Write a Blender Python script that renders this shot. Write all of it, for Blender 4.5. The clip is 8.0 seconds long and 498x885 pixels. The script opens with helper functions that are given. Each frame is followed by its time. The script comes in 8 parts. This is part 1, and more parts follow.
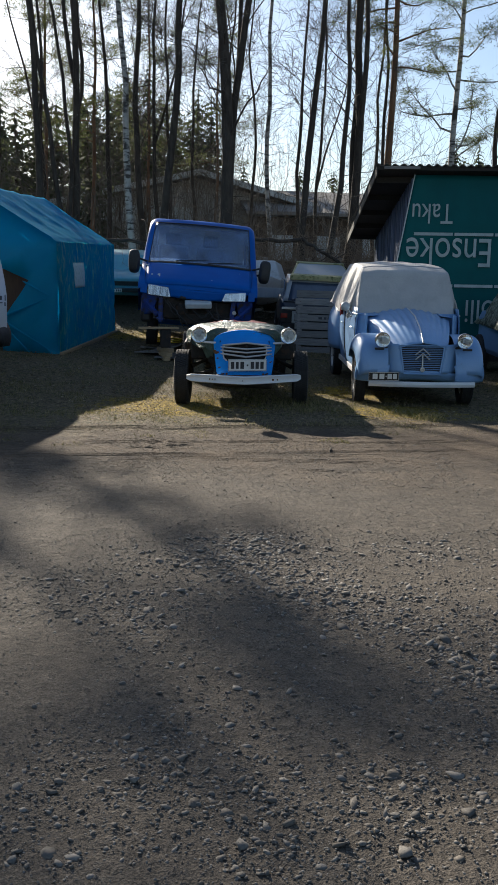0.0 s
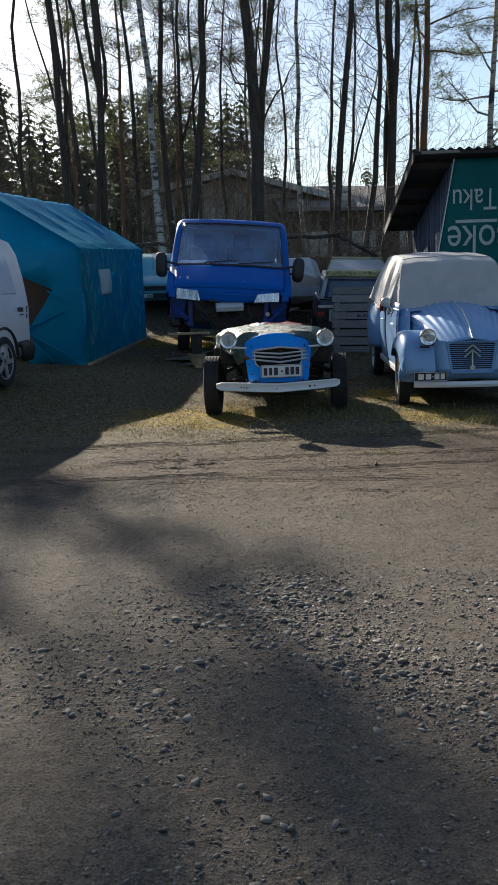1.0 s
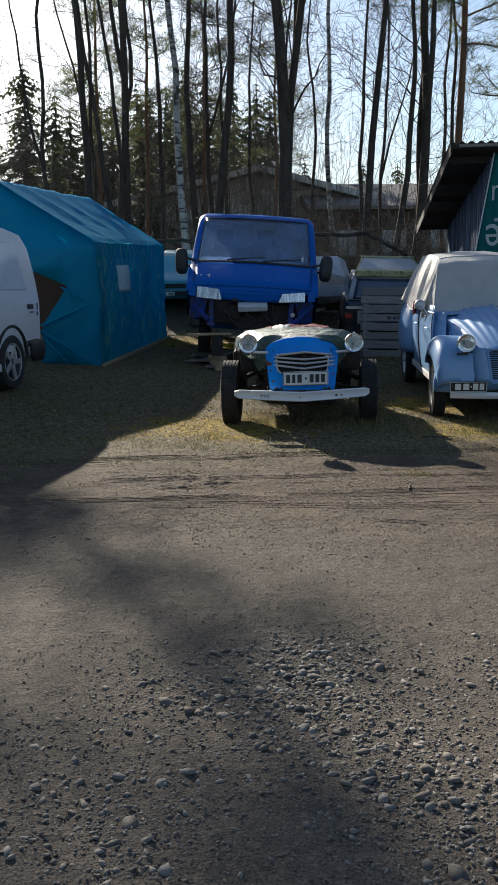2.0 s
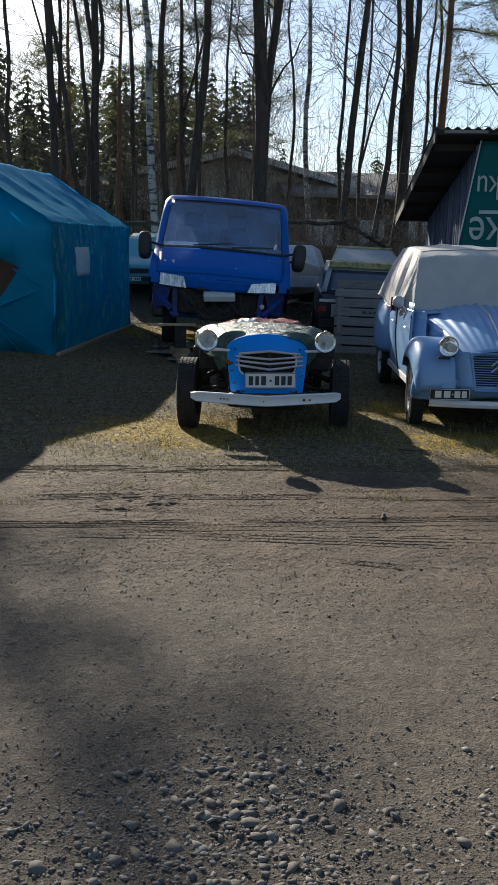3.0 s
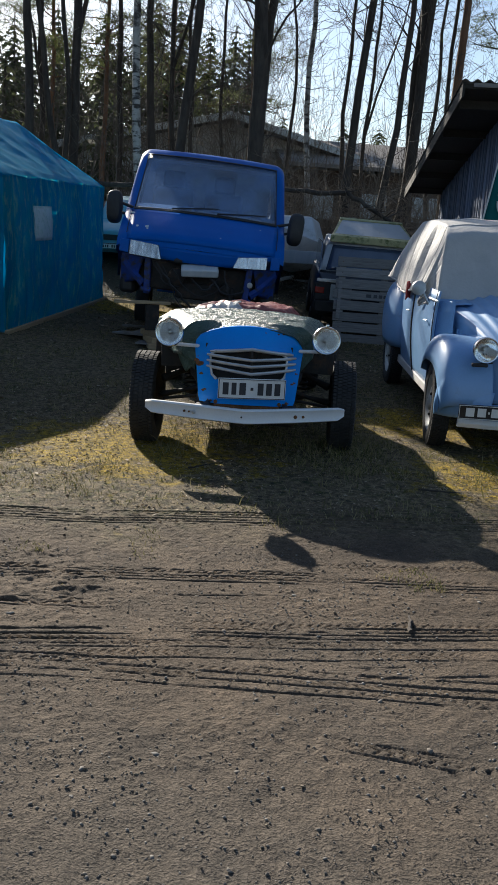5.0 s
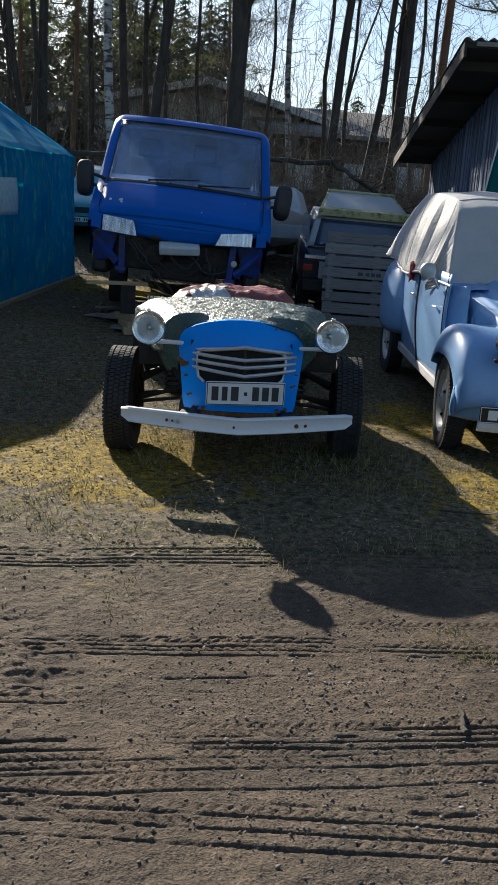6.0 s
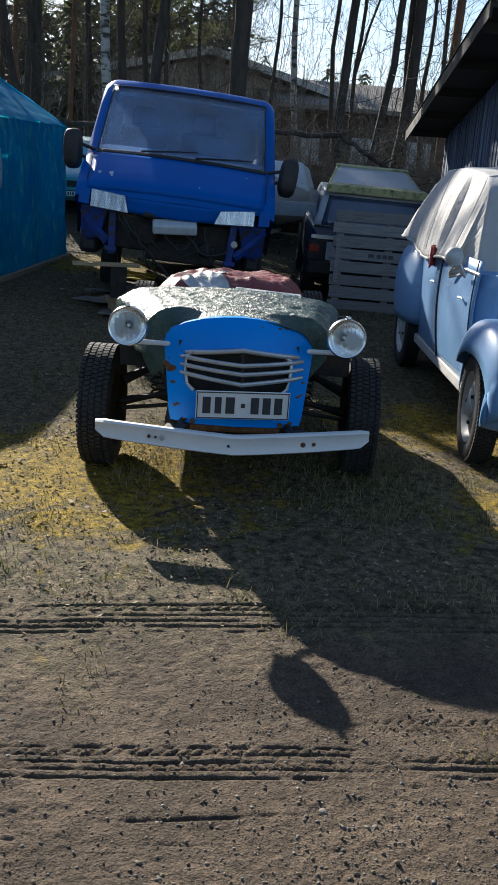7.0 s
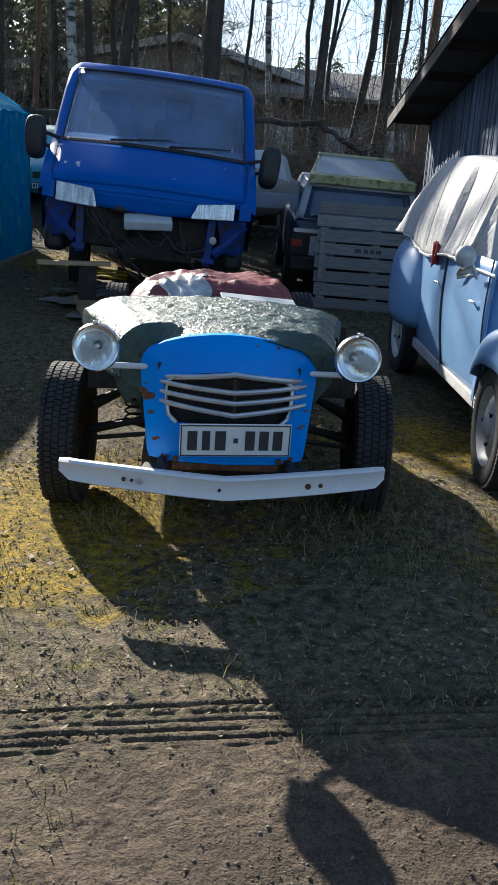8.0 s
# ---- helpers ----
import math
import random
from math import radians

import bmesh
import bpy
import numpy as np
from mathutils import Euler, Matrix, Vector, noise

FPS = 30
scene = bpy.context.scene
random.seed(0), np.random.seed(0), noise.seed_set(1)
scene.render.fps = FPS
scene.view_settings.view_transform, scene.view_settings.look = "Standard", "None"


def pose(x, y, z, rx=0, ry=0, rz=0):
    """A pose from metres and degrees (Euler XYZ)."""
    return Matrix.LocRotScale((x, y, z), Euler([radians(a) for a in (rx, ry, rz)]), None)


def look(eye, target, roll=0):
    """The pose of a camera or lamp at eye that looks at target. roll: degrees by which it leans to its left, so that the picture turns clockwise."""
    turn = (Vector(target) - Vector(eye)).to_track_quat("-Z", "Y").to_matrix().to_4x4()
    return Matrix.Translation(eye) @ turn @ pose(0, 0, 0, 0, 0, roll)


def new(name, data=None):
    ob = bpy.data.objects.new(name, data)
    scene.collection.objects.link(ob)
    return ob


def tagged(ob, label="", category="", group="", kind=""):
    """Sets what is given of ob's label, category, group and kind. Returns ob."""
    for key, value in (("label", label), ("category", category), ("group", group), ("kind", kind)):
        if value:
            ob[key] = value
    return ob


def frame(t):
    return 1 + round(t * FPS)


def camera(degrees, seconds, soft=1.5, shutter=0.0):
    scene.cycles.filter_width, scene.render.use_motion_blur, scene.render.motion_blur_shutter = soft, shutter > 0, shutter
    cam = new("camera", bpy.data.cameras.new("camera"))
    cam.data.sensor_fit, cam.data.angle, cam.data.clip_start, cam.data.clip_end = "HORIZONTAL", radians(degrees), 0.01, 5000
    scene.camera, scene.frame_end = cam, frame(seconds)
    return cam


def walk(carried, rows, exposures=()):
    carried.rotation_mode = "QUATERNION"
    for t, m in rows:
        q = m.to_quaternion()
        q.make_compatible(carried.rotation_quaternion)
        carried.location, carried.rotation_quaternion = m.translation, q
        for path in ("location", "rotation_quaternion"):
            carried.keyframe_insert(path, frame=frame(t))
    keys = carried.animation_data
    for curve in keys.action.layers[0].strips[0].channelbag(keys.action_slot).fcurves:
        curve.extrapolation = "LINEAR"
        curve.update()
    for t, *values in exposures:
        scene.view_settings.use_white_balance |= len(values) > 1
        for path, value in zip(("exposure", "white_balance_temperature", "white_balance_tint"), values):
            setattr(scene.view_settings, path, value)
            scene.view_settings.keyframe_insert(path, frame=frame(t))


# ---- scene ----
cam = camera(31.3, 8.0)
PATH = [
    (0, (-0.429, -9.736, 1.327), (-0.154, -7.783, 0.994), 1.0),
    (0.5, (-0.391, -9.429, 1.33), (-0.12, -7.476, 0.994), 0.0),
    (1, (-0.265, -8.996, 1.334), (-0.086, -7.032, 1.001), -1.6),
    (1.5, (-0.236, -8.6, 1.316), (-0.101, -6.633, 0.982), -1.7),
    (2.8, (0.014, -7.576, 1.386), (0.168, -5.612, 1.04), 1.2),
    (3, (0.031, -7.374, 1.373), (0.219, -5.416, 1.01), 1.1),
    (3.5, (0.126, -6.914, 1.372), (0.362, -4.965, 0.994), 0.7),
    (4, (0.264, -6.446, 1.381), (0.434, -4.494, 0.981), 2.0),
    (4.5, (0.29, -5.954, 1.376), (0.477, -4.005, 0.97), 2.9),
    (4.7, (0.299, -5.764, 1.377), (0.502, -3.816, 0.967), 3.2),
    (5.8, (0.309, -4.834, 1.411), (0.541, -2.903, 0.946), 3.7),
    (6, (0.296, -4.671, 1.43), (0.563, -2.747, 0.951), 3.3),
    (6.5, (0.35, -4.275, 1.426), (0.606, -2.355, 0.925), 3.1),
    (7, (0.412, -3.888, 1.442), (0.676, -1.977, 0.913), 3.8),
    (7.5, (0.375, -3.512, 1.462), (0.666, -1.615, 0.899), 3.8),
    (8, (0.42, -3.198, 1.451), (0.741, -1.3, 0.906), 3.5),
]
walk(cam, [(t, look(eye, target, roll)) for t, eye, target, roll in PATH], [(0, 1.05, 6560, 10), (4, 0.98, 6420, 10), (7, 1.18, 6250, 10), (8, 1.38, 6150, 10)])

# ---------------------------------------------------------------- light
world = bpy.data.worlds.new("sky")
scene.world = world
world.use_nodes = True
sky = world.node_tree.nodes.new("ShaderNodeTexSky")
sky.sky_type, sky.sun_disc = "NISHITA", False
SUN = Vector((-0.68, 1.95, 1.0)).normalized()
sky.sun_elevation, sky.sun_rotation = math.asin(SUN.z), math.atan2(SUN.x, SUN.y)
sky.air_density, sky.dust_density, sky.ozone_density = 1.0, 0.6, 1.5
world.node_tree.links.new(sky.outputs[0], world.node_tree.nodes["Background"].inputs[0])
world.node_tree.nodes["Background"].inputs[1].default_value = 0.072
sun = new("sun", bpy.data.lights.new("sun", "SUN"))
sun.data.energy, sun.data.angle, sun.data.color = 5.0, radians(0.53), (1.0, 0.92, 0.79)
sun.rotation_euler = SUN.to_track_quat("Z", "Y").to_euler()

# ---------------------------------------------------------------- small tools
R = random.Random(7)


def gz(x, y):
    """Height of the ground: flat yard, a gentle rise under the parked cars, a bank at the wood's edge."""
    s = max(0.0, y - 0.6)
    k = min(1.0, max(0.0, (y - 11.5) / 4.0))
    return min(0.0486 * s * s / (s + 0.8), 0.75) + 1.35 * k * k * (3 - 2 * k) + 0.05 * min(4.0, max(0.0, -x - 1.0)) * min(1.0, max(0.0, y / 2))


def part(name, bm, material, parent=None, label="", smooth=True, bevel=0.0, solid=0.0, sub=0, angle=40):
    me = bpy.data.meshes.new(name)
    bmesh.ops.recalc_face_normals(bm, faces=bm.faces)
    bm.to_mesh(me)
    bm.free()
    return dress(new(name, me), material, parent, label, smooth, bevel, solid, sub, angle)


def dress(ob, material, parent=None, label="", smooth=True, bevel=0.0, solid=0.0, sub=0, angle=40):
    me = ob.data
    me.materials.append(material)
    if parent:
        ob.parent = parent
    if label:
        ob["label"] = label
    if smooth:
        me.polygons.foreach_set("use_smooth", [True] * len(me.polygons))
        me.set_sharp_from_angle(angle=radians(angle))
    if solid:
        m = ob.modifiers.new("solid", "SOLIDIFY")
        m.thickness, m.offset = solid, -1
    if sub:
        m = ob.modifiers.new("sub", "SUBSURF")
        m.levels = m.render_levels = sub
    if bevel:
        m = ob.modifiers.new("bevel", "BEVEL")
        m.width, m.segments, m.limit_method, m.angle_limit = bevel, 2, "ANGLE", radians(35)
    return ob


def raw(name, verts, faces, material, parent=None, label="", smooth=False):
    me = bpy.data.meshes.new(name)
    me.from_pydata(verts, [], faces)
    return dress(new(name, me), material, parent, label, smooth)


def thing(name, m, label, category, group=""):
    ob = new(name)
    ob.empty_display_size = 0.2
    ob.matrix_world = m
    return tagged(ob, label, category, group)


def box(bm, c, s, rot=(0, 0, 0)):
    m = pose(*c, *rot) @ Matrix.Diagonal((*s, 1))
    return bmesh.ops.create_cube(bm, size=1, matrix=m)["verts"]


def ring_loft(bm, rings, caps=True, closed=True):
    rows = [[bm.verts.new(p) for p in r] for r in rings]
    n = len(rows[0])
    for a, b in zip(rows, rows[1:]):
        for i in range(n if closed else n - 1):
            j = (i + 1) % n
            bm.faces.new((a[i], a[j], b[j], b[i]))
    if caps and closed:
        bm.faces.new(rows[0][::-1])
        bm.faces.new(rows[-1])
    return rows


def tube(bm, pts, r, n=8, caps=True):
    """A tube along points; r is a number or a list."""
    pts = [Vector(p) for p in pts]
    rr = r if isinstance(r, (list, tuple)) else [r] * len(pts)
    up = Vector((0.31, 0.17, 0.93))
    rings = []
    for i, p in enumerate(pts):
        d = (pts[min(i + 1, len(pts) - 1)] - pts[max(i - 1, 0)]).normalized()
        a = d.cross(up)
        a = a.normalized() if a.length > 1e-4 else d.orthogonal().normalized()
        b = d.cross(a)
        rings.append([p + (a * math.cos(2 * math.pi * k / n) + b * math.sin(2 * math.pi * k / n)) * rr[i] for k in range(n)])
    ring_loft(bm, rings, caps)


def lathe(bm, prof, m=Matrix(), n=32, caps=False):
    """Turns (radius, height) round the z axis of m."""
    rings = [[m @ Vector((r * math.cos(2 * math.pi * k / n), r * math.sin(2 * math.pi * k / n), h)) for k in range(n)] for r, h in prof]
    ring_loft(bm, rings, caps)


def sheet(bm, f, nu, nv, keep=None):
    """A grid of f(u, v), both from 0 to 1."""
    g = [[bm.verts.new(f(i / nu, j / nv)) for i in range(nu + 1)] for j in range(nv + 1)]
    for j in range(nv):
        for i in range(nu):
            if keep is None or keep((i + 0.5) / nu, (j + 0.5) / nv):
                bm.faces.new((g[j][i], g[j][i + 1], g[j + 1][i + 1], g[j + 1][i]))


def prism(bm, poly, m, depth):
    """A polygon in the xy plane of m, drawn out along its z."""
    ring_loft(bm, [[m @ Vector((x, y, h)) for x, y in poly] for h in (0, depth)])


def lerp(table, t):
    """Linear reading of rows (t, a, b, ...)."""
    if t <= table[0][0]:
        return table[0][1:]
    for a, b in zip(table, table[1:]):
        if t <= b[0]:
            k = (t - a[0]) / (b[0] - a[0])
            return tuple(p + (q - p) * k for p, q in zip(a[1:], b[1:]))
    return table[-1][1:]


def fbm(x, y, z=0.0, o=4):
    return noise.fractal(Vector((x, y, z)), 1.0, 2.0, o)


SIDE = Matrix.Rotation(radians(90), 4, "Y")     # lathe axis along x
FRONT = Matrix.Rotation(radians(90), 4, "X")    # lathe axis along -y

# ---------------------------------------------------------------- materials
def shader(name):
    m = bpy.data.materials.new(name)
    m.use_nodes = True
    t = m.node_tree
    return m, t, t.nodes["Principled BSDF"], t.nodes["Material Output"]


def node(t, kind, **values):
    n = t.nodes.new(kind)
    for k, v in values.items():
        n.inputs[k.replace("_", " ")].default_value = v
    return n


def mixc(t, fac, a, b, mode="MIX"):
    n = t.nodes.new("ShaderNodeMix")
    n.data_type, n.blend_type = "RGBA", mode
    for sock, val in ((n.inputs["Factor"], fac), (n.inputs[6], a), (n.inputs[7], b)):
        if isinstance(val, (int, float)):
            sock.default_value = val
        elif isinstance(val, tuple):
            sock.default_value = (*val, 1)
        else:
            t.links.new(val, sock)
    return n.outputs[2]


def ramp(t, fac, lo, hi):
    n = t.nodes.new("ShaderNodeMapRange")
    n.inputs["From Min"].default_value, n.inputs["From Max"].default_value = lo, hi
    t.links.new(fac, n.inputs["Value"])
    return n.outputs["Result"]


def calc(t, op, a, b=0.0):
    n = t.nodes.new("ShaderNodeMath")
    n.operation = op
    for sock, val in zip(n.inputs, (a, b)):
        if isinstance(val, (int, float)):
            sock.default_value = val
        else:
            t.links.new(val, sock)
    return n.outputs[0]


def coords(t, stretch=(1, 1, 1)):
    c = t.nodes.new("ShaderNodeTexCoord")
    mp = t.nodes.new("ShaderNodeMapping")
    mp.inputs["Scale"].default_value = stretch
    t.links.new(c.outputs["Object"], mp.inputs[0])
    return mp.outputs[0]


def noisy(t, co, scale, detail=4.0, rough=0.55):
    n = node(t, "ShaderNodeTexNoise", Scale=scale, Detail=detail, Roughness=rough)
    t.links.new(co, n.inputs["Vector"])
    return n.outputs["Fac"]


def surf(name, c1, c2, scale=6.0, rough=(0.4, 0.6), metal=0.0, bump=0.0, bscale=60.0, dirt=None, dscale=3.0, dirt_at=(0.55, 0.75),
         coat=0.0, stretch=(1, 1, 1), vary=0.0, fine=0.12, fscale=90.0, spec=0.5, transl=0.0, crease=False):
    """A surface of two colours in cloudy patches, with grain, dirt, rust or light streaks in patches of its own, and a
    fine relief.
    """
    m, t, p, out = shader(name)
    co = coords(t, stretch)
    big = noisy(t, co, scale)
    col = mixc(t, ramp(t, big, 0.35, 0.65), c1, c2)
    grain = noisy(t, co, fscale, 3.0, 0.7)
    col = mixc(t, fine, col, ramp_rgb(t, grain), "MULTIPLY")
    if dirt:
        d = ramp(t, noisy(t, co, dscale, 8.0, 0.68), *dirt_at)
        col = mixc(t, d, col, dirt)
    if vary:
        info = t.nodes.new("ShaderNodeObjectInfo")
        col = mixc(t, vary, col, ramp_rgb(t, info.outputs["Random"]), "MULTIPLY")
    t.links.new(col, p.inputs["Base Color"])
    rn = t.nodes.new("ShaderNodeMapRange")
    rn.inputs["To Min"].default_value, rn.inputs["To Max"].default_value = rough
    t.links.new(noisy(t, co, scale * 2.3), rn.inputs["Value"])
    t.links.new(rn.outputs[0], p.inputs["Roughness"])
    p.inputs["Metallic"].default_value = metal
    p.inputs["Coat Weight"].default_value = coat
    p.inputs["Coat Roughness"].default_value = 0.12
    p.inputs["Specular IOR Level"].default_value = spec
    if bump:
        b = node(t, "ShaderNodeBump", Strength=bump, Distance=0.01)
        relief_ = noisy(t, co, bscale, 5.0, 0.6)
        if crease:
            # sharp folds: ridges where the noise crosses its mean
            fold = calc(t, "ABSOLUTE", calc(t, "SUBTRACT", relief_, 0.5))
            fine_ = calc(t, "ABSOLUTE", calc(t, "SUBTRACT", noisy(t, co, bscale * 3.1, 3.0, 0.6), 0.5))
            relief_ = calc(t, "ADD", calc(t, "MULTIPLY", fold, -4.0), calc(t, "MULTIPLY", fine_, -1.6))
        t.links.new(relief_, b.inputs["Height"])
        t.links.new(b.outputs[0], p.inputs["Normal"])
    if transl:
        tr = t.nodes.new("ShaderNodeBsdfTranslucent")
        t.links.new(col, tr.inputs[0])
        mx = t.nodes.new("ShaderNodeMixShader")
        mx.inputs[0].default_value = transl
        t.links.new(p.outputs[0], mx.inputs[1])
        t.links.new(tr.outputs[0], mx.inputs[2])
        t.links.new(mx.outputs[0], out.inputs[0])
    return m


def ramp_rgb(t, fac):
    n = t.nodes.new("ShaderNodeMapRange")
    n.inputs["From Min"].default_value, n.inputs["From Max"].default_value = 0.2, 0.8
    n.inputs["To Min"].default_value, n.inputs["To Max"].default_value = 0.1, 1.0
    t.links.new(fac, n.inputs["Value"])
    return n.outputs[0]


def glass(name, tint, rough=0.03, dust=0.12, haze=(0.22, 0.26, 0.34)):
    """Window glass with a film of dust in the haze colour."""
    m, t, p, out = shader(name)
    p.inputs["Base Color"].default_value = (*tint, 1)
    p.inputs["Roughness"].default_value = rough
    p.inputs["Transmission Weight"].default_value = 1.0
    p.inputs["IOR"].default_value = 1.12
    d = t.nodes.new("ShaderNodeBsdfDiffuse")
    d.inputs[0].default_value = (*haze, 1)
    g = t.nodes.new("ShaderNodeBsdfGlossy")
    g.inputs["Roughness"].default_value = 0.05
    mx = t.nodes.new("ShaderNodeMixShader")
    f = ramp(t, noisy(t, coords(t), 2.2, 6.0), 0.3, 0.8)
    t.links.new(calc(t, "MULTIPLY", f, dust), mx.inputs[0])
    mx2 = t.nodes.new("ShaderNodeMixShader")
    fr = t.nodes.new("ShaderNodeFresnel")
    fr.inputs[0].default_value = 1.5
    t.links.new(fr.outputs[0], mx2.inputs[0])
    t.links.new(p.outputs[0], mx2.inputs[1])
    t.links.new(g.outputs[0], mx2.inputs[2])
    t.links.new(mx2.outputs[0], mx.inputs[1])
    t.links.new(d.outputs[0], mx.inputs[2])
    t.links.new(mx.outputs[0], out.inputs[0])
    return m


RUST = (0.10, 0.035, 0.012)
ROD_BLUE = surf("sky_blue_paint", (0.0, 0.24, 0.80), (0.0, 0.27, 0.84), 4, (0.28, 0.42), dirt=(0.03, 0.12, 0.26), dscale=9, dirt_at=(0.66, 0.74), coat=0.05, spec=0.2, bump=0.03, bscale=25)
RUSTY = surf("rust", (0.10, 0.04, 0.015), (0.20, 0.09, 0.035), 40, (0.8, 0.95), bump=0.5, bscale=120)
VAN_BLUE = surf("deep_blue_paint", (0.0, 0.090, 0.38), (0.0, 0.104, 0.43), 2, (0.3, 0.42), dirt=(0.01, 0.06, 0.30), dscale=5, dirt_at=(0.6, 0.85), coat=0.0, spec=0.12, bump=0.02, bscale=14)
# a darker blue than the body, with brown-black patches
VAN_INNER = surf("darker_blue_inner_panel", (0.0, 0.04, 0.26), (0.002, 0.03, 0.18), 7, (0.5, 0.7), dirt=(0.03, 0.025, 0.02), dscale=8, dirt_at=(0.5, 0.62))
DUCK_BLUE = surf("faded_grey_blue_paint", (0.165, 0.325, 0.555), (0.205, 0.36, 0.60), 3, (0.36, 0.5), dirt=(0.13, 0.17, 0.26), dscale=7, dirt_at=(0.6, 0.85), coat=0.35, bump=0.04, bscale=12)
WHITE_PAINT = surf("white_car_paint", (0.62, 0.64, 0.67), (0.70, 0.71, 0.73), 2, (0.25, 0.35), dirt=(0.4, 0.4, 0.38), dscale=4, dirt_at=(0.6, 0.9), coat=0.3)
BUMPER_WHITE = surf("chipped_white_bumper_paint", (0.66, 0.67, 0.68), (0.74, 0.74, 0.73), 5, (0.35, 0.5), dirt=(0.30, 0.24, 0.16), dscale=14, dirt_at=(0.68, 0.76), bump=0.05)
CHROME = surf("dull_chrome", (0.62, 0.62, 0.62), (0.75, 0.75, 0.74), 20, (0.12, 0.28), metal=1.0, dirt=(0.25, 0.2, 0.15), dscale=20, dirt_at=(0.7, 0.85))
ALU = surf("worn_aluminium_trim", (0.55, 0.55, 0.54), (0.66, 0.66, 0.65), 15, (0.35, 0.5), metal=0.7, dirt=(0.2, 0.17, 0.13), dscale=22, dirt_at=(0.62, 0.8))
STEEL = surf("silver_wheel_paint", (0.42, 0.42, 0.41), (0.52, 0.52, 0.50), 10, (0.4, 0.55), metal=0.3, dirt=RUST, dscale=12, dirt_at=(0.68, 0.8))
RUBBER = surf("weathered_tyre_rubber", (0.018, 0.018, 0.019), (0.032, 0.031, 0.03), 12, (0.7, 0.9), bump=0.25, bscale=150, dirt=(0.09, 0.08, 0.065), dscale=8, dirt_at=(0.6, 0.8))
BLACK = surf("black_plastic", (0.012, 0.012, 0.013), (0.022, 0.022, 0.023), 9, (0.5, 0.7), bump=0.1, bscale=200)
DARK = surf("greasy_dark_metal", (0.012, 0.011, 0.010), (0.03, 0.026, 0.022), 14, (0.55, 0.85), metal=0.2, dirt=(0.07, 0.035, 0.018), dscale=9, dirt_at=(0.52, 0.7), bump=0.3, bscale=70)
TARP_GREEN = surf("crumpled_dark_green_plastic_sheet", (0.030, 0.066, 0.058), (0.052, 0.098, 0.086), 5, (0.28, 0.40), dirt=(0.10, 0.135, 0.125), dscale=9, dirt_at=(0.55, 0.9), bump=0.9, bscale=17, spec=0.4, coat=0.0, crease=True, stretch=(0.8, 1.7, 1))
TARP_RED = surf("faded_red_tarpaulin", (0.15, 0.022, 0.020), (0.22, 0.036, 0.032), 6, (0.35, 0.55), dirt=(0.26, 0.13, 0.12), dscale=9, dirt_at=(0.62, 0.9), bump=0.5, bscale=8, crease=True)
FOIL = surf("torn_silver_foil", (0.36, 0.38, 0.38), (0.60, 0.61, 0.60), 14, (0.25, 0.45), metal=0.4, dirt=(0.3, 0.25, 0.2), dscale=12, dirt_at=(0.5, 0.7), bump=0.4, bscale=50)
COVER = surf("off_white_cloth_cover", (0.45, 0.44, 0.43), (0.52, 0.505, 0.485), 4, (0.6, 0.8), dirt=(0.36, 0.35, 0.34), dscale=3, dirt_at=(0.5, 0.8), bump=0.3, bscale=7, transl=0.05, crease=True)
PLATE_WHITE = surf("white_plate_enamel", (0.72, 0.72, 0.70), (0.78, 0.78, 0.76), 8, (0.4, 0.5), dirt=(0.45, 0.42, 0.36), dscale=12, dirt_at=(0.62, 0.85))
PLATE_BLACK = surf("black_plate_enamel", (0.012, 0.012, 0.014), (0.02, 0.02, 0.022), 8, (0.35, 0.5))
INK = surf("dark_lettering", (0.03, 0.032, 0.04), (0.045, 0.046, 0.052), 20, (0.5, 0.6))
LENS = glass("headlamp_glass", (0.97, 0.98, 0.98), 0.03, 0.015)
# blue haze paints the reflected sky into the screen's dust
SCREEN = glass("dusty_sky_hazed_windscreen", (0.90, 0.94, 0.98), 0.02, 0.60, (0.20, 0.31, 0.52))
SIDEGLASS = glass("clear_side_window", (0.95, 0.97, 0.98), 0.02, 0.05)
MIRROR = surf("bright_lamp_mirror", (0.86, 0.87, 0.88), (0.92, 0.92, 0.92), 12, (0.05, 0.12), metal=1.0, bump=0.16, bscale=22, fine=0.0, stretch=(2.2, 1, 0.3))
REFLECTOR = surf("ribbed_lamp_reflector", (0.16, 0.17, 0.19), (0.62, 0.63, 0.63), 13, (0.12, 0.25), metal=0.95, fine=0.0, bump=0.5, bscale=26, stretch=(3, 1, 0.3))
CAB_GREY = surf("grey_cab_lining", (0.30, 0.32, 0.35), (0.38, 0.40, 0.42), 3, (0.6, 0.8))
# reflected sky is put into the glass's base as dull blue
DARKGLASS = surf("dark_glass_with_sky_tint", (0.045, 0.065, 0.11), (0.07, 0.10, 0.16), 3, (0.08, 0.16), coat=0.6, spec=0.8)
RED_LENS = surf("red_lamp_lens", (0.30, 0.012, 0.010), (0.36, 0.02, 0.015), 20, (0.15, 0.25), coat=0.5)
AMBER = surf("amber_lamp_lens", (0.6, 0.18, 0.02), (0.65, 0.2, 0.03), 20, (0.2, 0.3), coat=0.4)
WAGON = surf("pale_grey_car_paint", (0.40, 0.44, 0.48), (0.48, 0.51, 0.54), 3, (0.3, 0.45), dirt=(0.16, 0.19, 0.12), dscale=6, dirt_at=(0.58, 0.8), coat=0.05, spec=0.3)
ALGAE = surf("cream_paint_with_green_algae", (0.50, 0.46, 0.25), (0.42, 0.42, 0.22), 5, (0.5, 0.7), dirt=(0.09, 0.12, 0.03), dscale=10, dirt_at=(0.5, 0.66))
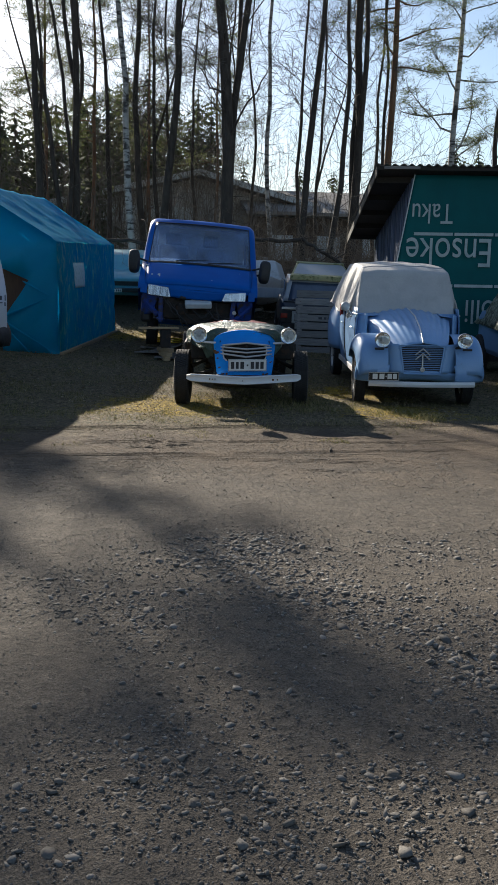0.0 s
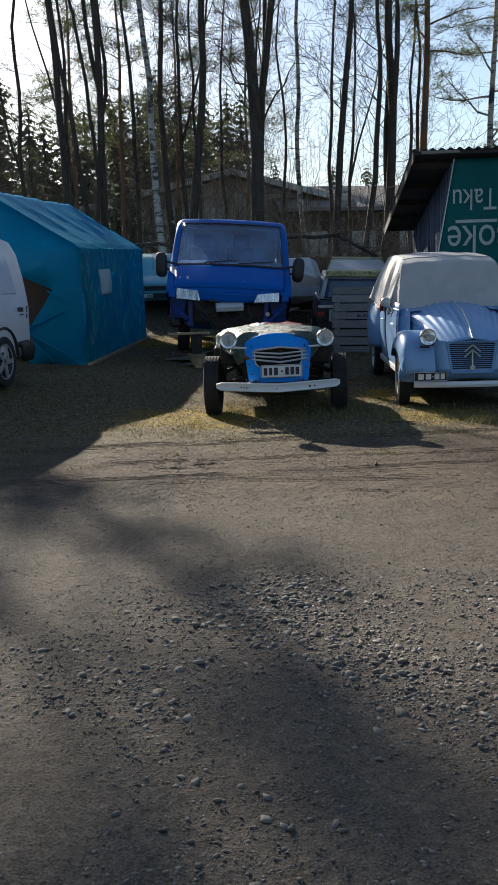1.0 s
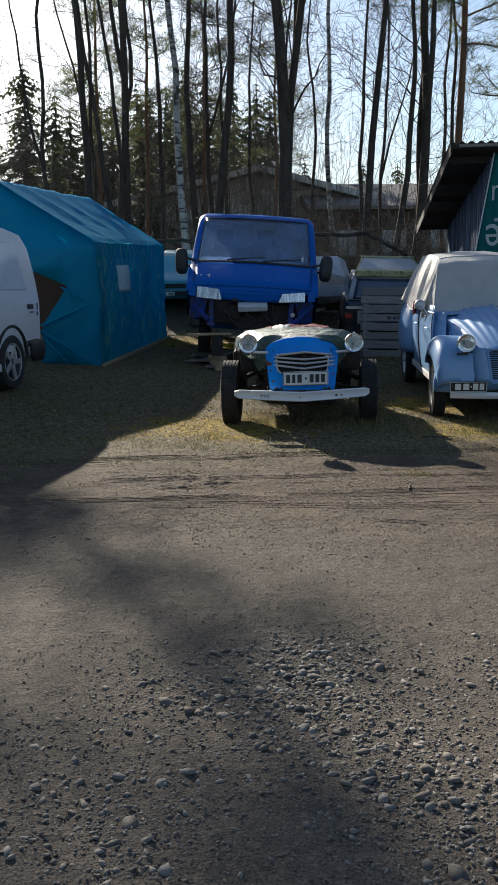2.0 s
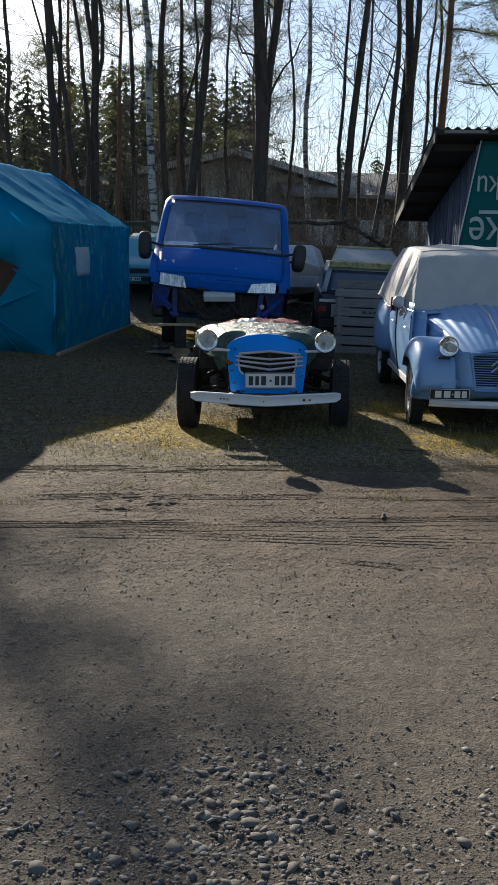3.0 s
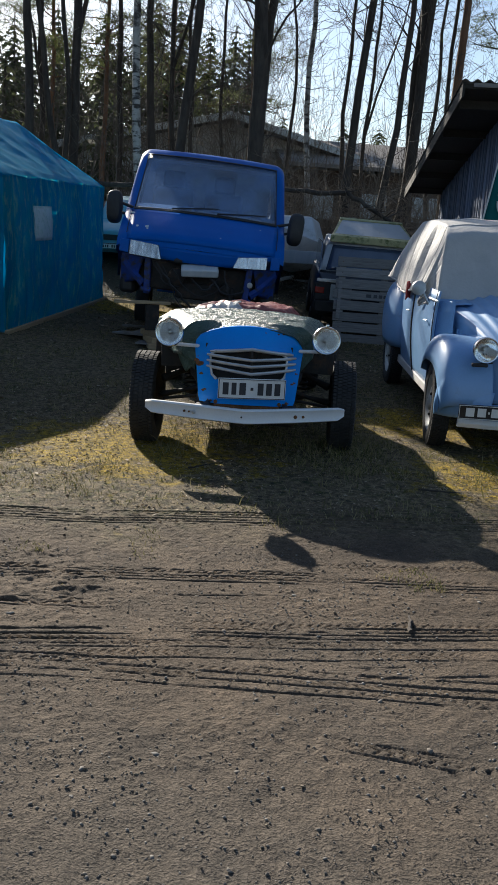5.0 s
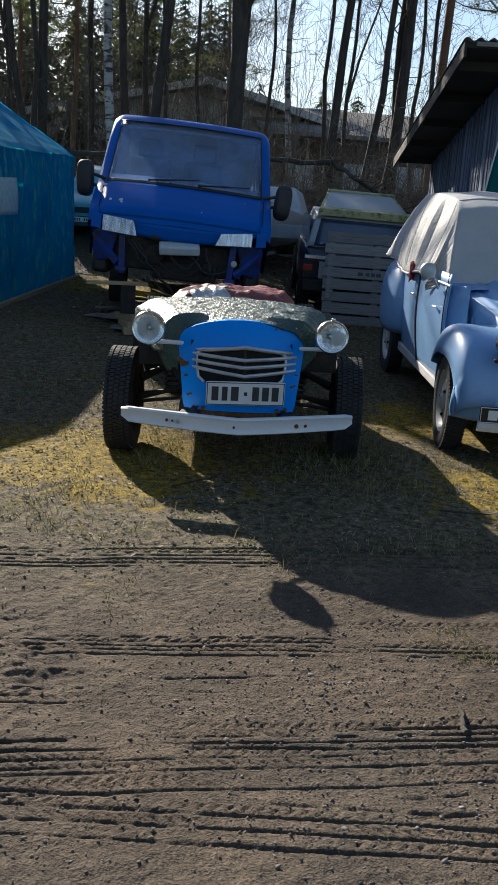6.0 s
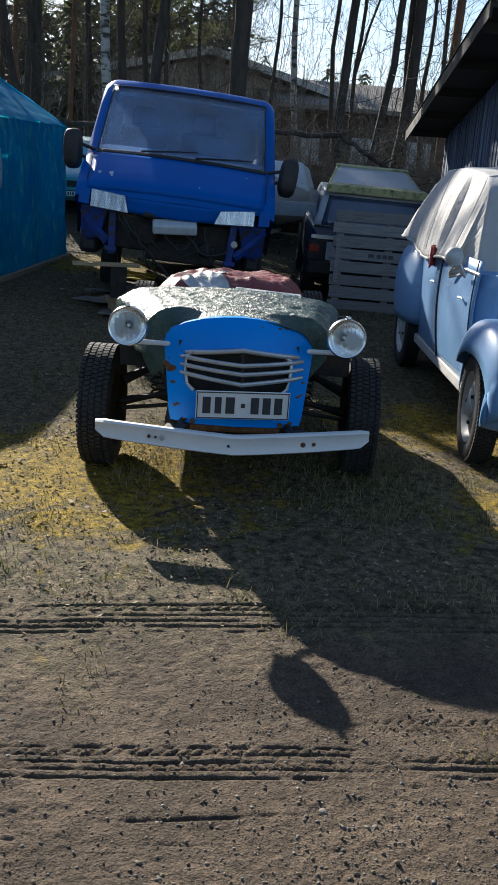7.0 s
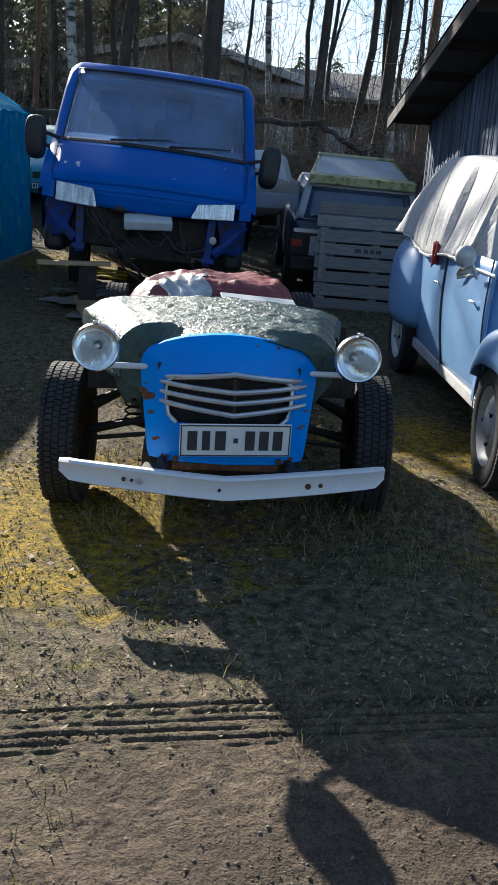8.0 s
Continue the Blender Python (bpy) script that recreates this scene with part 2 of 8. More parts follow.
WOOD = surf("weathered_grey_timber", (0.22, 0.215, 0.205), (0.32, 0.305, 0.29), 5, (0.75, 0.9), stretch=(1, 14, 14), bump=0.3, bscale=14, dirt=(0.08, 0.07, 0.06), dscale=4, dirt_at=(0.56, 0.75), vary=0.35)
PLANK = surf("raw_pine_board", (0.36, 0.25, 0.13), (0.45, 0.33, 0.19), 4, (0.65, 0.85), stretch=(1, 12, 12), bump=0.2, bscale=12, dirt=(0.2, 0.15, 0.1), dscale=5, dirt_at=(0.55, 0.8), vary=0.3)
YELLOW = surf("yellow_plastic_sheet", (0.62, 0.50, 0.02), (0.7, 0.58, 0.05), 9, (0.4, 0.6), dirt=(0.3, 0.25, 0.05), dscale=14, dirt_at=(0.55, 0.75), bump=0.2)
TENT_BLUE = surf("blue_woven_tarpaulin", (0.0, 0.43, 0.66), (0.002, 0.50, 0.74), 2.5, (0.35, 0.5), dirt=(0.0, 0.34, 0.50), dscale=2.5, dirt_at=(0.5, 0.8), bump=0.2, bscale=9, transl=0.68, spec=0.2, fine=0.2, fscale=220)
# pale green patches: light through the wall, put into its colour
TENT_NET = surf("light_streaked_blue_green_scrim", (0.01, 0.48, 0.66), (0.03, 0.60, 0.66), 3.5, (0.4, 0.6), dirt=(0.55, 0.85, 0.62), dscale=6, dirt_at=(0.50, 0.74), bump=0.2, bscale=10, transl=0.86, spec=0.2, stretch=(1, 1.7, 0.6), fine=0.3, fscale=200)
TENT_FILM = surf("clouded_window_film", (0.86, 0.94, 0.86), (0.90, 0.95, 0.88), 14, (0.3, 0.45), dirt=(0.4, 0.6, 0.45), dscale=16, dirt_at=(0.5, 0.8), bump=0.3, bscale=30, transl=0.65)
BROWN_BOARD = surf("brown_stained_board", (0.05, 0.028, 0.016), (0.07, 0.04, 0.022), 4, (0.6, 0.8), stretch=(6, 6, 1))
SHED_WOOD = surf("tarred_vertical_boards", (0.080, 0.115, 0.19), (0.13, 0.17, 0.26), 5, (0.7, 0.9), stretch=(10, 10, 0.7), bump=0.3, bscale=10, dirt=(0.2, 0.2, 0.2), dscale=4, dirt_at=(0.6, 0.85), vary=0.55)
# near-black: shade under the overhang and behind boards, put into colour
SHED_DARK = surf("shade_dark_shed_boards", (0.018, 0.015, 0.012), (0.03, 0.026, 0.022), 5, (0.7, 0.9), stretch=(8, 1, 8))
ROOF_TIN = surf("grey_corrugated_roof_sheet", (0.10, 0.10, 0.10), (0.14, 0.14, 0.135), 3, (0.6, 0.8), dirt=(0.06, 0.07, 0.03), dscale=6, dirt_at=(0.5, 0.75))
BANNER = surf("dark_teal_banner_cloth", (0.0, 0.085, 0.090), (0.0, 0.10, 0.105), 1.5, (0.5, 0.65), spec=0.15, dirt=(0.0, 0.07, 0.08), dscale=2, dirt_at=(0.5, 0.8), bump=0.12, bscale=7)
BANNER_WHITE = surf("pale_banner_print", (0.34, 0.42, 0.42), (0.40, 0.47, 0.47), 6, (0.5, 0.65), dirt=(0.2, 0.3, 0.3), dscale=9, dirt_at=(0.5, 0.75))
BARK = surf("dark_grey_brown_bark", (0.030, 0.023, 0.018), (0.066, 0.052, 0.041), 9, (0.85, 0.95), stretch=(1, 1, 0.3), bump=0.8, bscale=30, dirt=(0.10, 0.095, 0.085), dscale=3, dirt_at=(0.58, 0.75))
PINE_BARK = surf("orange_brown_pine_bark", (0.14, 0.07, 0.035), (0.20, 0.11, 0.06), 7, (0.8, 0.95), stretch=(1, 1, 0.35), bump=0.7, bscale=25, dirt=(0.06, 0.045, 0.035), dscale=6, dirt_at=(0.5, 0.66))
TWIG = surf("bare_twigs", (0.095, 0.078, 0.062), (0.17, 0.142, 0.112), 3, (0.8, 0.95))
CROWN_TWIG = surf("dark_crown_twigs", (0.045, 0.038, 0.032), (0.095, 0.08, 0.066), 2, (0.8, 0.95))
SPRAY = surf("pine_needles", (0.070, 0.095, 0.030), (0.140, 0.150, 0.050), 0.8, (0.6, 0.8), transl=0.5)
SPRUCE = surf("spruce_needles", (0.070, 0.095, 0.045), (0.130, 0.145, 0.070), 0.6, (0.7, 0.85), transl=0.45)
HOUSE_WALL = surf("pale_grey_house_wall", (0.36, 0.35, 0.33), (0.42, 0.41, 0.39), 1.5, (0.8, 0.9), stretch=(1, 1, 6))
HOUSE_ROOF = surf("grey_brown_roof_felt", (0.20, 0.18, 0.165), (0.25, 0.23, 0.21), 1.2, (0.8, 0.95), stretch=(1, 3, 3), bump=0.2, bscale=6)
PALE = surf("pale_blue_grey_boards", (0.45, 0.50, 0.52), (0.55, 0.58, 0.58), 2, (0.7, 0.85), stretch=(5, 1, 1))
SKYCAR = surf("pale_turquoise_car_paint", (0.10, 0.32, 0.42), (0.13, 0.38, 0.47), 3, (0.3, 0.4), coat=0.3)
BOATWHITE = surf("grimy_white_fibreglass", (0.48, 0.50, 0.51), (0.56, 0.57, 0.57), 3, (0.4, 0.55), dirt=(0.25, 0.26, 0.24), dscale=5, dirt_at=(0.5, 0.8))
CAMO = surf("camouflage_tarpaulin", (0.05, 0.08, 0.03), (0.35, 0.36, 0.30), 14, (0.4, 0.6), dirt=(0.02, 0.025, 0.015), dscale=9, dirt_at=(0.5, 0.55), bump=0.5, bscale=20)


def birch_bark():
    m, t, p, out = shader("white_birch_bark")
    co = coords(t, (1, 1, 1))
    base = mixc(t, ramp(t, noisy(t, co, 4), 0.3, 0.7), (0.30, 0.29, 0.27), (0.42, 0.40, 0.37))
    marks = ramp(t, noisy(t, coords(t, (2.2, 2.2, 9)), 1.6, 5.0, 0.65), 0.52, 0.60)
    rough = ramp(t, noisy(t, coords(t, (1, 1, 0.8)), 2.2, 5.0, 0.6), 0.55, 0.62)
    col = mixc(t, marks, base, (0.045, 0.04, 0.036))
    col = mixc(t, rough, col, (0.05, 0.044, 0.04))
    t.links.new(col, p.inputs["Base Color"])
    p.inputs["Roughness"].default_value = 0.8
    b = node(t, "ShaderNodeBump", Strength=0.5, Distance=0.01)
    t.links.new(noisy(t, co, 25), b.inputs["Height"])
    t.links.new(b.outputs[0], p.inputs["Normal"])
    return m


BIRCH = birch_bark()


def island(name, cols, rough=0.85, transl=0.0):
    """Scattered bits, each of its own shade."""
    m, t, p, out = shader(name)
    g = t.nodes.new("ShaderNodeNewGeometry")
    cr = t.nodes.new("ShaderNodeValToRGB")
    cr.color_ramp.interpolation = "LINEAR"
    els = cr.color_ramp.elements
    while len(els) < len(cols):
        els.new(0.5)
    for k, c in enumerate(cols):
        els[k].position, els[k].color = k / (len(cols) - 1), (*c, 1)
    t.links.new(g.outputs["Random Per Island"], cr.inputs[0])
    col = mixc(t, 0.35, cr.outputs[0], ramp_rgb(t, noisy(t, coords(t), 140, 3)), "MULTIPLY")
    t.links.new(col, p.inputs["Base Color"])
    p.inputs["Roughness"].default_value = rough
    if transl:
        tr = t.nodes.new("ShaderNodeBsdfTranslucent")
        t.links.new(col, tr.inputs[0])
        mx = t.nodes.new("ShaderNodeMixShader")
        mx.inputs[0].default_value = transl
        t.links.new(p.outputs[0], mx.inputs[1])
        t.links.new(tr.outputs[0], mx.inputs[2])
        t.links.new(mx.outputs[0], out.inputs[0])
    return m


STONES = island("gravel_stones", [(0.095, 0.085, 0.075), (0.150, 0.132, 0.112), (0.120, 0.100, 0.080), (0.165, 0.15, 0.132), (0.23, 0.21, 0.185), (0.105, 0.10, 0.094)])
GRASS = island("short_grass", [(0.05, 0.07, 0.015), (0.09, 0.10, 0.02), (0.30, 0.25, 0.11), (0.38, 0.31, 0.16), (0.14, 0.14, 0.03)], 0.8, 0.3)
CRUMBS = island("soil_crumb_bits", [(0.09, 0.066, 0.044), (0.15, 0.115, 0.075), (0.22, 0.175, 0.12), (0.11, 0.083, 0.055)])
LITTER = island("leaf_litter", [(0.16, 0.10, 0.05), (0.27, 0.19, 0.11), (0.42, 0.34, 0.24), (0.10, 0.065, 0.035), (0.36, 0.30, 0.22)], 0.85, 0.1)


def ground_material():
    """Grey gravel road, brown trodden dirt with mud, then mossy turf; each edge is ragged."""
    m, t, p, out = shader("gravel_dirt_and_sunlit_moss")
    co = coords(t)
    sep = t.nodes.new("ShaderNodeSeparateXYZ")
    t.links.new(co, sep.inputs[0])
    y = sep.outputs[1]
    n1, n2, n3, n4 = noisy(t, co, 0.7, 5), noisy(t, co, 3.0, 6, 0.65), noisy(t, co, 22, 5, 0.7), noisy(t, co, 120, 3, 0.7)
    edge = calc(t, "ADD", y, calc(t, "ADD", calc(t, "MULTIPLY", n1, 2.2), calc(t, "MULTIPLY", n2, 1.3)))
    gravel = mixc(t, ramp(t, n2, 0.3, 0.7), (0.120, 0.100, 0.080), (0.195, 0.162, 0.128))
    gravel = mixc(t, ramp(t, n3, 0.35, 0.68), mixc(t, 0.55, gravel, (0.05, 0.045, 0.038)), gravel)
    dirt = mixc(t, ramp(t, n2, 0.32, 0.66), (0.094, 0.069, 0.048), (0.208, 0.152, 0.104))
    dirt = mixc(t, ramp(t, n3, 0.3, 0.7), mixc(t, 0.6, dirt, (0.04, 0.03, 0.02)), dirt)
    n5 = noisy(t, co, 9.0, 5, 0.65)
    sunlit_moss = mixc(t, ramp(t, n3, 0.35, 0.65), (0.075, 0.058, 0.010), (0.52, 0.345, 0.024))
    straw = mixc(t, ramp(t, n3, 0.34, 0.66), (0.030, 0.026, 0.017), (0.300, 0.232, 0.135))
    straw = mixc(t, ramp(t, n5, 0.50, 0.68), straw, mixc(t, ramp(t, n3, 0.35, 0.65), (0.025, 0.033, 0.012), (0.105, 0.115, 0.035)))
    # a few wide mossy patches where sun pools; its gold is put into colour
    spread = None
    for cx, cy, r in ((0.15, 0.6, 1.5), (2.45, 1.7, 1.0), (2.7, 0.0, 1.1), (-0.1, 9.2, 1.6)):
        d = t.nodes.new("ShaderNodeVectorMath")
        d.operation = "DISTANCE"
        flatco = t.nodes.new("ShaderNodeVectorMath")
        flatco.operation = "MULTIPLY"
        t.links.new(co, flatco.inputs[0])
        flatco.inputs[1].default_value = (1, 1, 0)
        t.links.new(flatco.outputs[0], d.inputs[0])
        d.inputs[1].default_value = (cx, cy, 0)
        near = calc(t, "MAXIMUM", calc(t, "SUBTRACT", 1.0, calc(t, "DIVIDE", d.outputs["Value"], r)), 0.0)
        spread = near if spread is None else calc(t, "MAXIMUM", spread, near)
    turf = mixc(t, ramp(t, calc(t, "ADD", calc(t, "ADD", calc(t, "MULTIPLY", n2, 0.5), calc(t, "MULTIPLY", n5, 0.5)), calc(t, "MULTIPLY", spread, 0.34)), 0.60, 0.72), straw, sunlit_moss)
    col = mixc(t, ramp(t, edge, -2.4, -0.6), gravel, dirt)
    col = mixc(t, ramp(t, edge, 0.2, 1.4), col, turf)
    far = ramp(t, edge, 11.5, 14.5)
    col = mixc(t, far, col, mixc(t, ramp(t, n3, 0.3, 0.7), (0.06, 0.042, 0.028), (0.12, 0.088, 0.058)))
    col = mixc(t, 0.72, col, ramp_rgb(t, ramp(t, n4, 0.22, 0.72)), "MULTIPLY")
    t.links.new(col, p.inputs["Base Color"])
    p.inputs["Roughness"].default_value = 0.92
    p.inputs["Specular IOR Level"].default_value = 0.25
    b = node(t, "ShaderNodeBump", Strength=1.0, Distance=0.022)
    t.links.new(calc(t, "ADD", n3, calc(t, "MULTIPLY", n4, 0.45)), b.inputs["Height"])
    t.links.new(b.outputs[0], p.inputs["Normal"])
    return m


GROUND = ground_material()

# ---------------------------------------------------------------- ground
NP = np.random.RandomState(11)
LATTICE = NP.rand(256, 256)


def vnoise(x, y):
    """Smooth value noise on arrays."""
    xi, yi = np.floor(x).astype(int), np.floor(y).astype(int)
    fx, fy = x - xi, y - yi
    fx, fy = fx * fx * (3 - 2 * fx), fy * fy * (3 - 2 * fy)
    a, b = LATTICE[xi % 256, yi % 256], LATTICE[(xi + 1) % 256, yi % 256]
    c, d = LATTICE[xi % 256, (yi + 1) % 256], LATTICE[(xi + 1) % 256, (yi + 1) % 256]
    return (a * (1 - fx) + b * fx) * (1 - fy) + (c * (1 - fx) + d * fx) * fy - 0.5


def step_lin(a, b, x):
    k = np.clip((x - a) / (b - a), 0, 1)
    return k * k * (3 - 2 * k)


# tyre tracks pressed into the damp dirt: y at x = 0.5, slope, from x, to x, depth, offsets of the grooves, offsets of the lug rows
TRACKS = [(-1.02, -0.010, -2.8, 3.2, 0.015, (0.095, 0.058, 0.020, -0.020, -0.060, -0.095), (0.077, -0.040)),
          (-1.84, -0.030, -0.9, 1.25, 0.015, (0.062, 0.030, -0.004, -0.036, -0.070), (0.046, -0.020)), (-1.86, -0.060, 1.05, 3.0, 0.010, (0.04, 0.005, -0.03, -0.075), (0.055, -0.05)),
          (-1.66, -0.020, 0.9, 2.8, 0.005, (0.0,), (0.02, -0.02)), (-2.06, 0.010, 0.30, 0.98, 0.010, (0.0,), (-0.03,)),
          (-2.17, -0.020, -0.5, 0.30, 0.017, (0.04, 0.0, -0.05), (0.02, -0.02)), (-2.14, -0.05, 0.42, 0.75, 0.013, (0.0,), ()),
          (-2.41, 0.010, 0.35, 2.6, 0.013, (0.022, -0.010, -0.040, -0.072), (0.052, 0.006)), (-2.48, 0.015, -1.2, 0.38, 0.020, (0.06, 0.01, -0.035, -0.075), (0.03, -0.02)),
          (-2.57, 0.0, -0.2, 2.0, 0.007, (0.045, -0.012, -0.10), (0.07, 0.02, -0.045, -0.075)),
          (-2.80, -0.110, -0.6, 2.0, 0.011, (0.085, 0.030, -0.025, -0.085), (0.055, 0.0, -0.055)), (-2.80, 0.060, 0.9, 2.2, 0.008, (0.05, -0.03), ()),
          (-3.12, -0.300, 0.75, 2.2, 0.009, (0.04, -0.03), (0.0, 0.02))]


def relief(x, y):
    """Fine height of the ground over its mean slope."""
    h = 0.04 * vnoise(x * 0.6 + 7, y * 0.6) + 0.010 * vnoise(x * 2.3, y * 2.3 + 3)
    near = step_lin(16, 9, np.hypot(x, y + 2))
    flat = np.ones_like(h)
    rough = near * (0.006 * vnoise(x * 8, y * 8) + 0.006 * vnoise(x * 19, y * 19) + 0.005 * vnoise(x * 41, y * 41) + 0.004 * vnoise(x * 77, y * 77 + 3))
    # torn mud where the wheels turned
    mud = step_lin(0.30, -0.15, x + 0.25 * vnoise(y * 4, x * 0 + 2)) * step_lin(-2.75, -2.55, y) * step_lin(-0.85, -1.05, y) * np.clip(0.4 + 1.6 * vnoise(x * 1.6, y * 2.4 + 31), 0, 1)
    h += mud * (0.030 * np.minimum(0.12, vnoise(x * 11, y * 19)) + 0.020 * vnoise(x * 27, y * 41))
    for k, (yc, slope, x0, x1, deep, grooves, lugs) in enumerate(TRACKS):
        mid = yc + slope * (x - 0.5) + 0.03 * vnoise(x * 0.7, x * 0 + 9.3 * k)
        span = step_lin(x0, x0 + 0.25, x) * step_lin(x1, x1 - 0.4, x)
        flat = flat * (1 - 0.6 * span * step_lin(0.17, 0.11, np.abs(y - mid)))
        for j, off in enumerate(grooves):
            line = mid + off + 0.009 * vnoise(x * 4 + 11 * j, x * 0 + 3.1 * j + k)
            cut = np.clip(0.72 + 1.9 * vnoise(x * 2.3 + 17 * j, x * 0 + 5.7 * k + j) + 1.3 * vnoise(x * 26, x * 0 + j + 7 * k), 0, 1)
            wide = 0.0055 + 0.004 * vnoise(x * 3 + 5 * j, x * 0 + k) + 0.004 * vnoise(x * 23 + 5 * j, x * 0 + k)
            h -= span * 0.85 * deep * cut * np.exp(-((y - line) / wide) ** 6)
            h += span * deep * 0.15 * cut * np.exp(-((y - line - 0.020) / 0.009) ** 2)
        for j, off in enumerate(lugs):
            lean = (y - mid - off) * (0.9 if j % 2 else -0.9)
            tick = step_lin(0.55, 0.85, np.sin((x + lean) * 2 * math.pi / 0.037 + 3 * vnoise(x * 2.3, y * 0 + j + k))) * np.clip(0.65 + 2.6 * vnoise(x * 3.1 + 9 * k, y * 0 + 2.2 * j), 0, 1)
            h -= span * max(0.7 * deep, 0.008) * tick * np.exp(-((y - mid - off) / 0.012) ** 4)
    return h + rough * flat


def heights(x, y):
    s = np.maximum(0.0, y - 0.6)
    base = np.minimum(0.0486 * s * s / (s + 0.8), 0.75) + 1.35 * step_lin(11.5, 15.5, y) + 0.05 * np.clip(-x - 1, 0, 4) * np.clip(y / 2, 0, 1)
    return base + relief(x, y) * step_lin(400, 60, np.hypot(x, y))


def spaced(*runs):
    out = [runs[0][0]]
    for a, b, n in runs:
        out += list(np.linspace(a, b, n + 1)[1:])
    return np.array(out)


def make_ground():
    gx = spaced((-900, -60, 8), (-60, -9, 20), (-9, -0.8, 100), (-0.8, 2.2, 375), (2.2, 9, 80), (9, 60, 20), (60, 900, 8))
    gy = spaced((-900, -40, 8), (-40, -9.5, 16), (-9.5, -3.35, 120), (-3.35, -0.85, 555), (-0.85, 4, 120), (4, 17, 90), (17, 40, 30), (40, 900, 12))
    X, Y = np.meshgrid(gx, gy)
    Z = heights(X, Y)
    nx, ny = len(gx), len(gy)
    idx = np.arange(nx * ny).reshape(ny, nx)
    quads = np.stack((idx[:-1, :-1], idx[:-1, 1:], idx[1:, 1:], idx[1:, :-1]), -1).reshape(-1, 4)
    me = bpy.data.meshes.new("ground")
    me.vertices.add(nx * ny)
    me.vertices.foreach_set("co", np.stack((X, Y, Z), -1).ravel())
    me.loops.add(quads.size)
    me.loops.foreach_set("vertex_index", quads.ravel())
    me.polygons.add(len(quads))
    me.polygons.foreach_set("loop_start", np.arange(0, quads.size, 4))
    me.polygons.foreach_set("use_smooth", np.ones(len(quads), bool))
    me.update()
    me.materials.append(GROUND)
    tagged(new("ground", me), "gravel yard with tyre-marked dirt and mossy turf", "ground", kind="structure")


make_ground()


def soup(name, verts, faces, material, label, category):
    """Many loose bits as one mesh: verts (n, k, 3), faces of one bit."""
    n, k, _ = verts.shape
    f = (np.array(faces)[None] + (np.arange(n) * k)[:, None, None]).reshape(-1, 3)
    me = bpy.data.meshes.new(name)
    me.vertices.add(n * k)
    me.vertices.foreach_set("co", verts.ravel())
    me.loops.add(f.size)
    me.loops.foreach_set("vertex_index", f.ravel())
    me.polygons.add(len(f))
    me.polygons.foreach_set("loop_start", np.arange(0, f.size, 3))
    me.update()
    me.materials.append(material)
    return tagged(new(name, me), label, category, kind="stuff")


ICO_T = (1 + 5 ** 0.5) / 2
ICO = np.array([(-1, ICO_T, 0), (1, ICO_T, 0), (-1, -ICO_T, 0), (1, -ICO_T, 0), (0, -1, ICO_T), (0, 1, ICO_T), (0, -1, -ICO_T), (0, 1, -ICO_T), (ICO_T, 0, -1), (ICO_T, 0, 1), (-ICO_T, 0, -1), (-ICO_T, 0, 1)]) / 1.9
ICO_F = [(0, 11, 5), (0, 5, 1), (0, 1, 7), (0, 7, 10), (0, 10, 11), (1, 5, 9), (5, 11, 4), (11, 10, 2), (10, 7, 6), (7, 1, 8),
         (3, 9, 4), (3, 4, 2), (3, 2, 6), (3, 6, 8), (3, 8, 9), (4, 9, 5), (2, 4, 11), (6, 2, 10), (8, 6, 7), (9, 8, 1)]
OCT = np.array([(1, 0, 0), (0, 1, 0), (-1, 0, 0), (0, -1, 0), (0, 0, 1), (0, 0, -1)], float)
OCT_F = [(0, 1, 4), (1, 2, 4), (2, 3, 4), (3, 0, 4), (1, 0, 5), (2, 1, 5), (3, 2, 5), (0, 3, 5)]


def scatter(name, x, y, size, base, faces, material, label, category, sink=0.25, flat=(0.45, 0.8)):
    """Loose lumps lying on the ground, each turned and dented its own way."""
    n, k = len(x), len(base)
    v = base[None] * (1 + 0.28 * NP.randn(n, k, 1)) * np.stack((NP.uniform(0.8, 1.45, n), NP.uniform(0.7, 1.1, n), NP.uniform(*flat, n)), -1)[:, None] * size[:, None, None]
    tip = NP.uniform(-0.5, 0.5, n)[:, None]
    v[:, :, 2] += v[:, :, 0] * tip
    a = NP.uniform(0, 2 * math.pi, n)
    c, s = np.cos(a)[:, None], np.sin(a)[:, None]
    w = np.stack((v[:, :, 0] * c - v[:, :, 1] * s + x[:, None], v[:, :, 0] * s + v[:, :, 1] * c + y[:, None], v[:, :, 2] + (heights(x, y) + size * sink)[:, None]), -1)
    return soup(name, w, faces, material, label, category)


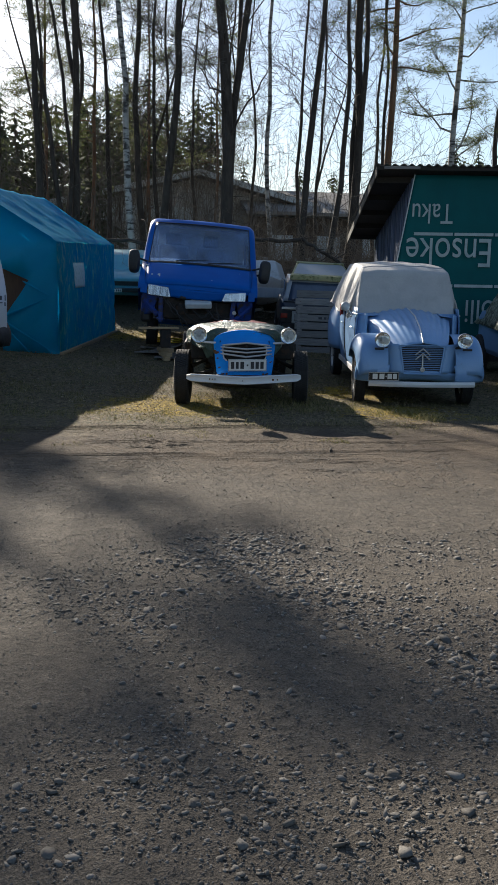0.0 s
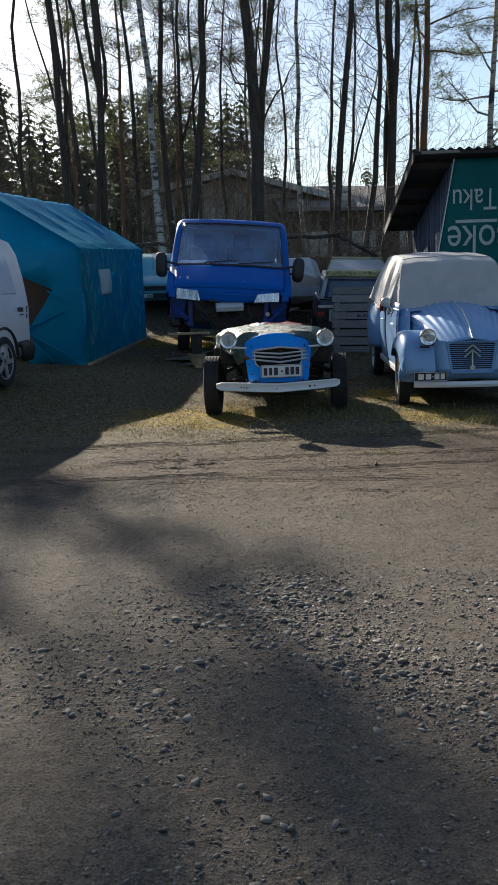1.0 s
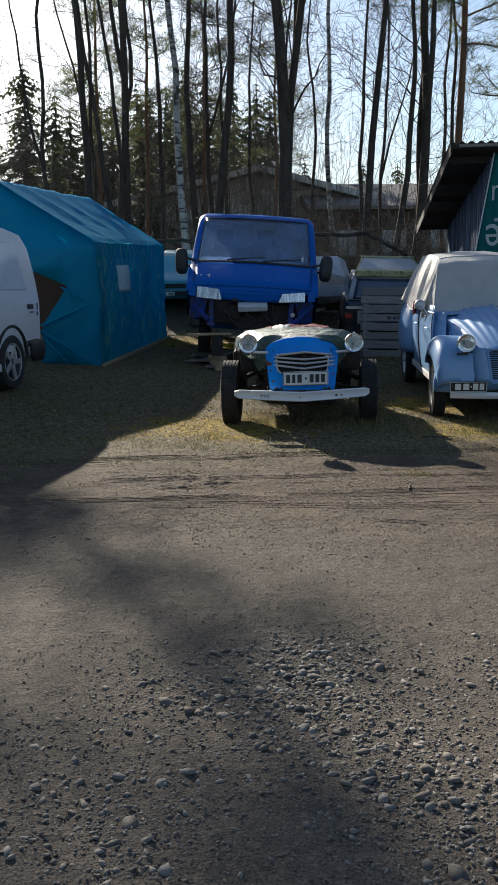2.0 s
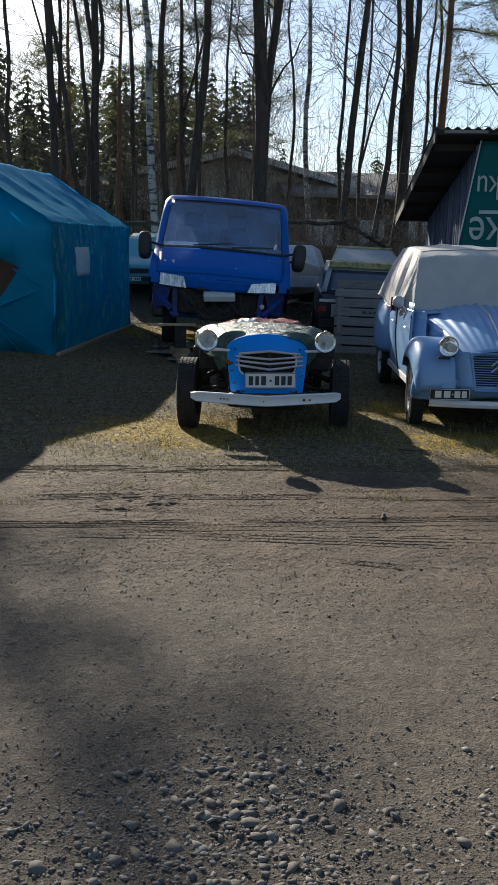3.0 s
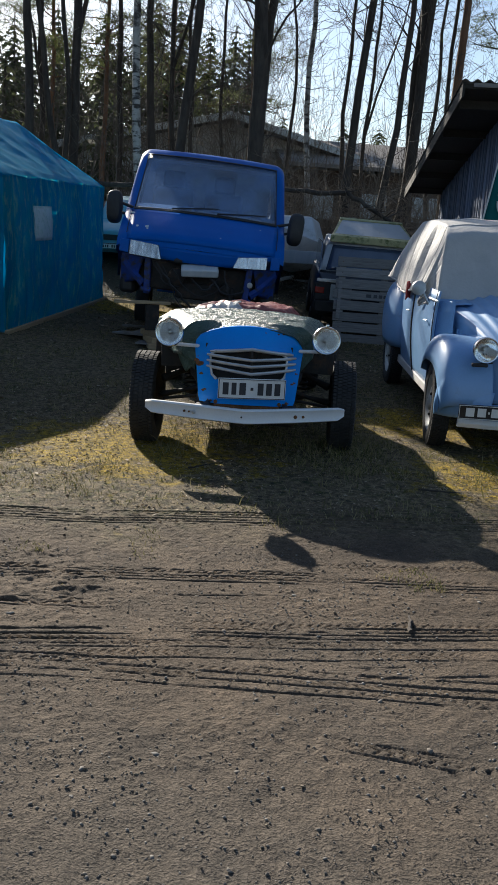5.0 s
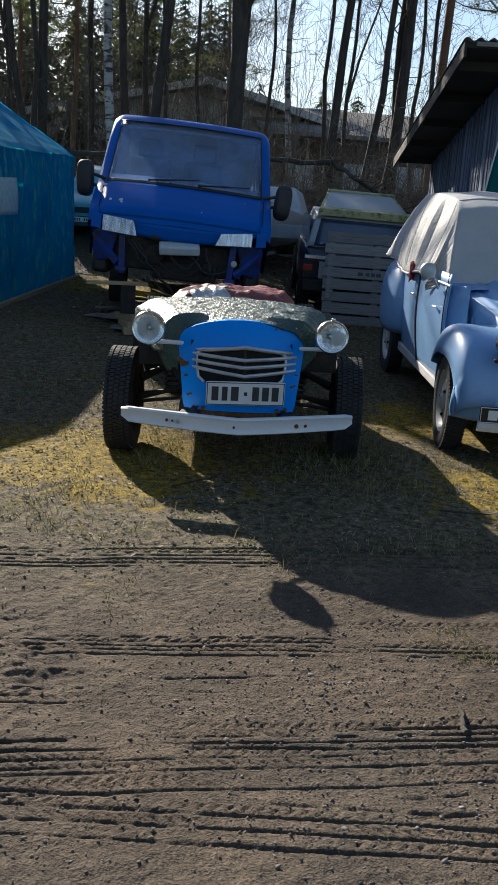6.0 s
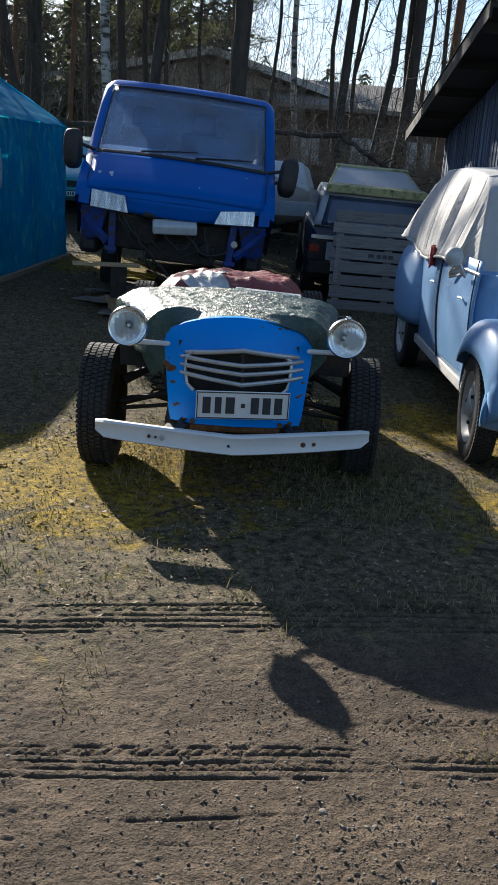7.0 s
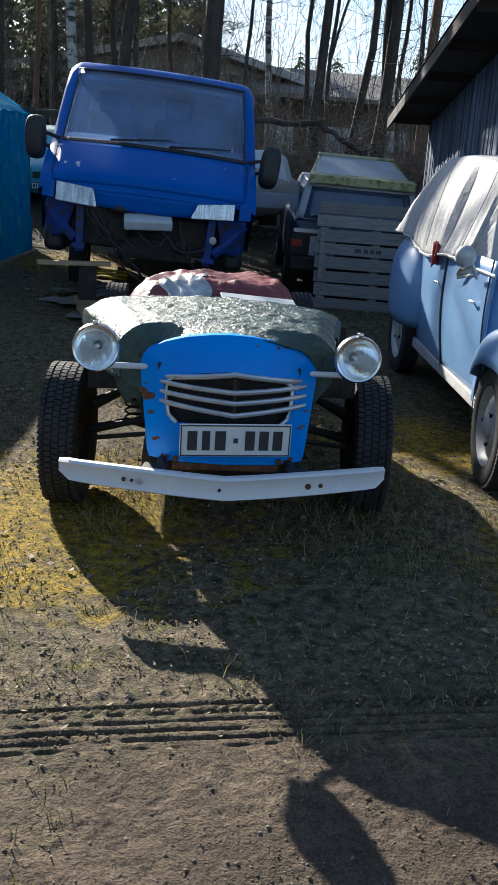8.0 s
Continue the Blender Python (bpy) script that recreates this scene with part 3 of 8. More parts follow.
def pebbles():
    def field(n, top):
        y = NP.uniform(-8.6, top, n)
        x = 0.15 + NP.uniform(-1, 1, n) * np.interp(y, (-8.6, -6.0, -1.5), (1.1, 1.5, 2.3))
        heap = np.exp(-((x - 0.05) / 0.55) ** 2 - ((y + 6.35) / 0.55) ** 2) + np.exp(-((x + 0.05) / 0.6) ** 2 - ((y + 7.5) / 0.5) ** 2) + 0.8 * np.exp(-((x - 0.2) / 0.4) ** 2 - ((y + 5.35) / 0.35) ** 2)
        swath = np.exp(-((x - 0.2 + 0.36 * (y + 5.1)) / 0.16) ** 2) * step_lin(-4.7, -5.2, y) * step_lin(-7.6, -6.9, y)
        return x, y, vnoise(x * 0.9 + 31, y * 0.9) + 0.8 * vnoise(x * 2.6, y * 2.6 + 17) + 0.55 * heap + 0.5 * swath
    x, y, dense = field(62000, -2.0)
    keep = NP.rand(len(x)) < np.clip(0.26 + 0.95 * dense - 0.50 * step_lin(-5.4, -4.4, y) - 0.6 * step_lin(-4.0, -3.0, y), 0.012, 0.95)
    x, y, dense = x[keep], y[keep], dense[keep]
    size = np.minimum((0.0042 + 0.0026 * np.clip(dense, 0, 1)) * np.exp(0.50 * NP.randn(len(x))), np.where(y < -4.6, 0.021, 0.012))
    scatter("gravel", x, y, size, ICO, ICO_F, STONES, "loose grey gravel stones over the yard", "gravel", 0.02, (0.32, 0.62))
    x, y, dense = field(62000, -1.4)
    keep = NP.rand(len(x)) < np.clip(0.42 + 0.9 * dense - 0.35 * step_lin(-5.2, -3.4, y), 0.10, 0.9)
    x, y = x[keep], y[keep]
    scatter("grit", x, y, np.minimum(0.0036 * np.exp(0.35 * NP.randn(len(x))), 0.006), OCT, OCT_F, STONES, "fine grey grit of the gravel yard", "gravel", flat=(0.5, 0.9))


pebbles()


def clods():
    n = 40000
    x, y = NP.uniform(-1.8, 3.4, n), NP.uniform(-4.2, 2.6, n)
    keep = NP.rand(n) < np.clip(0.40 + 1.3 * vnoise(x * 1.9 + 8, y * 1.9) + 0.9 * vnoise(x * 7, y * 7), 0.05, 1)
    x, y = x[keep], y[keep]
    scatter("soil_crumbs", x, y, np.minimum(np.where(y < -1.2, 0.0024, 0.0031) * np.exp(0.5 * NP.randn(len(x))), 0.0075), OCT, OCT_F, CRUMBS, "crumbs and clods of trodden brown soil", "soil", 0.3, (0.5, 1.0))


clods()


def blades():
    n = 170000
    x, y = NP.uniform(-3.2, 5.5, n), -2.0 + 13.9 * NP.rand(n) ** 1.45
    tuft = vnoise(x * 1.7 + 5, y * 1.7 + 50) + 0.9 * vnoise(x * 6, y * 6 + 9)
    keep = (NP.rand(n) < np.clip(0.22 + 1.5 * tuft, 0.02, 1)) & ((y > -0.75 + 1.6 * vnoise(x * 1.3, y * 1.3 + 4) + 0.18 * NP.randn(n)) | (vnoise(x * 3.3 + 40, y * 3.3 + 9) > 0.27))
    x, y = x[keep], y[keep]
    # longer grass left standing round the stripped car
    m = 16000
    tx, ty = NP.uniform(0.3, 3.0, m), NP.uniform(-1.0, 1.6, m)
    stay = NP.rand(m) < np.clip(-0.05 + 1.9 * vnoise(tx * 2.1 + 61, ty * 2.1) + 1.1 * vnoise(tx * 7 + 3, ty * 7), 0.01, 1)
    x, y = np.concatenate((x, tx[stay])), np.concatenate((y, ty[stay]))
    n = len(x)
    h = NP.uniform(0.012, 0.045, n) * np.where(np.arange(n) >= n - stay.sum(), 1.7, 1.0) * (1 + 1.3 * np.clip(vnoise(x * 3 + 77, y * 3), 0, 1) * NP.rand(n) * 2)
    h = h * np.where(y < -0.8, 0.55, 1.0)
    a = NP.uniform(0, 2 * math.pi, n)
    lean = NP.uniform(0.3, 1.6, n) * h
    b = NP.uniform(0, 2 * math.pi, n)
    wd = NP.uniform(0.0012, 0.0028, n)
    z = heights(x, y)
    base = np.stack((x, y, z), -1)
    side = np.stack((np.cos(a) * wd, np.sin(a) * wd, np.zeros(n)), -1)
    tip = base + np.stack((np.cos(b) * lean, np.sin(b) * lean, h), -1)
    mid = base + np.stack((np.cos(b) * lean * 0.35, np.sin(b) * lean * 0.35, h * 0.62), -1)
    soup("grass", np.stack((base - side, base + side, mid + side * 0.7, mid - side * 0.7, tip), 1), [(0, 1, 2), (0, 2, 3), (3, 2, 4)], GRASS,
         "short dry and green grass in thin tufts", "grass")


blades()


def leaf_litter():
    n = 9000
    x, y = NP.uniform(-7, 9, n), -0.4 + 19 * NP.rand(n) ** 0.8
    a, s = NP.uniform(0, 2 * math.pi, n), NP.uniform(0.008, 0.026, n) * (1 + 0.5 * (y > 6))
    z = heights(x, y) + 0.006
    c, d = np.cos(a) * s, np.sin(a) * s
    up = NP.uniform(-0.3, 0.7, (4, n)) * s
    v = np.stack((np.stack((x - c, y - d, z + up[0]), -1), np.stack((x + d * 0.6, y - c * 0.6, z + up[1]), -1), np.stack((x + c, y + d, z + up[2]), -1), np.stack((x - d * 0.6, y + c * 0.6, z + up[3]), -1)), 1)
    soup("fallen_leaves", v, [(0, 1, 2), (0, 2, 3)], LITTER, "scattered brown fallen leaves on the turf", "leaves")


leaf_litter()


def crumbs_of_straw():
    n = 26000
    x, y = NP.uniform(-1.2, 3.4, n), NP.uniform(-1.5, 2.6, n)
    keep = NP.rand(n) < step_lin(-1.5, -0.4, y) * np.clip(0.45 + 1.2 * vnoise(x * 2.7 + 3, y * 2.7) + 0.5 * vnoise(x * 9, y * 9), 0.08, 1)
    x, y = x[keep], y[keep]
    n = len(x)
    a, s = NP.uniform(0, 2 * math.pi, n), NP.uniform(0.004, 0.014, n)
    thin = NP.uniform(0.12, 0.6, n)
    z = heights(x, y) + 0.005
    c, d = np.cos(a) * s, np.sin(a) * s
    up = NP.uniform(-0.2, 0.8, (4, n)) * s
    v = np.stack((np.stack((x - c, y - d, z + up[0]), -1), np.stack((x + d * thin, y - c * thin, z + up[1]), -1), np.stack((x + c, y + d, z + up[2]), -1), np.stack((x - d * thin, y + c * thin, z + up[3]), -1)), 1)
    soup("straw_bits", v, [(0, 1, 2), (0, 2, 3)], LITTER, "bits of straw, bark and dry leaf on turf", "litter")


crumbs_of_straw()

# ---------------------------------------------------------------- shared car parts
def tyre_mesh(bm, m, r, w, tread=True):
    """A tyre about the z axis of m."""
    h = w / 2
    prof = [(r * 0.64, -h * 0.72), (r * 0.70, -h * 0.98), (r * 0.84, -h * 1.06), (r * 0.95, -h * 0.94), (r * 0.985, -h * 0.74), (r * 0.99, 0),
            (r * 0.985, h * 0.74), (r * 0.95, h * 0.94), (r * 0.84, h * 1.06), (r * 0.70, h * 0.98), (r * 0.64, h * 0.72)]
    lathe(bm, prof, m, 48)
    if tread:
        n = 76
        for k in range(n):
            for j, (zc, zw) in enumerate(((-0.80, 0.26), (-0.40, 0.34), (0.0, 0.32), (0.40, 0.34), (0.80, 0.26))):
                a = 2 * math.pi * (k + (0.5 if j % 2 else 0.0)) / n
                q = m @ Matrix.Rotation(a, 4, "Z") @ pose(r * 0.992, 0, zc * h, 0, 0, 0) @ Matrix.Rotation(radians(12 if j % 2 else -12), 4, "X")
                bmesh.ops.create_cube(bm, size=1, matrix=q @ Matrix.Diagonal((0.016, 2 * math.pi * r / n * 0.74, zw * h, 1)))


def add_wheel(parent, c, r, w, turn=0.0, face=-1, dish=STEEL, tread=True, steer=0.0, cap=True, lean=0.0):
    """wheel > tyre, hub_cap; face: the side, -1 or 1 along x, at which its outer disc lies."""
    m = Matrix.Translation(c) @ Matrix.Rotation(radians(steer), 4, "Z") @ Matrix.Rotation(radians(lean), 4, "Y") @ SIDE
    if face < 0:
        m = m @ Matrix.Rotation(math.pi, 4, "X")
    h = w / 2
    bm = bmesh.new()
    lathe(bm, [(r * 0.66, -h * 0.7), (r * 0.62, -h * 0.5), (r * 0.60, h * 0.55), (r * 0.665, h * 0.82), (r * 0.655, h * 0.90), (r * 0.58, h * 0.66), (r * 0.54, h * 0.40),
               (r * 0.44, h * 0.46), (r * 0.36, h * 0.70), (r * 0.22, h * 0.72), (r * 0.2, h * 0.5), (0.001, h * 0.5)], m, 40)
    wheel = part("wheel", bm, dish, parent)
    for k in range(3):
        bm = bmesh.new()
        a = 2 * math.pi * k / 3 + turn
        lathe(bm, [(0.011, 0), (0.011, 0.012), (0.006, 0.016), (0.0005, 0.016)], m @ pose(r * 0.29 * math.cos(a), r * 0.29 * math.sin(a), h * 0.72), 8)
        part("wheel_nut", bm, DARK, wheel)
    bm = bmesh.new()
    lathe(bm, [(0.001, -h * 0.35), (r * 0.5, -h * 0.38), (r * 0.6, -h * 0.30), (r * 0.62, -h * 0.1)], m, 28)
    part("brake_drum", bm, DARK, wheel)
    if cap:
        bm = bmesh.new()
        lathe(bm, [(r * 0.20, h * 0.66), (r * 0.195, h * 0.86), (r * 0.14, h * 1.02), (r * 0.06, h * 1.08), (0.0005, h * 1.09)], m, 24)
        part("hub_cap", bm, dish, wheel)
    bm = bmesh.new()
    tyre_mesh(bm, m, r, w, tread)
    part("tyre", bm, RUBBER, wheel)
    return wheel


def headlamp(parent, c, r, tip=-4.0, rim=CHROME, bowl=CHROME, depth=0.15, name="headlamp", yaw=0.0):
    """headlamp bowl > rim, reflector, lens; it looks along -y."""
    m = Matrix.Translation(c) @ Matrix.Rotation(radians(yaw), 4, "Z") @ FRONT @ Matrix.Rotation(radians(tip), 4, "X")
    bm = bmesh.new()
    lathe(bm, [(r * 0.97, 0.0), (r * 0.98, -0.02), (r * 0.93, -depth * 0.35), (r * 0.78, -depth * 0.65), (r * 0.5, -depth * 0.9), (r * 0.2, -depth), (0.0005, -depth * 1.01)], m, 32)
    lamp = part(name, bm, bowl, parent)
    bm = bmesh.new()
    lathe(bm, [(r * 0.86, 0.004), (r * 0.90, 0.016), (r * 0.98, 0.018), (r * 1.04, 0.006), (r * 1.05, -0.012), (r * 1.0, -0.022)], m, 32)
    part("rim", bm, rim, lamp)
    bm = bmesh.new()
    lathe(bm, [(r * 0.88, 0.0), (r * 0.74, -0.03), (r * 0.5, -0.062), (r * 0.2, -0.080), (0.0005, -0.082)], m, 32)
    part("reflector", bm, MIRROR, lamp)
    bm = bmesh.new()
    lathe(bm, [(0.007, -0.07), (0.007, -0.045), (0.0005, -0.04)], m, 12)
    part("bulb", bm, PLATE_WHITE, lamp)
    bm = bmesh.new()
    lathe(bm, [(r * 0.88, 0.006), (r * 0.7, 0.020), (r * 0.4, 0.034), (0.0005, 0.040)], m, 32)
    lens = part("lens", bm, LENS, lamp)
    lens.visible_shadow = False
    return lamp


def plate(parent, m, w, h, face, ink, marks):
    """A number plate with its raised border; the number is kept as plain bars. m: its middle, facing -y."""
    bm = bmesh.new()
    box(bm, (0, 0, 0), (w, 0.006, h))
    bmesh.ops.transform(bm, matrix=m, verts=bm.verts)
    base = part("number_plate", bm, face, parent, bevel=0.003)
    bm = bmesh.new()
    for c, s in (((0, -0.0055, h / 2 - 0.006), (w - 0.006, 0.003, 0.004)), ((0, -0.0055, -h / 2 + 0.006), (w - 0.006, 0.003, 0.004)),
                 ((-w / 2 + 0.006, -0.0055, 0), (0.004, 0.003, h - 0.016)), ((w / 2 - 0.006, -0.0055, 0), (0.004, 0.003, h - 0.016))):
        box(bm, c, s)
    bmesh.ops.transform(bm, matrix=m, verts=bm.verts)
    part("border", bm, ink, base)
    for x0, x1 in marks:
        bm = bmesh.new()
        box(bm, ((x0 + x1) / 2 * w, -0.0055, 0), ((x1 - x0) * w, 0.004, h * (0.58 if x1 - x0 > 0.05 else 0.14)))
        bmesh.ops.transform(bm, matrix=m, verts=bm.verts)
        part("bar", bm, ink, base)
    return base


SEVEN = [(-0.43, -0.345), (-0.30, -0.23), (-0.185, -0.09), (-0.02, 0.02), (0.085, 0.17), (0.21, 0.295), (0.335, 0.42)]


# ---------------------------------------------------------------- the stripped blue car
def stripped_car():
    car = thing("stripped_car", pose(0.955, 0.82, 0.0, 0, 0, -5.0), "stripped old car on bare chassis with chipped sky blue nose", "car")
    # nose panel: half outline (x, z), then mirrored
    half = [(0.0, 0.415), (0.20, 0.41), (0.305, 0.415), (0.315, 0.45), (0.325, 0.55), (0.340, 0.68), (0.350, 0.76), (0.345, 0.80), (0.32, 0.835), (0.26, 0.868), (0.17, 0.895), (0.08, 0.908), (0.0, 0.912)]
    hole = [(0.0, 0.56), (0.15, 0.565), (0.215, 0.57), (0.235, 0.60), (0.245, 0.65), (0.25, 0.69), (0.255, 0.72), (0.24, 0.735), (0.21, 0.745), (0.17, 0.755), (0.12, 0.765), (0.06, 0.773), (0.0, 0.778)]

    def nose_y(x, z):
        return -0.735 + 0.95 * x * x + 0.28 * max(0, z - 0.62) ** 1.2 + 1.6 * max(0, z - 0.80) ** 2

    bm = bmesh.new()
    for sgn in (-1, 1):
        rows = []
        for k in range(9):
            f = k / 8
            rows.append([bm.verts.new((sgn * (a[0] + (b[0] - a[0]) * f), nose_y(a[0] + (b[0] - a[0]) * f, a[1] + (b[1] - a[1]) * f), a[1] + (b[1] - a[1]) * f)) for a, b in zip(hole, half)])
        rim = [bm.verts.new((v.co.x * 1.0, v.co.y + 0.05, v.co.z)) for v in rows[-1]]
        rows.append(rim)
        lip = [bm.verts.new((v.co.x, v.co.y + 0.03, v.co.z)) for v in rows[0]]
        rows.insert(0, lip)
        for a, b in zip(rows, rows[1:]):
            for i in range(len(a) - 1):
                bm.faces.new((a[i], a[i + 1], b[i + 1], b[i]))
    bmesh.ops.remove_doubles(bm, verts=bm.verts, dist=0.0005)
    nose = part("nose_panel", bm, ROD_BLUE, car, "chipped sky blue front panel", solid=0.004)
    # rust patches and chips, thin flakes on the paint
    rr = random.Random(3)
    for cx, cz, s, n in ((-0.31, 0.665, 0.030, 6), (-0.29, 0.60, 0.016, 3), (0.20, 0.865, 0.017, 2), (-0.28, 0.49, 0.016, 4), (0.29, 0.555, 0.016, 3), (0.25, 0.425, 0.018, 3), (-0.24, 0.43, 0.014, 3), (0.10, 0.875, 0.006, 2), (0.31, 0.62, 0.012, 2), (-0.325, 0.70, 0.010, 2)):
        bm = bmesh.new()
        for k in range(n):
            ox, oz = cx + rr.uniform(-1.0, 1.0) * s, cz + rr.uniform(-0.5, 0.5) * s
            q = s * rr.uniform(0.35, 0.75)
            pts = [(ox + q * rr.uniform(0.5, 1.2) * math.cos(a) * 1.2, oz + q * rr.uniform(0.4, 0.9) * math.sin(a)) for a in [2 * math.pi * j / 9 for j in range(9)]]
            ring_loft(bm, [[(x, nose_y(abs(x), z) - d, z) for x, z in pts] for d in (-0.002, 0.0012 + 0.0003 * k)])
        part("rust_patch", bm, RUSTY, nose, "brown rust where paint has flaked", smooth=False)
    # dark core behind the opening
    bm = bmesh.new()
    box(bm, (0, -0.62, 0.66), (0.56, 0.03, 0.26))
    part("radiator", bm, DARK, car)
    # chevron grille of aluminium bars
    for z0, zc, xe, rad in ((0.742, 0.772, 0.265, 0.0115), (0.722, 0.704, 0.285, 0.0105), (0.686, 0.664, 0.285, 0.0105), (0.650, 0.618, 0.285, 0.0105)):
        bm = bmesh.new()
        pts = []
        for k in range(-8, 9):
            x = xe * k / 8 + 0.018
            f = abs(k) / 8
            z = zc + (z0 - zc) * (f if z0 < zc else f ** 0.9)
            pts.append((x, nose_y(abs(x), z) - 0.022 + 0.012 * f ** 6, z))
        tube(bm, pts, [rad * (0.6 if abs(k) == 8 else 1) for k in range(-8, 9)], 8)
        part("grille_bar", bm, ALU, nose)
    for sx in (-1, 1):
        bm = bmesh.new()
        tube(bm, [(sx * 0.20, nose_y(0.2, 0.75) - 0.012, 0.752), (sx * 0.245, nose_y(0.24, 0.72) - 0.012, 0.725), (sx * 0.242, nose_y(0.24, 0.65) - 0.012, 0.65), (sx * 0.232, nose_y(0.23, 0.6) - 0.012, 0.60), (sx * 0.20, nose_y(0.2, 0.58) - 0.012, 0.572)], 0.008, 8)
        part("grille_surround", bm, ALU, nose)
    bm = bmesh.new()
    tube(bm, [(0.018, nose_y(0, z) - 0.012, z) for z in (0.6, 0.66, 0.72, 0.77)], 0.009, 8)
    part("grille_rib", bm, DARK, nose)
    plate(car, pose(0.028, -0.785, 0.530, 6, -0.5, 5), 0.43, 0.134, PLATE_WHITE, INK, SEVEN)
    # plate bolts
    for x in (-0.20, 0.21):
        bm = bmesh.new()
        lathe(bm, [(0.012, 0), (0.012, 0.012), (0.0005, 0.014)], Matrix.Translation((x, -0.70, 0.425)) @ FRONT, 10)
        part("bolt", bm, RUSTY, car)
    # bumper: a channel, bent in a shallow V
    bm = bmesh.new()
    rings = []
    for k in range(-14, 15):
        f = k / 14
        y = -0.905 + 0.125 * abs(f) ** 1.35 + 0.05 * max(0.0, abs(f) - 0.9) * 10 * max(0.0, abs(f) - 0.9) * 10
        z = 0.367 + (0.020 if f < 0 else 0.030) * abs(f)
        hh = (0.046 - 0.006 * abs(f) ** 3) * (1 - 0.45 * max(0.0, (abs(f) - 0.9) * 10) ** 3)
        x = 0.640 * f - 0.008
        rings.append([(x, y + 0.035, z + hh), (x, y + 0.006, z + hh), (x, y - 0.004, z + hh * 0.8), (x, y + 0.004, z + hh * 0.45), (x, y + 0.004, z - hh * 0.5), (x, y - 0.003, z - hh * 0.85), (x, y + 0.010, z - hh), (x, y + 0.03, z - hh), (x, y + 0.018, z)])
    ring_loft(bm, rings)
    bumper = part("bumper", bm, BUMPER_WHITE, car, "white painted steel bumper with rust stains", angle=30)
    for x, c, rad in ((-0.33, STEEL, 0.012), (-0.39, RUSTY, 0.008), (0.31, RUSTY, 0.012), (0.36, RUSTY, 0.009), (-0.03, DARK, 0.006), (-0.36, RUSTY, 0.006)):
        f = abs(x + 0.025) / 0.655
        bm = bmesh.new()
        lathe(bm, [(rad, -0.004), (rad, 0.004), (rad * 0.6, 0.007), (rad * 0.5, 0.003), (0.0005, 0.003)], Matrix.Translation((x, -0.902 + 0.125 * f ** 1.35, 0.366 + 0.022 * f)) @ FRONT, 14)
        part("bumper_bolt", bm, c, bumper)
    for sx in (-1, 1):
        bm = bmesh.new()
        tube(bm, [(sx * 0.26, -0.86, 0.40), (sx * 0.25, -0.66, 0.41), (sx * 0.24, -0.2, 0.36)], 0.018, 8)
        part("bumper_bracket", bm, DARK, car)
        bm = bmesh.new()
        box(bm, (sx * 0.28, -0.81, 0.418), (0.09, 0.09, 0.005), (4, 0, sx * 12))
        part("bracket_plate", bm, DARK, car, bevel=0.002)
    # lower valance
    bm = bmesh.new()
    box(bm, (0, -0.68, 0.395), (0.42, 0.06, 0.03))
    part("valance", bm, RUSTY, car, bevel=0.006)
    # headlamps on a cross tube
    bm = bmesh.new()
    tube(bm, [(-0.50, -0.66, 0.775), (-0.36, -0.60, 0.765), (0.0, -0.58, 0.76), (0.34, -0.60, 0.765), (0.47, -0.66, 0.775)], 0.012, 10)
    part("lamp_bar", bm, BUMPER_WHITE, car, "pale painted tube across the lamps")
    for x in (-0.510, 0.482):
        lamp = headlamp(car, (x, -0.73, 0.855), 0.087, -5, depth=0.17)
        bm = bmesh.new()
        tube(bm, [(x, -0.68, 0.79), (x, -0.665, 0.77), (x, -0.66, 0.75)], 0.014, 8)
        part("stalk", bm, DARK, lamp)
        bm = bmesh.new()
        box(bm, (x, -0.732, 0.950), (0.020, 0.05, 0.013), (-5, 0, 0))
        part("clip", bm, CHROME, lamp, bevel=0.003)
    # wing stay and scuttle on the open side
    for sx, mm in ((-1, DARK), (1, DARK)):
        bm = bmesh.new()

        # drawn far back so the sheet blocks sun behind the wheel
        def stay(u, v, sx=sx):
            z = 0.74 - 0.36 * v
            return Vector((sx * (0.40 - 0.10 * v + 0.05 * math.sin(3 * u)), -0.35 + 1.55 * u * (1 - 0.3 * v), z + 0.02 * math.sin(9 * u)))
        sheet(bm, stay, 12, 8)
        part("inner_wing", bm, mm, car, "dark greasy inner wing sheet, lengthened to block sun", solid=0.003)
    bm = bmesh.new()
    sheet(bm, lambda u, v: Vector((-0.35 - 0.17 * u * (1 - 0.55 * v), -0.50 + 0.10 * u, 0.845 - 0.24 * v - 0.03 * u + 0.012 * math.sin(8 * u + 5 * v))), 8, 8)
    part("sheet_flap", bm, TARP_GREEN, car, "green plastic flap hanging beside the lamp", solid=0.003)
    # added plates by the front wheels block sun; coil springs stand between
    for sx in (-1, 1):
        bm = bmesh.new()
        box(bm, (sx * 0.50, 0.38, 0.66), (0.26, 0.014, 0.32), (6, 0, sx * 4))
        part("sun_block_plate", bm, DARK, car, bevel=0.004)
        bm = bmesh.new()
        for k in range(9):
            lathe(bm, [(0.052, -0.006), (0.060, 0), (0.052, 0.006)], pose(sx * 0.40, 0.16, 0.36 + 0.035 * k, 8, 0, 0), 14)
        part("coil_spring", bm, DARK, car)
        bm = bmesh.new()
        box(bm, (sx * 0.50, -0.07, 0.68), (0.22, 0.012, 0.25), (-10, 0, sx * -8))
        part("sun_block_fin", bm, DARK, car, bevel=0.003)
        bm = bmesh.new()
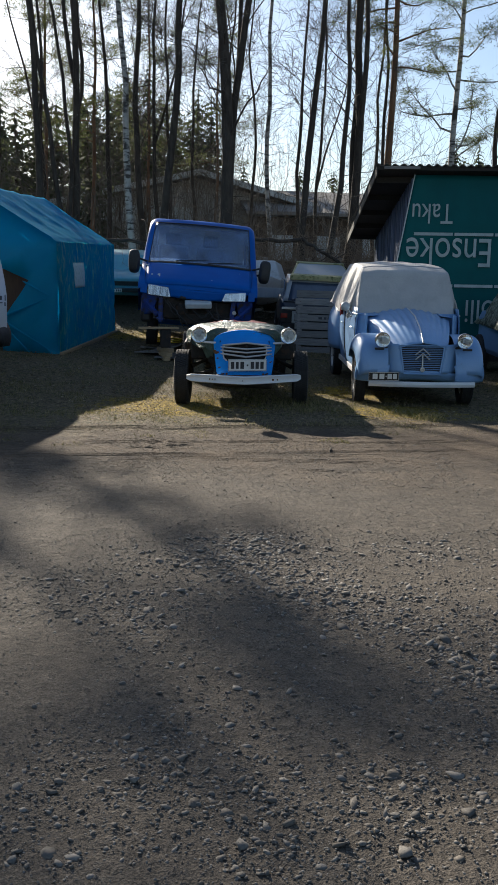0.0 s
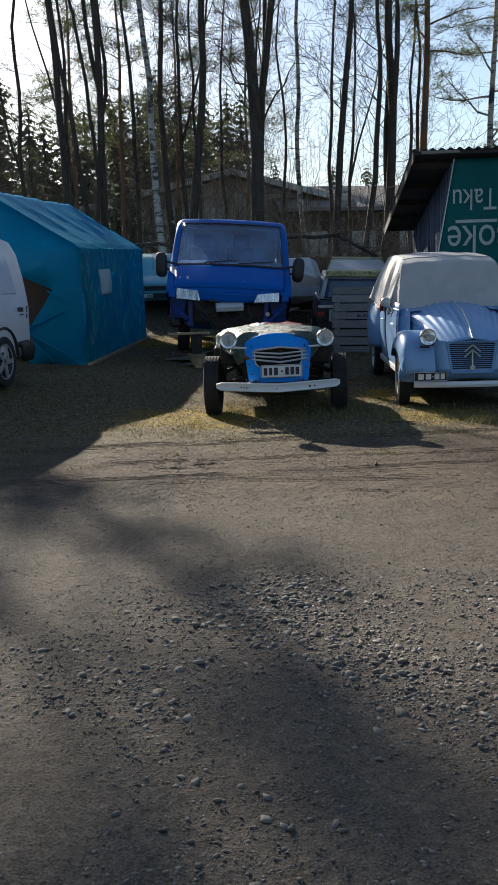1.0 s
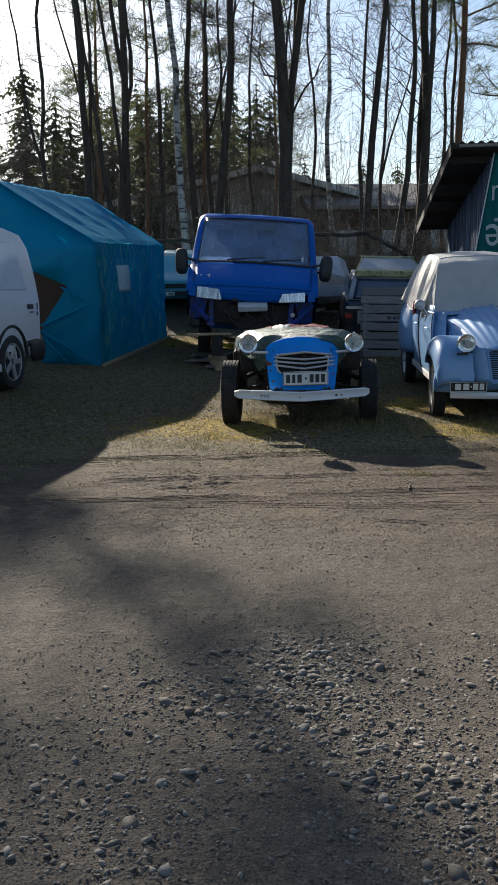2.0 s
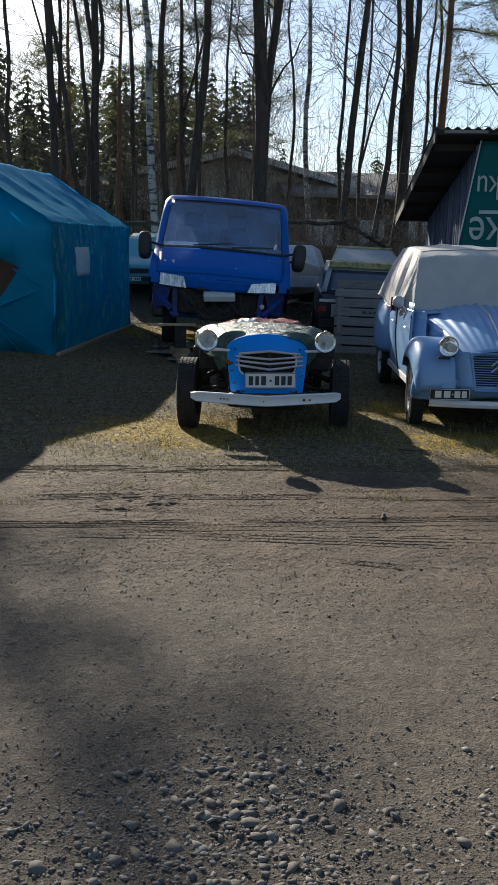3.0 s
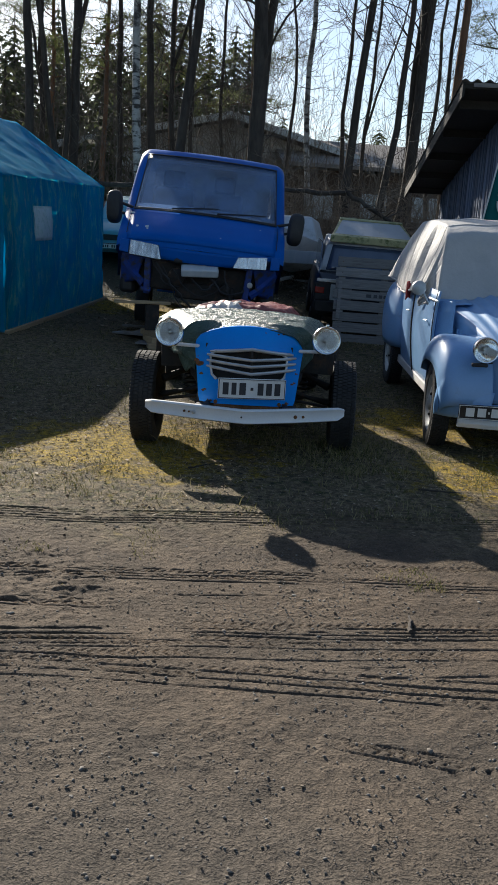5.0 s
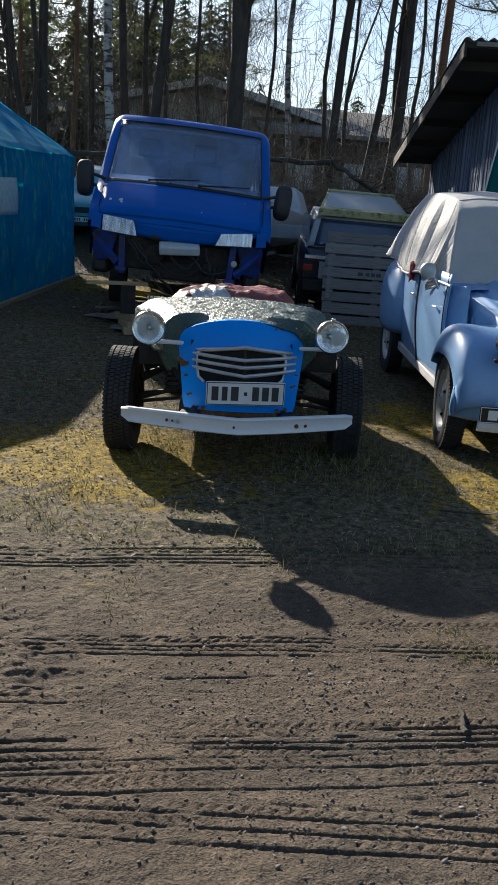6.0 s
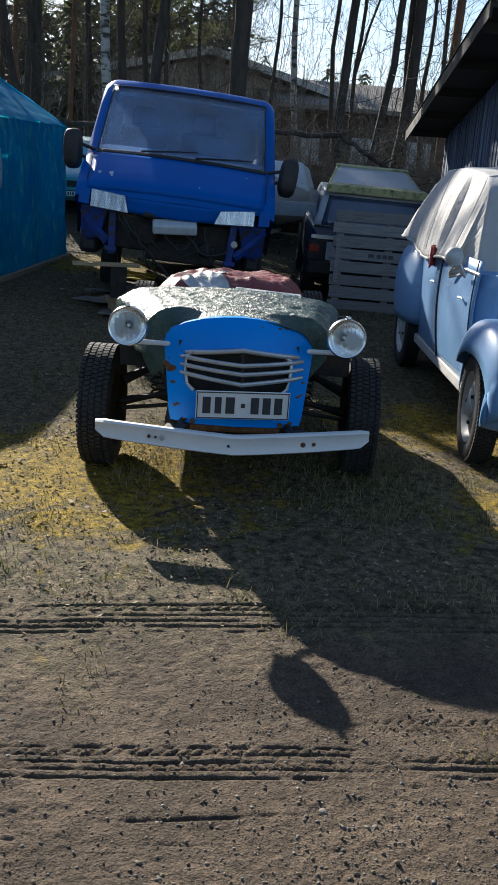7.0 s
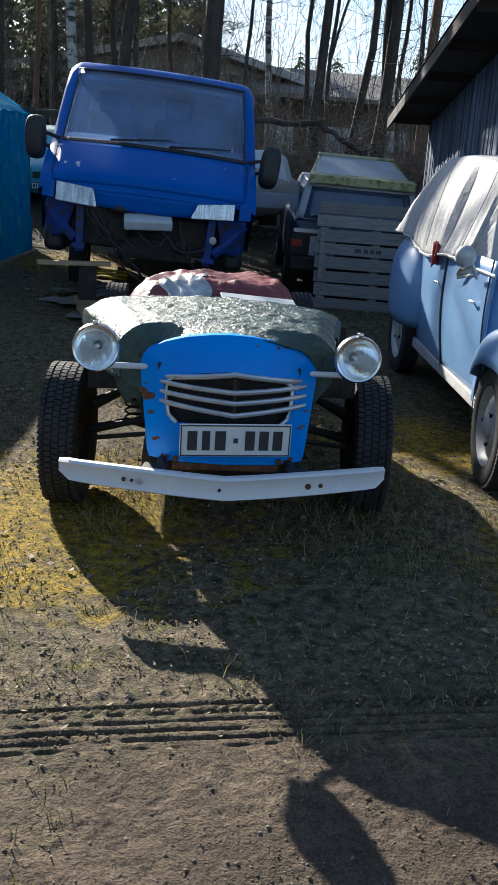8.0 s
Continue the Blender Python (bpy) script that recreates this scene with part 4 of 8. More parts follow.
        tube(bm, [(sx * 0.28, 0.08, 0.52), (sx * 0.40, 0.12, 0.53), (sx * 0.48, 0.08, 0.50), (sx * 0.60, 0.02, 0.45)], [0.022, 0.03, 0.02, 0.03], 10)
        part("upper_arm", bm, DARK, car)
    # engine lump, gearbox, frame
    bm = bmesh.new()
    box(bm, (0, -0.28, 0.62), (0.44, 0.44, 0.3))
    box(bm, (0, -0.34, 0.42), (0.30, 0.30, 0.2))
    lathe(bm, [(0.10, -0.30), (0.12, -0.2), (0.12, 0.2), (0.10, 0.30)], Matrix.Translation((0, -0.25, 0.52)) @ SIDE, 20, True)
    part("engine", bm, DARK, car, bevel=0.02)
    bm = bmesh.new()
    box(bm, (0, 1.0, 0.34), (0.62, 2.9, 0.07))
    box(bm, (0, -0.3, 0.34), (0.36, 0.5, 0.09))
    part("frame", bm, DARK, car, bevel=0.01)
    # added box that fills the sunlit gap under the nose
    bm = bmesh.new()
    box(bm, (0.0, -0.28, 0.335), (0.68, 0.46, 0.15), (4, 2, 0))
    part("sun_block_sump", bm, DARK, car, bevel=0.03)
    for sx in (-1, 1):
        bm = bmesh.new()
        tube(bm, [(sx * 0.30, 0.05, 0.34), (sx * 0.44, 0.10, 0.36), (sx * 0.52, 0.06, 0.35), (sx * 0.62, 0.0, 0.33)], [0.018, 0.014, 0.014, 0.02], 10)
        part("suspension_arm", bm, DARK, car)
        bm = bmesh.new()
        tube(bm, [(sx * 0.16, -0.1, 0.44), (sx * 0.3, -0.08, 0.43), (sx * 0.44, -0.03, 0.38), (sx * 0.6, 0, 0.34)], [0.018, 0.026, 0.014, 0.026], 10)
        part("drive_shaft", bm, DARK, car)
        bm = bmesh.new()
        tube(bm, [(sx * 0.12, -0.22, 0.40), (sx * 0.35, -0.17, 0.37), (sx * 0.58, -0.12, 0.33)], 0.011, 8)
        part("track_rod", bm, DARK, car)
    add_wheel(car, (-0.70, 0, 0.32), 0.32, 0.165, 0.3, -1, steer=-4, dish=DARK)
    add_wheel(car, (0.70, 0, 0.32), 0.32, 0.165, 0.9, 1, steer=-4, dish=DARK)
    add_wheel(car, (-0.68, 2.5, gz(0, 3.2) + 0.325), 0.325, 0.15, 0.2, -1)
    add_wheel(car, (0.66, 2.5, gz(0, 3.2) + 0.325), 0.325, 0.15, 0.5, 1)
    for sx in (-1, 1):
        bm = bmesh.new()
        tube(bm, [(sx * 0.3, 1.95, 0.4), (sx * 0.45, 2.2, 0.42), (sx * 0.6, 2.5, 0.43)], 0.03, 10)
        part("rear_arm", bm, DARK, car)
    # bare scuttle, floor and seat boxes under the sheets
    bm = bmesh.new()
    rings = []
    for y, w, z in ((-0.62, 0.30, 0.86), (-0.4, 0.34, 0.91), (0.0, 0.40, 0.93), (0.35, 0.44, 0.90), (0.40, 0.44, 0.60)):
        rings.append([(x * w, y, 0.56 + (z - 0.56) * (1 - abs(x) ** 3 * 0.55)) for x in (-1, -0.8, -0.5, 0, 0.5, 0.8, 1)] + [(w, y, 0.5), (-w, y, 0.5)])
    ring_loft(bm, rings)
    part("bonnet_frame", bm, DARK, car)
    bm = bmesh.new()
    box(bm, (0.0, 1.15, 0.56), (0.86, 1.5, 0.34))
    part("floor_tub", bm, DARK, car, bevel=0.03)
    # added boxes beside the tub, to close its shadow
    for sx in (-1, 1):
        bm = bmesh.new()
        box(bm, (sx * 0.55, 0.95, 0.62), (0.30, 0.90, 0.18))
        part("sun_block_tub", bm, DARK, car, bevel=0.02)
    return car


CAR = stripped_car()


def crumple(x, y, amp, scale, seed=0.0):
    return amp * (noise.noise(Vector((x * scale, y * scale, seed))) + 0.5 * abs(noise.noise(Vector((x * scale * 2.3, y * scale * 2.3, seed + 4)))) * 2 - 0.4)


def engine_sheet():
    """Dark green plastic over the engine, folded down at both sides."""
    root = pose(0.955, 0.82, 0.0, 0, 0, -5.0)
    bm = bmesh.new()

    def f(u, v):
        y = -0.655 + 1.055 * v + 0.05 * math.sin(5 * u)
        s = (u - 0.5) * 2
        front = max(0.0, 1 - v / 0.12)
        wide = 0.40 + 0.19 * min(1, v * 1.15) - 0.04 * front + (0.11 * min(1, v * 2) if s < 0 else 0)
        x = wide * 0.96 * math.copysign(min(abs(s) * 1.22, 1 - 0.04 * max(0, abs(s) - 0.8)), s) * (1 + 0.02 * math.sin(11 * v))
        top = 0.918 + 0.055 * min(1, v * 2.2) - 0.06 * max(0, v - 0.6) * 4
        drop = max(0.0, (abs(s) - 0.66) / 0.34) ** 1.6
        z = top - drop * (0.13 + 0.04 * math.sin(7 * v + s) + (0.06 if s < 0 else 0.0)) - (0.05 + 0.06 * front) * s * s
        z -= 0.012 * front
        y += 0.95 * x * x * front
        ridge = lambda a, b, c: (1 - 2 * abs(noise.noise(Vector((a, b, c))))) ** 3
        z += (0.006 * ridge(x * 2.2 + 2 * y, y * 6 - x * 3, 3.3) + 0.004 * ridge(x * 5 - y * 6, y * 9 + x * 4, 8.1) + 0.004 * ridge(x * 12 + 9 * y, y * 17 - 7 * x, 1.7) + 0.002 * ridge(x * 29, y * 33 + 9 * x, 5.5)) * (1 - front)
        z += crumple(x, y, 0.006, 5, 1.0) * (1 - 0.8 * front)
        return Vector((x, y, z))
    sheet(bm, f, 130, 100)
    ob = part("plastic_sheet", bm, TARP_GREEN, None, solid=0.003, angle=60)
    ob.matrix_world = root
    tagged(ob, "crumpled dark green plastic sheet draped over a car engine", "tarpaulin")


engine_sheet()


def red_heap():
    """Red tarpaulin heaped over the rear of the stripped car, with torn foil on it."""
    m = pose(1.07, 2.32, 0.0, 0, 0, -5.0)
    heap = thing("red_tarpaulin", m, "faded red tarpaulin heaped over a stripped car, torn foil patch", "tarpaulin")

    def f(u, v):
        x, y = (u - 0.5) * 1.06, (v - 0.5) * 1.1
        k = (abs(x) / 0.53) ** 4 + (abs(y) / 0.55) ** 5
        k = max(0.0, (abs(x) / 0.53) ** 6 + (max(0.0, abs(y) - 0.12) / 0.43) ** 2 - 0.15)
        z = 0.925 - 0.02 * abs(x) - 0.26 * min(1.3, k) + 0.012 * math.sin(x * 5 + 1)
        z += crumple(x, y, 0.020, 5, 8.0) + 0.010 * (1 - 2 * abs(noise.noise(Vector((x * 5 + y * 2, y * 9, 4))))) ** 3
        return Vector((x + 0.02 * math.sin(9 * y), y, z))
    bm = bmesh.new()
    sheet(bm, f, 60, 50)
    part("cloth", bm, TARP_RED, heap, solid=0.003, angle=60)
    bm = bmesh.new()
    sheet(bm, lambda u, v: f(0.22 + 0.24 * u + 0.02 * math.sin(9 * v), 0.08 + 0.30 * v + 0.03 * math.sin(7 * u)) + Vector((0, 0, 0.010 + 0.006 * math.sin(20 * u + 9 * v))), 20, 14)
    part("foil_patch", bm, FOIL, heap, "torn silvery foil patch", solid=0.002)
    bm = bmesh.new()
    box(bm, (0.24, -0.62, 0.86), (0.42, 0.16, 0.012), (14, 4, 8))
    part("white_board", bm, PALE, heap, "pale board edge under the cloth", bevel=0.003)


red_heap()

# ---------------------------------------------------------------- the blue van, raised, without its bumper
def van_half(z):
    return lerp([(0.4, 0.985), (1.15, 1.005), (1.45, 0.998), (1.7, 0.975), (2.36, 0.915), (2.5, 0.89)], z)[0]


VAN_TOP = [(0.0, 1.14), (0.02, 1.23), (0.08, 1.29), (0.20, 1.37), (0.34, 1.455), (0.48, 1.53), (0.56, 1.585), (0.80, 1.86), (1.02, 2.12), (1.16, 2.27), (1.26, 2.335), (1.40, 2.365), (1.8, 2.385), (3.2, 2.39), (4.9, 2.37)]


def van():
    v = thing("van", pose(0.70, 5.22, gz(0.8, 5.6), 0, 3.9, -4.5), "deep blue panel van without bumper, front end raised, paint chipped", "van")
    xs = [-1, -0.97, -0.93, -0.88, -0.6, -0.3, 0, 0.3, 0.6, 0.88, 0.93, 0.97, 1]

    def top_at(y, k):
        """Point of the upper shell at depth y and cross share k."""
        zt = lerp(VAN_TOP, y)[0]
        w = van_half(zt)
        soft = 0.055 if y > 0.5 else 0.03
        a = abs(k)
        z = zt - 0.025 * k * k - (soft * ((a - 0.88) / 0.12) ** 2 if a > 0.88 else 0)
        plan = 0.17 * a ** 3 * max(0.0, 1 - y / 1.6)
        return Vector((k * w, y + plan, z))

    ys = [r[0] for r in VAN_TOP]
    bm = bmesh.new()
    rows = []
    low = lambda y: 1.02 if y < 0.3 else 0.72
    for y in ys:
        zt = lerp(VAN_TOP, y)[0]
        rowpts = []
        plan = 0.17 * max(0.0, 1 - y / 1.6)
        zs = [low(y) + (zt - 0.1 - low(y)) * q for q in (0, 0.3, 0.6, 0.85, 1.0)]
        for z in zs:
            rowpts.append(Vector((-van_half(z), y + plan, z)))
        rowpts += [top_at(y, k) for k in xs]
        for z in zs[::-1]:
            rowpts.append(Vector((van_half(z), y + plan, z)))
        rows.append([bm.verts.new(p) for p in rowpts])
    n = len(rows[0])
    panes = {False: [], True: []}
    for j in range(len(rows) - 1):
        for i in range(n - 1):
            y0, y1 = ys[j], ys[j + 1]
            inner = 5 + 3 <= i < 5 + len(xs) - 4
            if inner and y0 >= 0.55 and y1 <= 1.17:
                continue
            if i in (2, 3, 18, 19) and 0.79 < y0 and y1 < 1.81:
                panes[i > 9].append((j, i))
                continue
            bm.faces.new((rows[j][i], rows[j][i + 1], rows[j + 1][i + 1], rows[j + 1][i]))
    panel = [[p.co.copy() for p in r] for r in rows]
    body = part("body", bm, VAN_BLUE, v, angle=50)
    for right, cells in panes.items():
        bm = bmesh.new()
        for j, i in cells:
            bm.faces.new([bm.verts.new(panel[a][b] * 1.0 + Vector((-0.004 if right else 0.004, 0, 0))) for a, b in ((j, i), (j, i + 1), (j + 1, i + 1), (j + 1, i))])
        bmesh.ops.remove_doubles(bm, verts=bm.verts, dist=0.0005)
        pane = part("side_window", bm, SIDEGLASS, v, "clear cab side window", solid=0.003)
        pane.visible_shadow = False
    bm = bmesh.new()
    box(bm, (0, 4.9, 1.35), (1.66, 0.02, 2.0))
    part("rear_door", bm, VAN_BLUE, v, bevel=0.01)
    # windscreen, its seal and the wiper panel
    bm = bmesh.new()

    def screen(u, w):
        y = 0.555 + (1.165 - 0.555) * w
        p = top_at(y, (u - 0.5) * 2 * 0.885)
        return p + Vector((0, -0.006, 0.004))
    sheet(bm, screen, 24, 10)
    ws = part("windscreen", bm, SCREEN, v, "dusty windscreen glass, sky's blue haze in its film", solid=0.004)
    ws.visible_shadow = False
    for u0, u1, w0, w1 in ((-0.008, 1.008, -0.05, 0.012), (-0.008, 1.008, 0.992, 1.015), (-0.005, 0.003, 0, 1), (0.997, 1.005, 0, 1)):
        bm = bmesh.new()
        sheet(bm, lambda u, w: screen(u0 + (u1 - u0) * u, w0 + (w1 - w0) * w) + Vector((0, -0.005, 0.005)), 20, 6)
        part("screen_seal", bm, BLACK, body, solid=0.006)
    # black edge along the base of the screen, wipers
    for x0, x1 in ((-0.42, 0.16), (0.14, 0.74)):
        bm = bmesh.new()
        pts = [screen(0.5 + x / 1.75, 0.015 + 0.015 * k) + Vector((0, -0.02, 0.012)) for k, x in enumerate([x0 + (x1 - x0) * q / 6 for q in range(7)])]
        tube(bm, pts, [0.012, 0.010, 0.009, 0.009, 0.008, 0.007, 0.005], 6)
        part("wiper", bm, BLACK, v)
    # bonnet panel with its seams, standing 3 mm over the shell
    bm = bmesh.new()

    def bonnet(u, w):
        wide = 0.885 + 0.02 * w
        y = 0.012 + 0.50 * w
        return top_at(y, (u - 0.5) * 2 * wide) + Vector((0, -0.006, 0.006))
    sheet(bm, bonnet, 28, 16)
    bon = part("bonnet", bm, VAN_BLUE, v, solid=0.005, angle=60)
    for sx in (-1, 1):
        bm = bmesh.new()
        tube(bm, [bonnet(0.5 + sx * 0.505, w / 10) + Vector((0, 0, -0.003)) for w in range(1, 11)], 0.004, 6)
        part("bonnet_seam", bm, BLACK, bon)
    rr = random.Random(5)
    for cx, cz, s in ((-0.80, 0.85, 0.028), (-0.715, 0.33, 0.022), (-0.61, 0.33, 0.030), (-0.60, 0.26, 0.018), (0.20, 0.20, 0.008), (0.62, 0.75, 0.007)):
        bm = bmesh.new()
        pts = []
        for j in range(9):
            a = 2 * math.pi * j / 9
            pts.append((0.5 + (cx + s * rr.uniform(0.5, 1.1) * math.cos(a)) / 1.62, cz + s * 1.9 * rr.uniform(0.5, 1.1) * math.sin(a)))
        ring_loft(bm, [[bonnet(u, w) + Vector((0, -d, d)) for u, w in pts] for d in (-0.001, 0.0022)])
        part("paint_chip", bm, PALE, bon, "bare pale chip in the paint", smooth=False)
    # headlamps: swept trapeze blocks with ribbed reflector and clear lens
    for sx in (-1, 1):
        bm = bmesh.new()
        out = [(0.40, 0.99), (0.455, 1.125), (0.80, 1.165), (0.80, 1.015)] if sx > 0 else [(0.445, 0.985), (0.49, 1.15), (0.83, 1.175), (0.83, 1.005)]

        def lamp_pt(x, z, d):
            return Vector((sx * x, -0.062 + 0.17 * (x / 0.98) ** 3 - d + 0.20 * max(0, z - 1.02), z))
        ring_loft(bm, [[lamp_pt(x, z, 0.0) for x, z in out], [lamp_pt(x, z, -0.10) for x, z in out]])
        lamp = part("headlamp", bm, REFLECTOR, v, bevel=0.006)
        bm = bmesh.new()
        ring_loft(bm, [[lamp_pt(x, z, 0.016) for x, z in out], [lamp_pt(x, z, 0.008) for x, z in out]])
        lens = part("lens", bm, LENS, lamp, bevel=0.004)
        lens.visible_shadow = False
        bm = bmesh.new()
        zo = [(0.845, 1.02), (0.845, 1.17), (0.955, 1.175), (0.96, 1.03)]
        ring_loft(bm, [[lamp_pt(x, z, 0.010) for x, z in zo], [lamp_pt(x, z, -0.06) for x, z in zo]])
        part("side_lamp_recess", bm, VAN_BLUE, v, bevel=0.004)
        # mirrors on two arms
        bm = bmesh.new()
        m = pose(sx * 1.125, 0.58, 1.54, 0, sx * 3, sx * 10)
        rings = []
        for y, k in ((-0.075, 0.55), (-0.06, 0.82), (-0.02, 0.97), (0.03, 1.0), (0.055, 0.98)):
            rings.append([m @ Vector((0.095 * k * math.copysign(abs(math.cos(a)) ** 0.6, math.cos(a)), y, 0.20 * k * math.copysign(abs(math.sin(a)) ** 0.6, math.sin(a)))) for a in [2 * math.pi * q / 20 for q in range(20)]])
        ring_loft(bm, rings)
        mir = part("mirror", bm, BLACK, v, "black plastic door mirror")
        for dz in (-0.05, 0.06):
            bm = bmesh.new()
            tube(bm, [(sx * 0.90, 0.66, 1.50 + dz), (sx * 1.06, 0.60, 1.54 + dz)], 0.018, 8)
            part("mirror_arm", bm, BLACK, mir)
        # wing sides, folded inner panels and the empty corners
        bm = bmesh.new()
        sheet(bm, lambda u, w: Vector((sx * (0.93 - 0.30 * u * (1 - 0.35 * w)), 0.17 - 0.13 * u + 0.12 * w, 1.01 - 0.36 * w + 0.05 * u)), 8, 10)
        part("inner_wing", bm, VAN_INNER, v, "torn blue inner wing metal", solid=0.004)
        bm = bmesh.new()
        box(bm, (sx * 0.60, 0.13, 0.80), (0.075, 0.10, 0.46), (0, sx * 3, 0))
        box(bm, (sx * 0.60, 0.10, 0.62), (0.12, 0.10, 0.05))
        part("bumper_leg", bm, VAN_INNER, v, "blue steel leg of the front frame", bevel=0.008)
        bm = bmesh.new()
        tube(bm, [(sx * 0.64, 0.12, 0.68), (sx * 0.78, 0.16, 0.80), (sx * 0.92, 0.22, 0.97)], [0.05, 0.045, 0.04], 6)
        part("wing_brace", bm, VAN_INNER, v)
        bm = bmesh.new()
        box(bm, (sx * 0.84, 0.52, 0.76), (0.20, 0.55, 0.44))
        part("wheel_arch_liner", bm, BLACK, v, bevel=0.05)
        add_wheel(v, (sx * 0.82, 2.45, 0.30), 0.31, 0.19, 0.4, sx, tread=False)
    # cross rails and the engine bay clutter
    bm = bmesh.new()
    sheet(bm, lambda u, w: Vector(((u - 0.5) * 1.5, 0.02 + 0.25 * (u - 0.5) ** 2 + 0.02 * w, 1.165 - 0.15 * w - 0.03 * math.sin(math.pi * u))), 20, 4)
    part("slam_panel", bm, VAN_BLUE, v, solid=0.02)
    bm = bmesh.new()
    box(bm, (0, 0.40, 0.80), (1.40, 0.40, 0.34))
    box(bm, (0.1, 0.22, 0.66), (0.7, 0.2, 0.2))
    lathe(bm, [(0.09, -0.1), (0.11, -0.06), (0.11, 0.08), (0.05, 0.1)], Matrix.Translation((-0.25, 0.16, 0.80)) @ FRONT, 18, True)
    lathe(bm, [(0.06, -0.1), (0.075, -0.06), (0.075, 0.05), (0.03, 0.07)], Matrix.Translation((0.34, 0.14, 0.72)) @ FRONT, 18, True)
    part("engine", bm, DARK, v, bevel=0.02)
    bm = bmesh.new()
    box(bm, (0.02, 0.03, 0.915), (0.44, 0.20, 0.10), (22, -5, 4))
    part("air_box", bm, PALE, v, "grey white plastic box behind the rail", bevel=0.02)
    bm = bmesh.new()
    tube(bm, [(-0.36, 0.10, 1.0), (-0.26, 0.05, 0.995), (-0.14, 0.07, 1.0), (-0.05, 0.12, 1.02)], [0.03, 0.042, 0.04, 0.03], 10)
    part("hose", bm, BLACK, v)
    bm = bmesh.new()
    lathe(bm, [(0.034, 0.0), (0.034, 0.05), (0.022, 0.055), (0.0005, 0.05)], Matrix.Translation((0.63, 0.10, 0.815)) @ FRONT, 20)
    part("horn", bm, STEEL, v, "round grey horn")
    rr = random.Random(9)
    for k, (x0, z0, x1, z1, sag) in enumerate(((-0.5, 0.95, 0.02, 0.42, 0.02), (-0.42, 0.92, 0.04, 0.34, 0.10), (-0.3, 0.9, 0.35, 0.78, 0.22), (0.1, 0.92, 0.58, 0.75, 0.15), (-0.55, 0.98, -0.2, 0.7, 0.1), (0.3, 0.95, 0.5, 0.5, 0.05), (-0.1, 0.9, 0.25, 0.85, 0.18))):
        bm = bmesh.new()
        pts = []
        for q in range(11):
            f = q / 10
            pts.append((x0 + (x1 - x0) * f + 0.02 * rr.uniform(-1, 1), 0.02 - 0.05 * math.sin(math.pi * f), z0 + (z1 - z0) * f - sag * math.sin(math.pi * f)))
        tube(bm, pts, 0.008 + 0.006 * (k % 3 == 0), 6)
        part("cable", bm, BLACK, v)
    # cab: seats, bulkhead, dashboard
    bm = bmesh.new()
    box(bm, (0, 2.1, 1.4), (1.6, 0.03, 1.7))
    part("bulkhead", bm, CAB_GREY, v)
    bm = bmesh.new()
    box(bm, (0, 0.95, 1.42), (1.66, 0.5, 0.22))
    part("dashboard", bm, BLACK, v, bevel=0.06)
    for x, w in ((-0.5, 0.50), (0.18, 0.46)):
        bm = bmesh.new()
        box(bm, (x, 1.68, 1.50), (w * 1.1, 0.14, 0.85), (-10, 0, 0))
        box(bm, (x, 1.45, 1.1), (w, 0.5, 0.16))
        seat = part("seat", bm, BLACK, v, bevel=0.05)
        bm = bmesh.new()
        box(bm, (x, 1.76, 2.03), (w * 0.62, 0.09, 0.22), (-10, 0, 0))
        part("headrest", bm, BLACK, seat, bevel=0.03)
    bm = bmesh.new()
    bmesh.ops.create_cone(bm, segments=24, radius1=0.21, radius2=0.21, depth=0.03, matrix=pose(-0.45, 1.12, 1.55, 35, 0, 0))
    part("steering_wheel", bm, BLACK, v)
    for x, y, s in ((-0.62, 0.86, 0.34), (0.45, 0.90, 0.3), (0.72, 0.86, 0.2)):
        bm = bmesh.new()
        sheet(bm, lambda u, w: Vector((x + (u - 0.5) * s, y + (w - 0.5) * 0.2, 1.565 + 0.07 * math.sin(3 * u + x) * math.sin(3 * w) + 0.03 * noise.noise(Vector((u * 3, w * 3, x))))), 10, 8)
        part("paper", bm, PALE, v, "crumpled pale paper on the dashboard", solid=0.002)
    bm = bmesh.new()
    box(bm, (0, 2.6, 0.86), (1.3, 4.2, 0.12))
    part("floor", bm, DARK, v)
    # timber stand under the front frame
    return v


van()


def prop_timber(x, y, z, sx, sy, sz, rz, ry=0, mat_=PLANK, label="raw pine board propped under the van"):
    bm = bmesh.new()
    box(bm, (0, 0, 0), (sx, sy, sz))
    ob = part("plank", bm, mat_, None, bevel=0.004)
    ob.matrix_world = pose(x, y, z, 0, ry, rz)
    tagged(ob, label, "plank", "loose boards by the van")


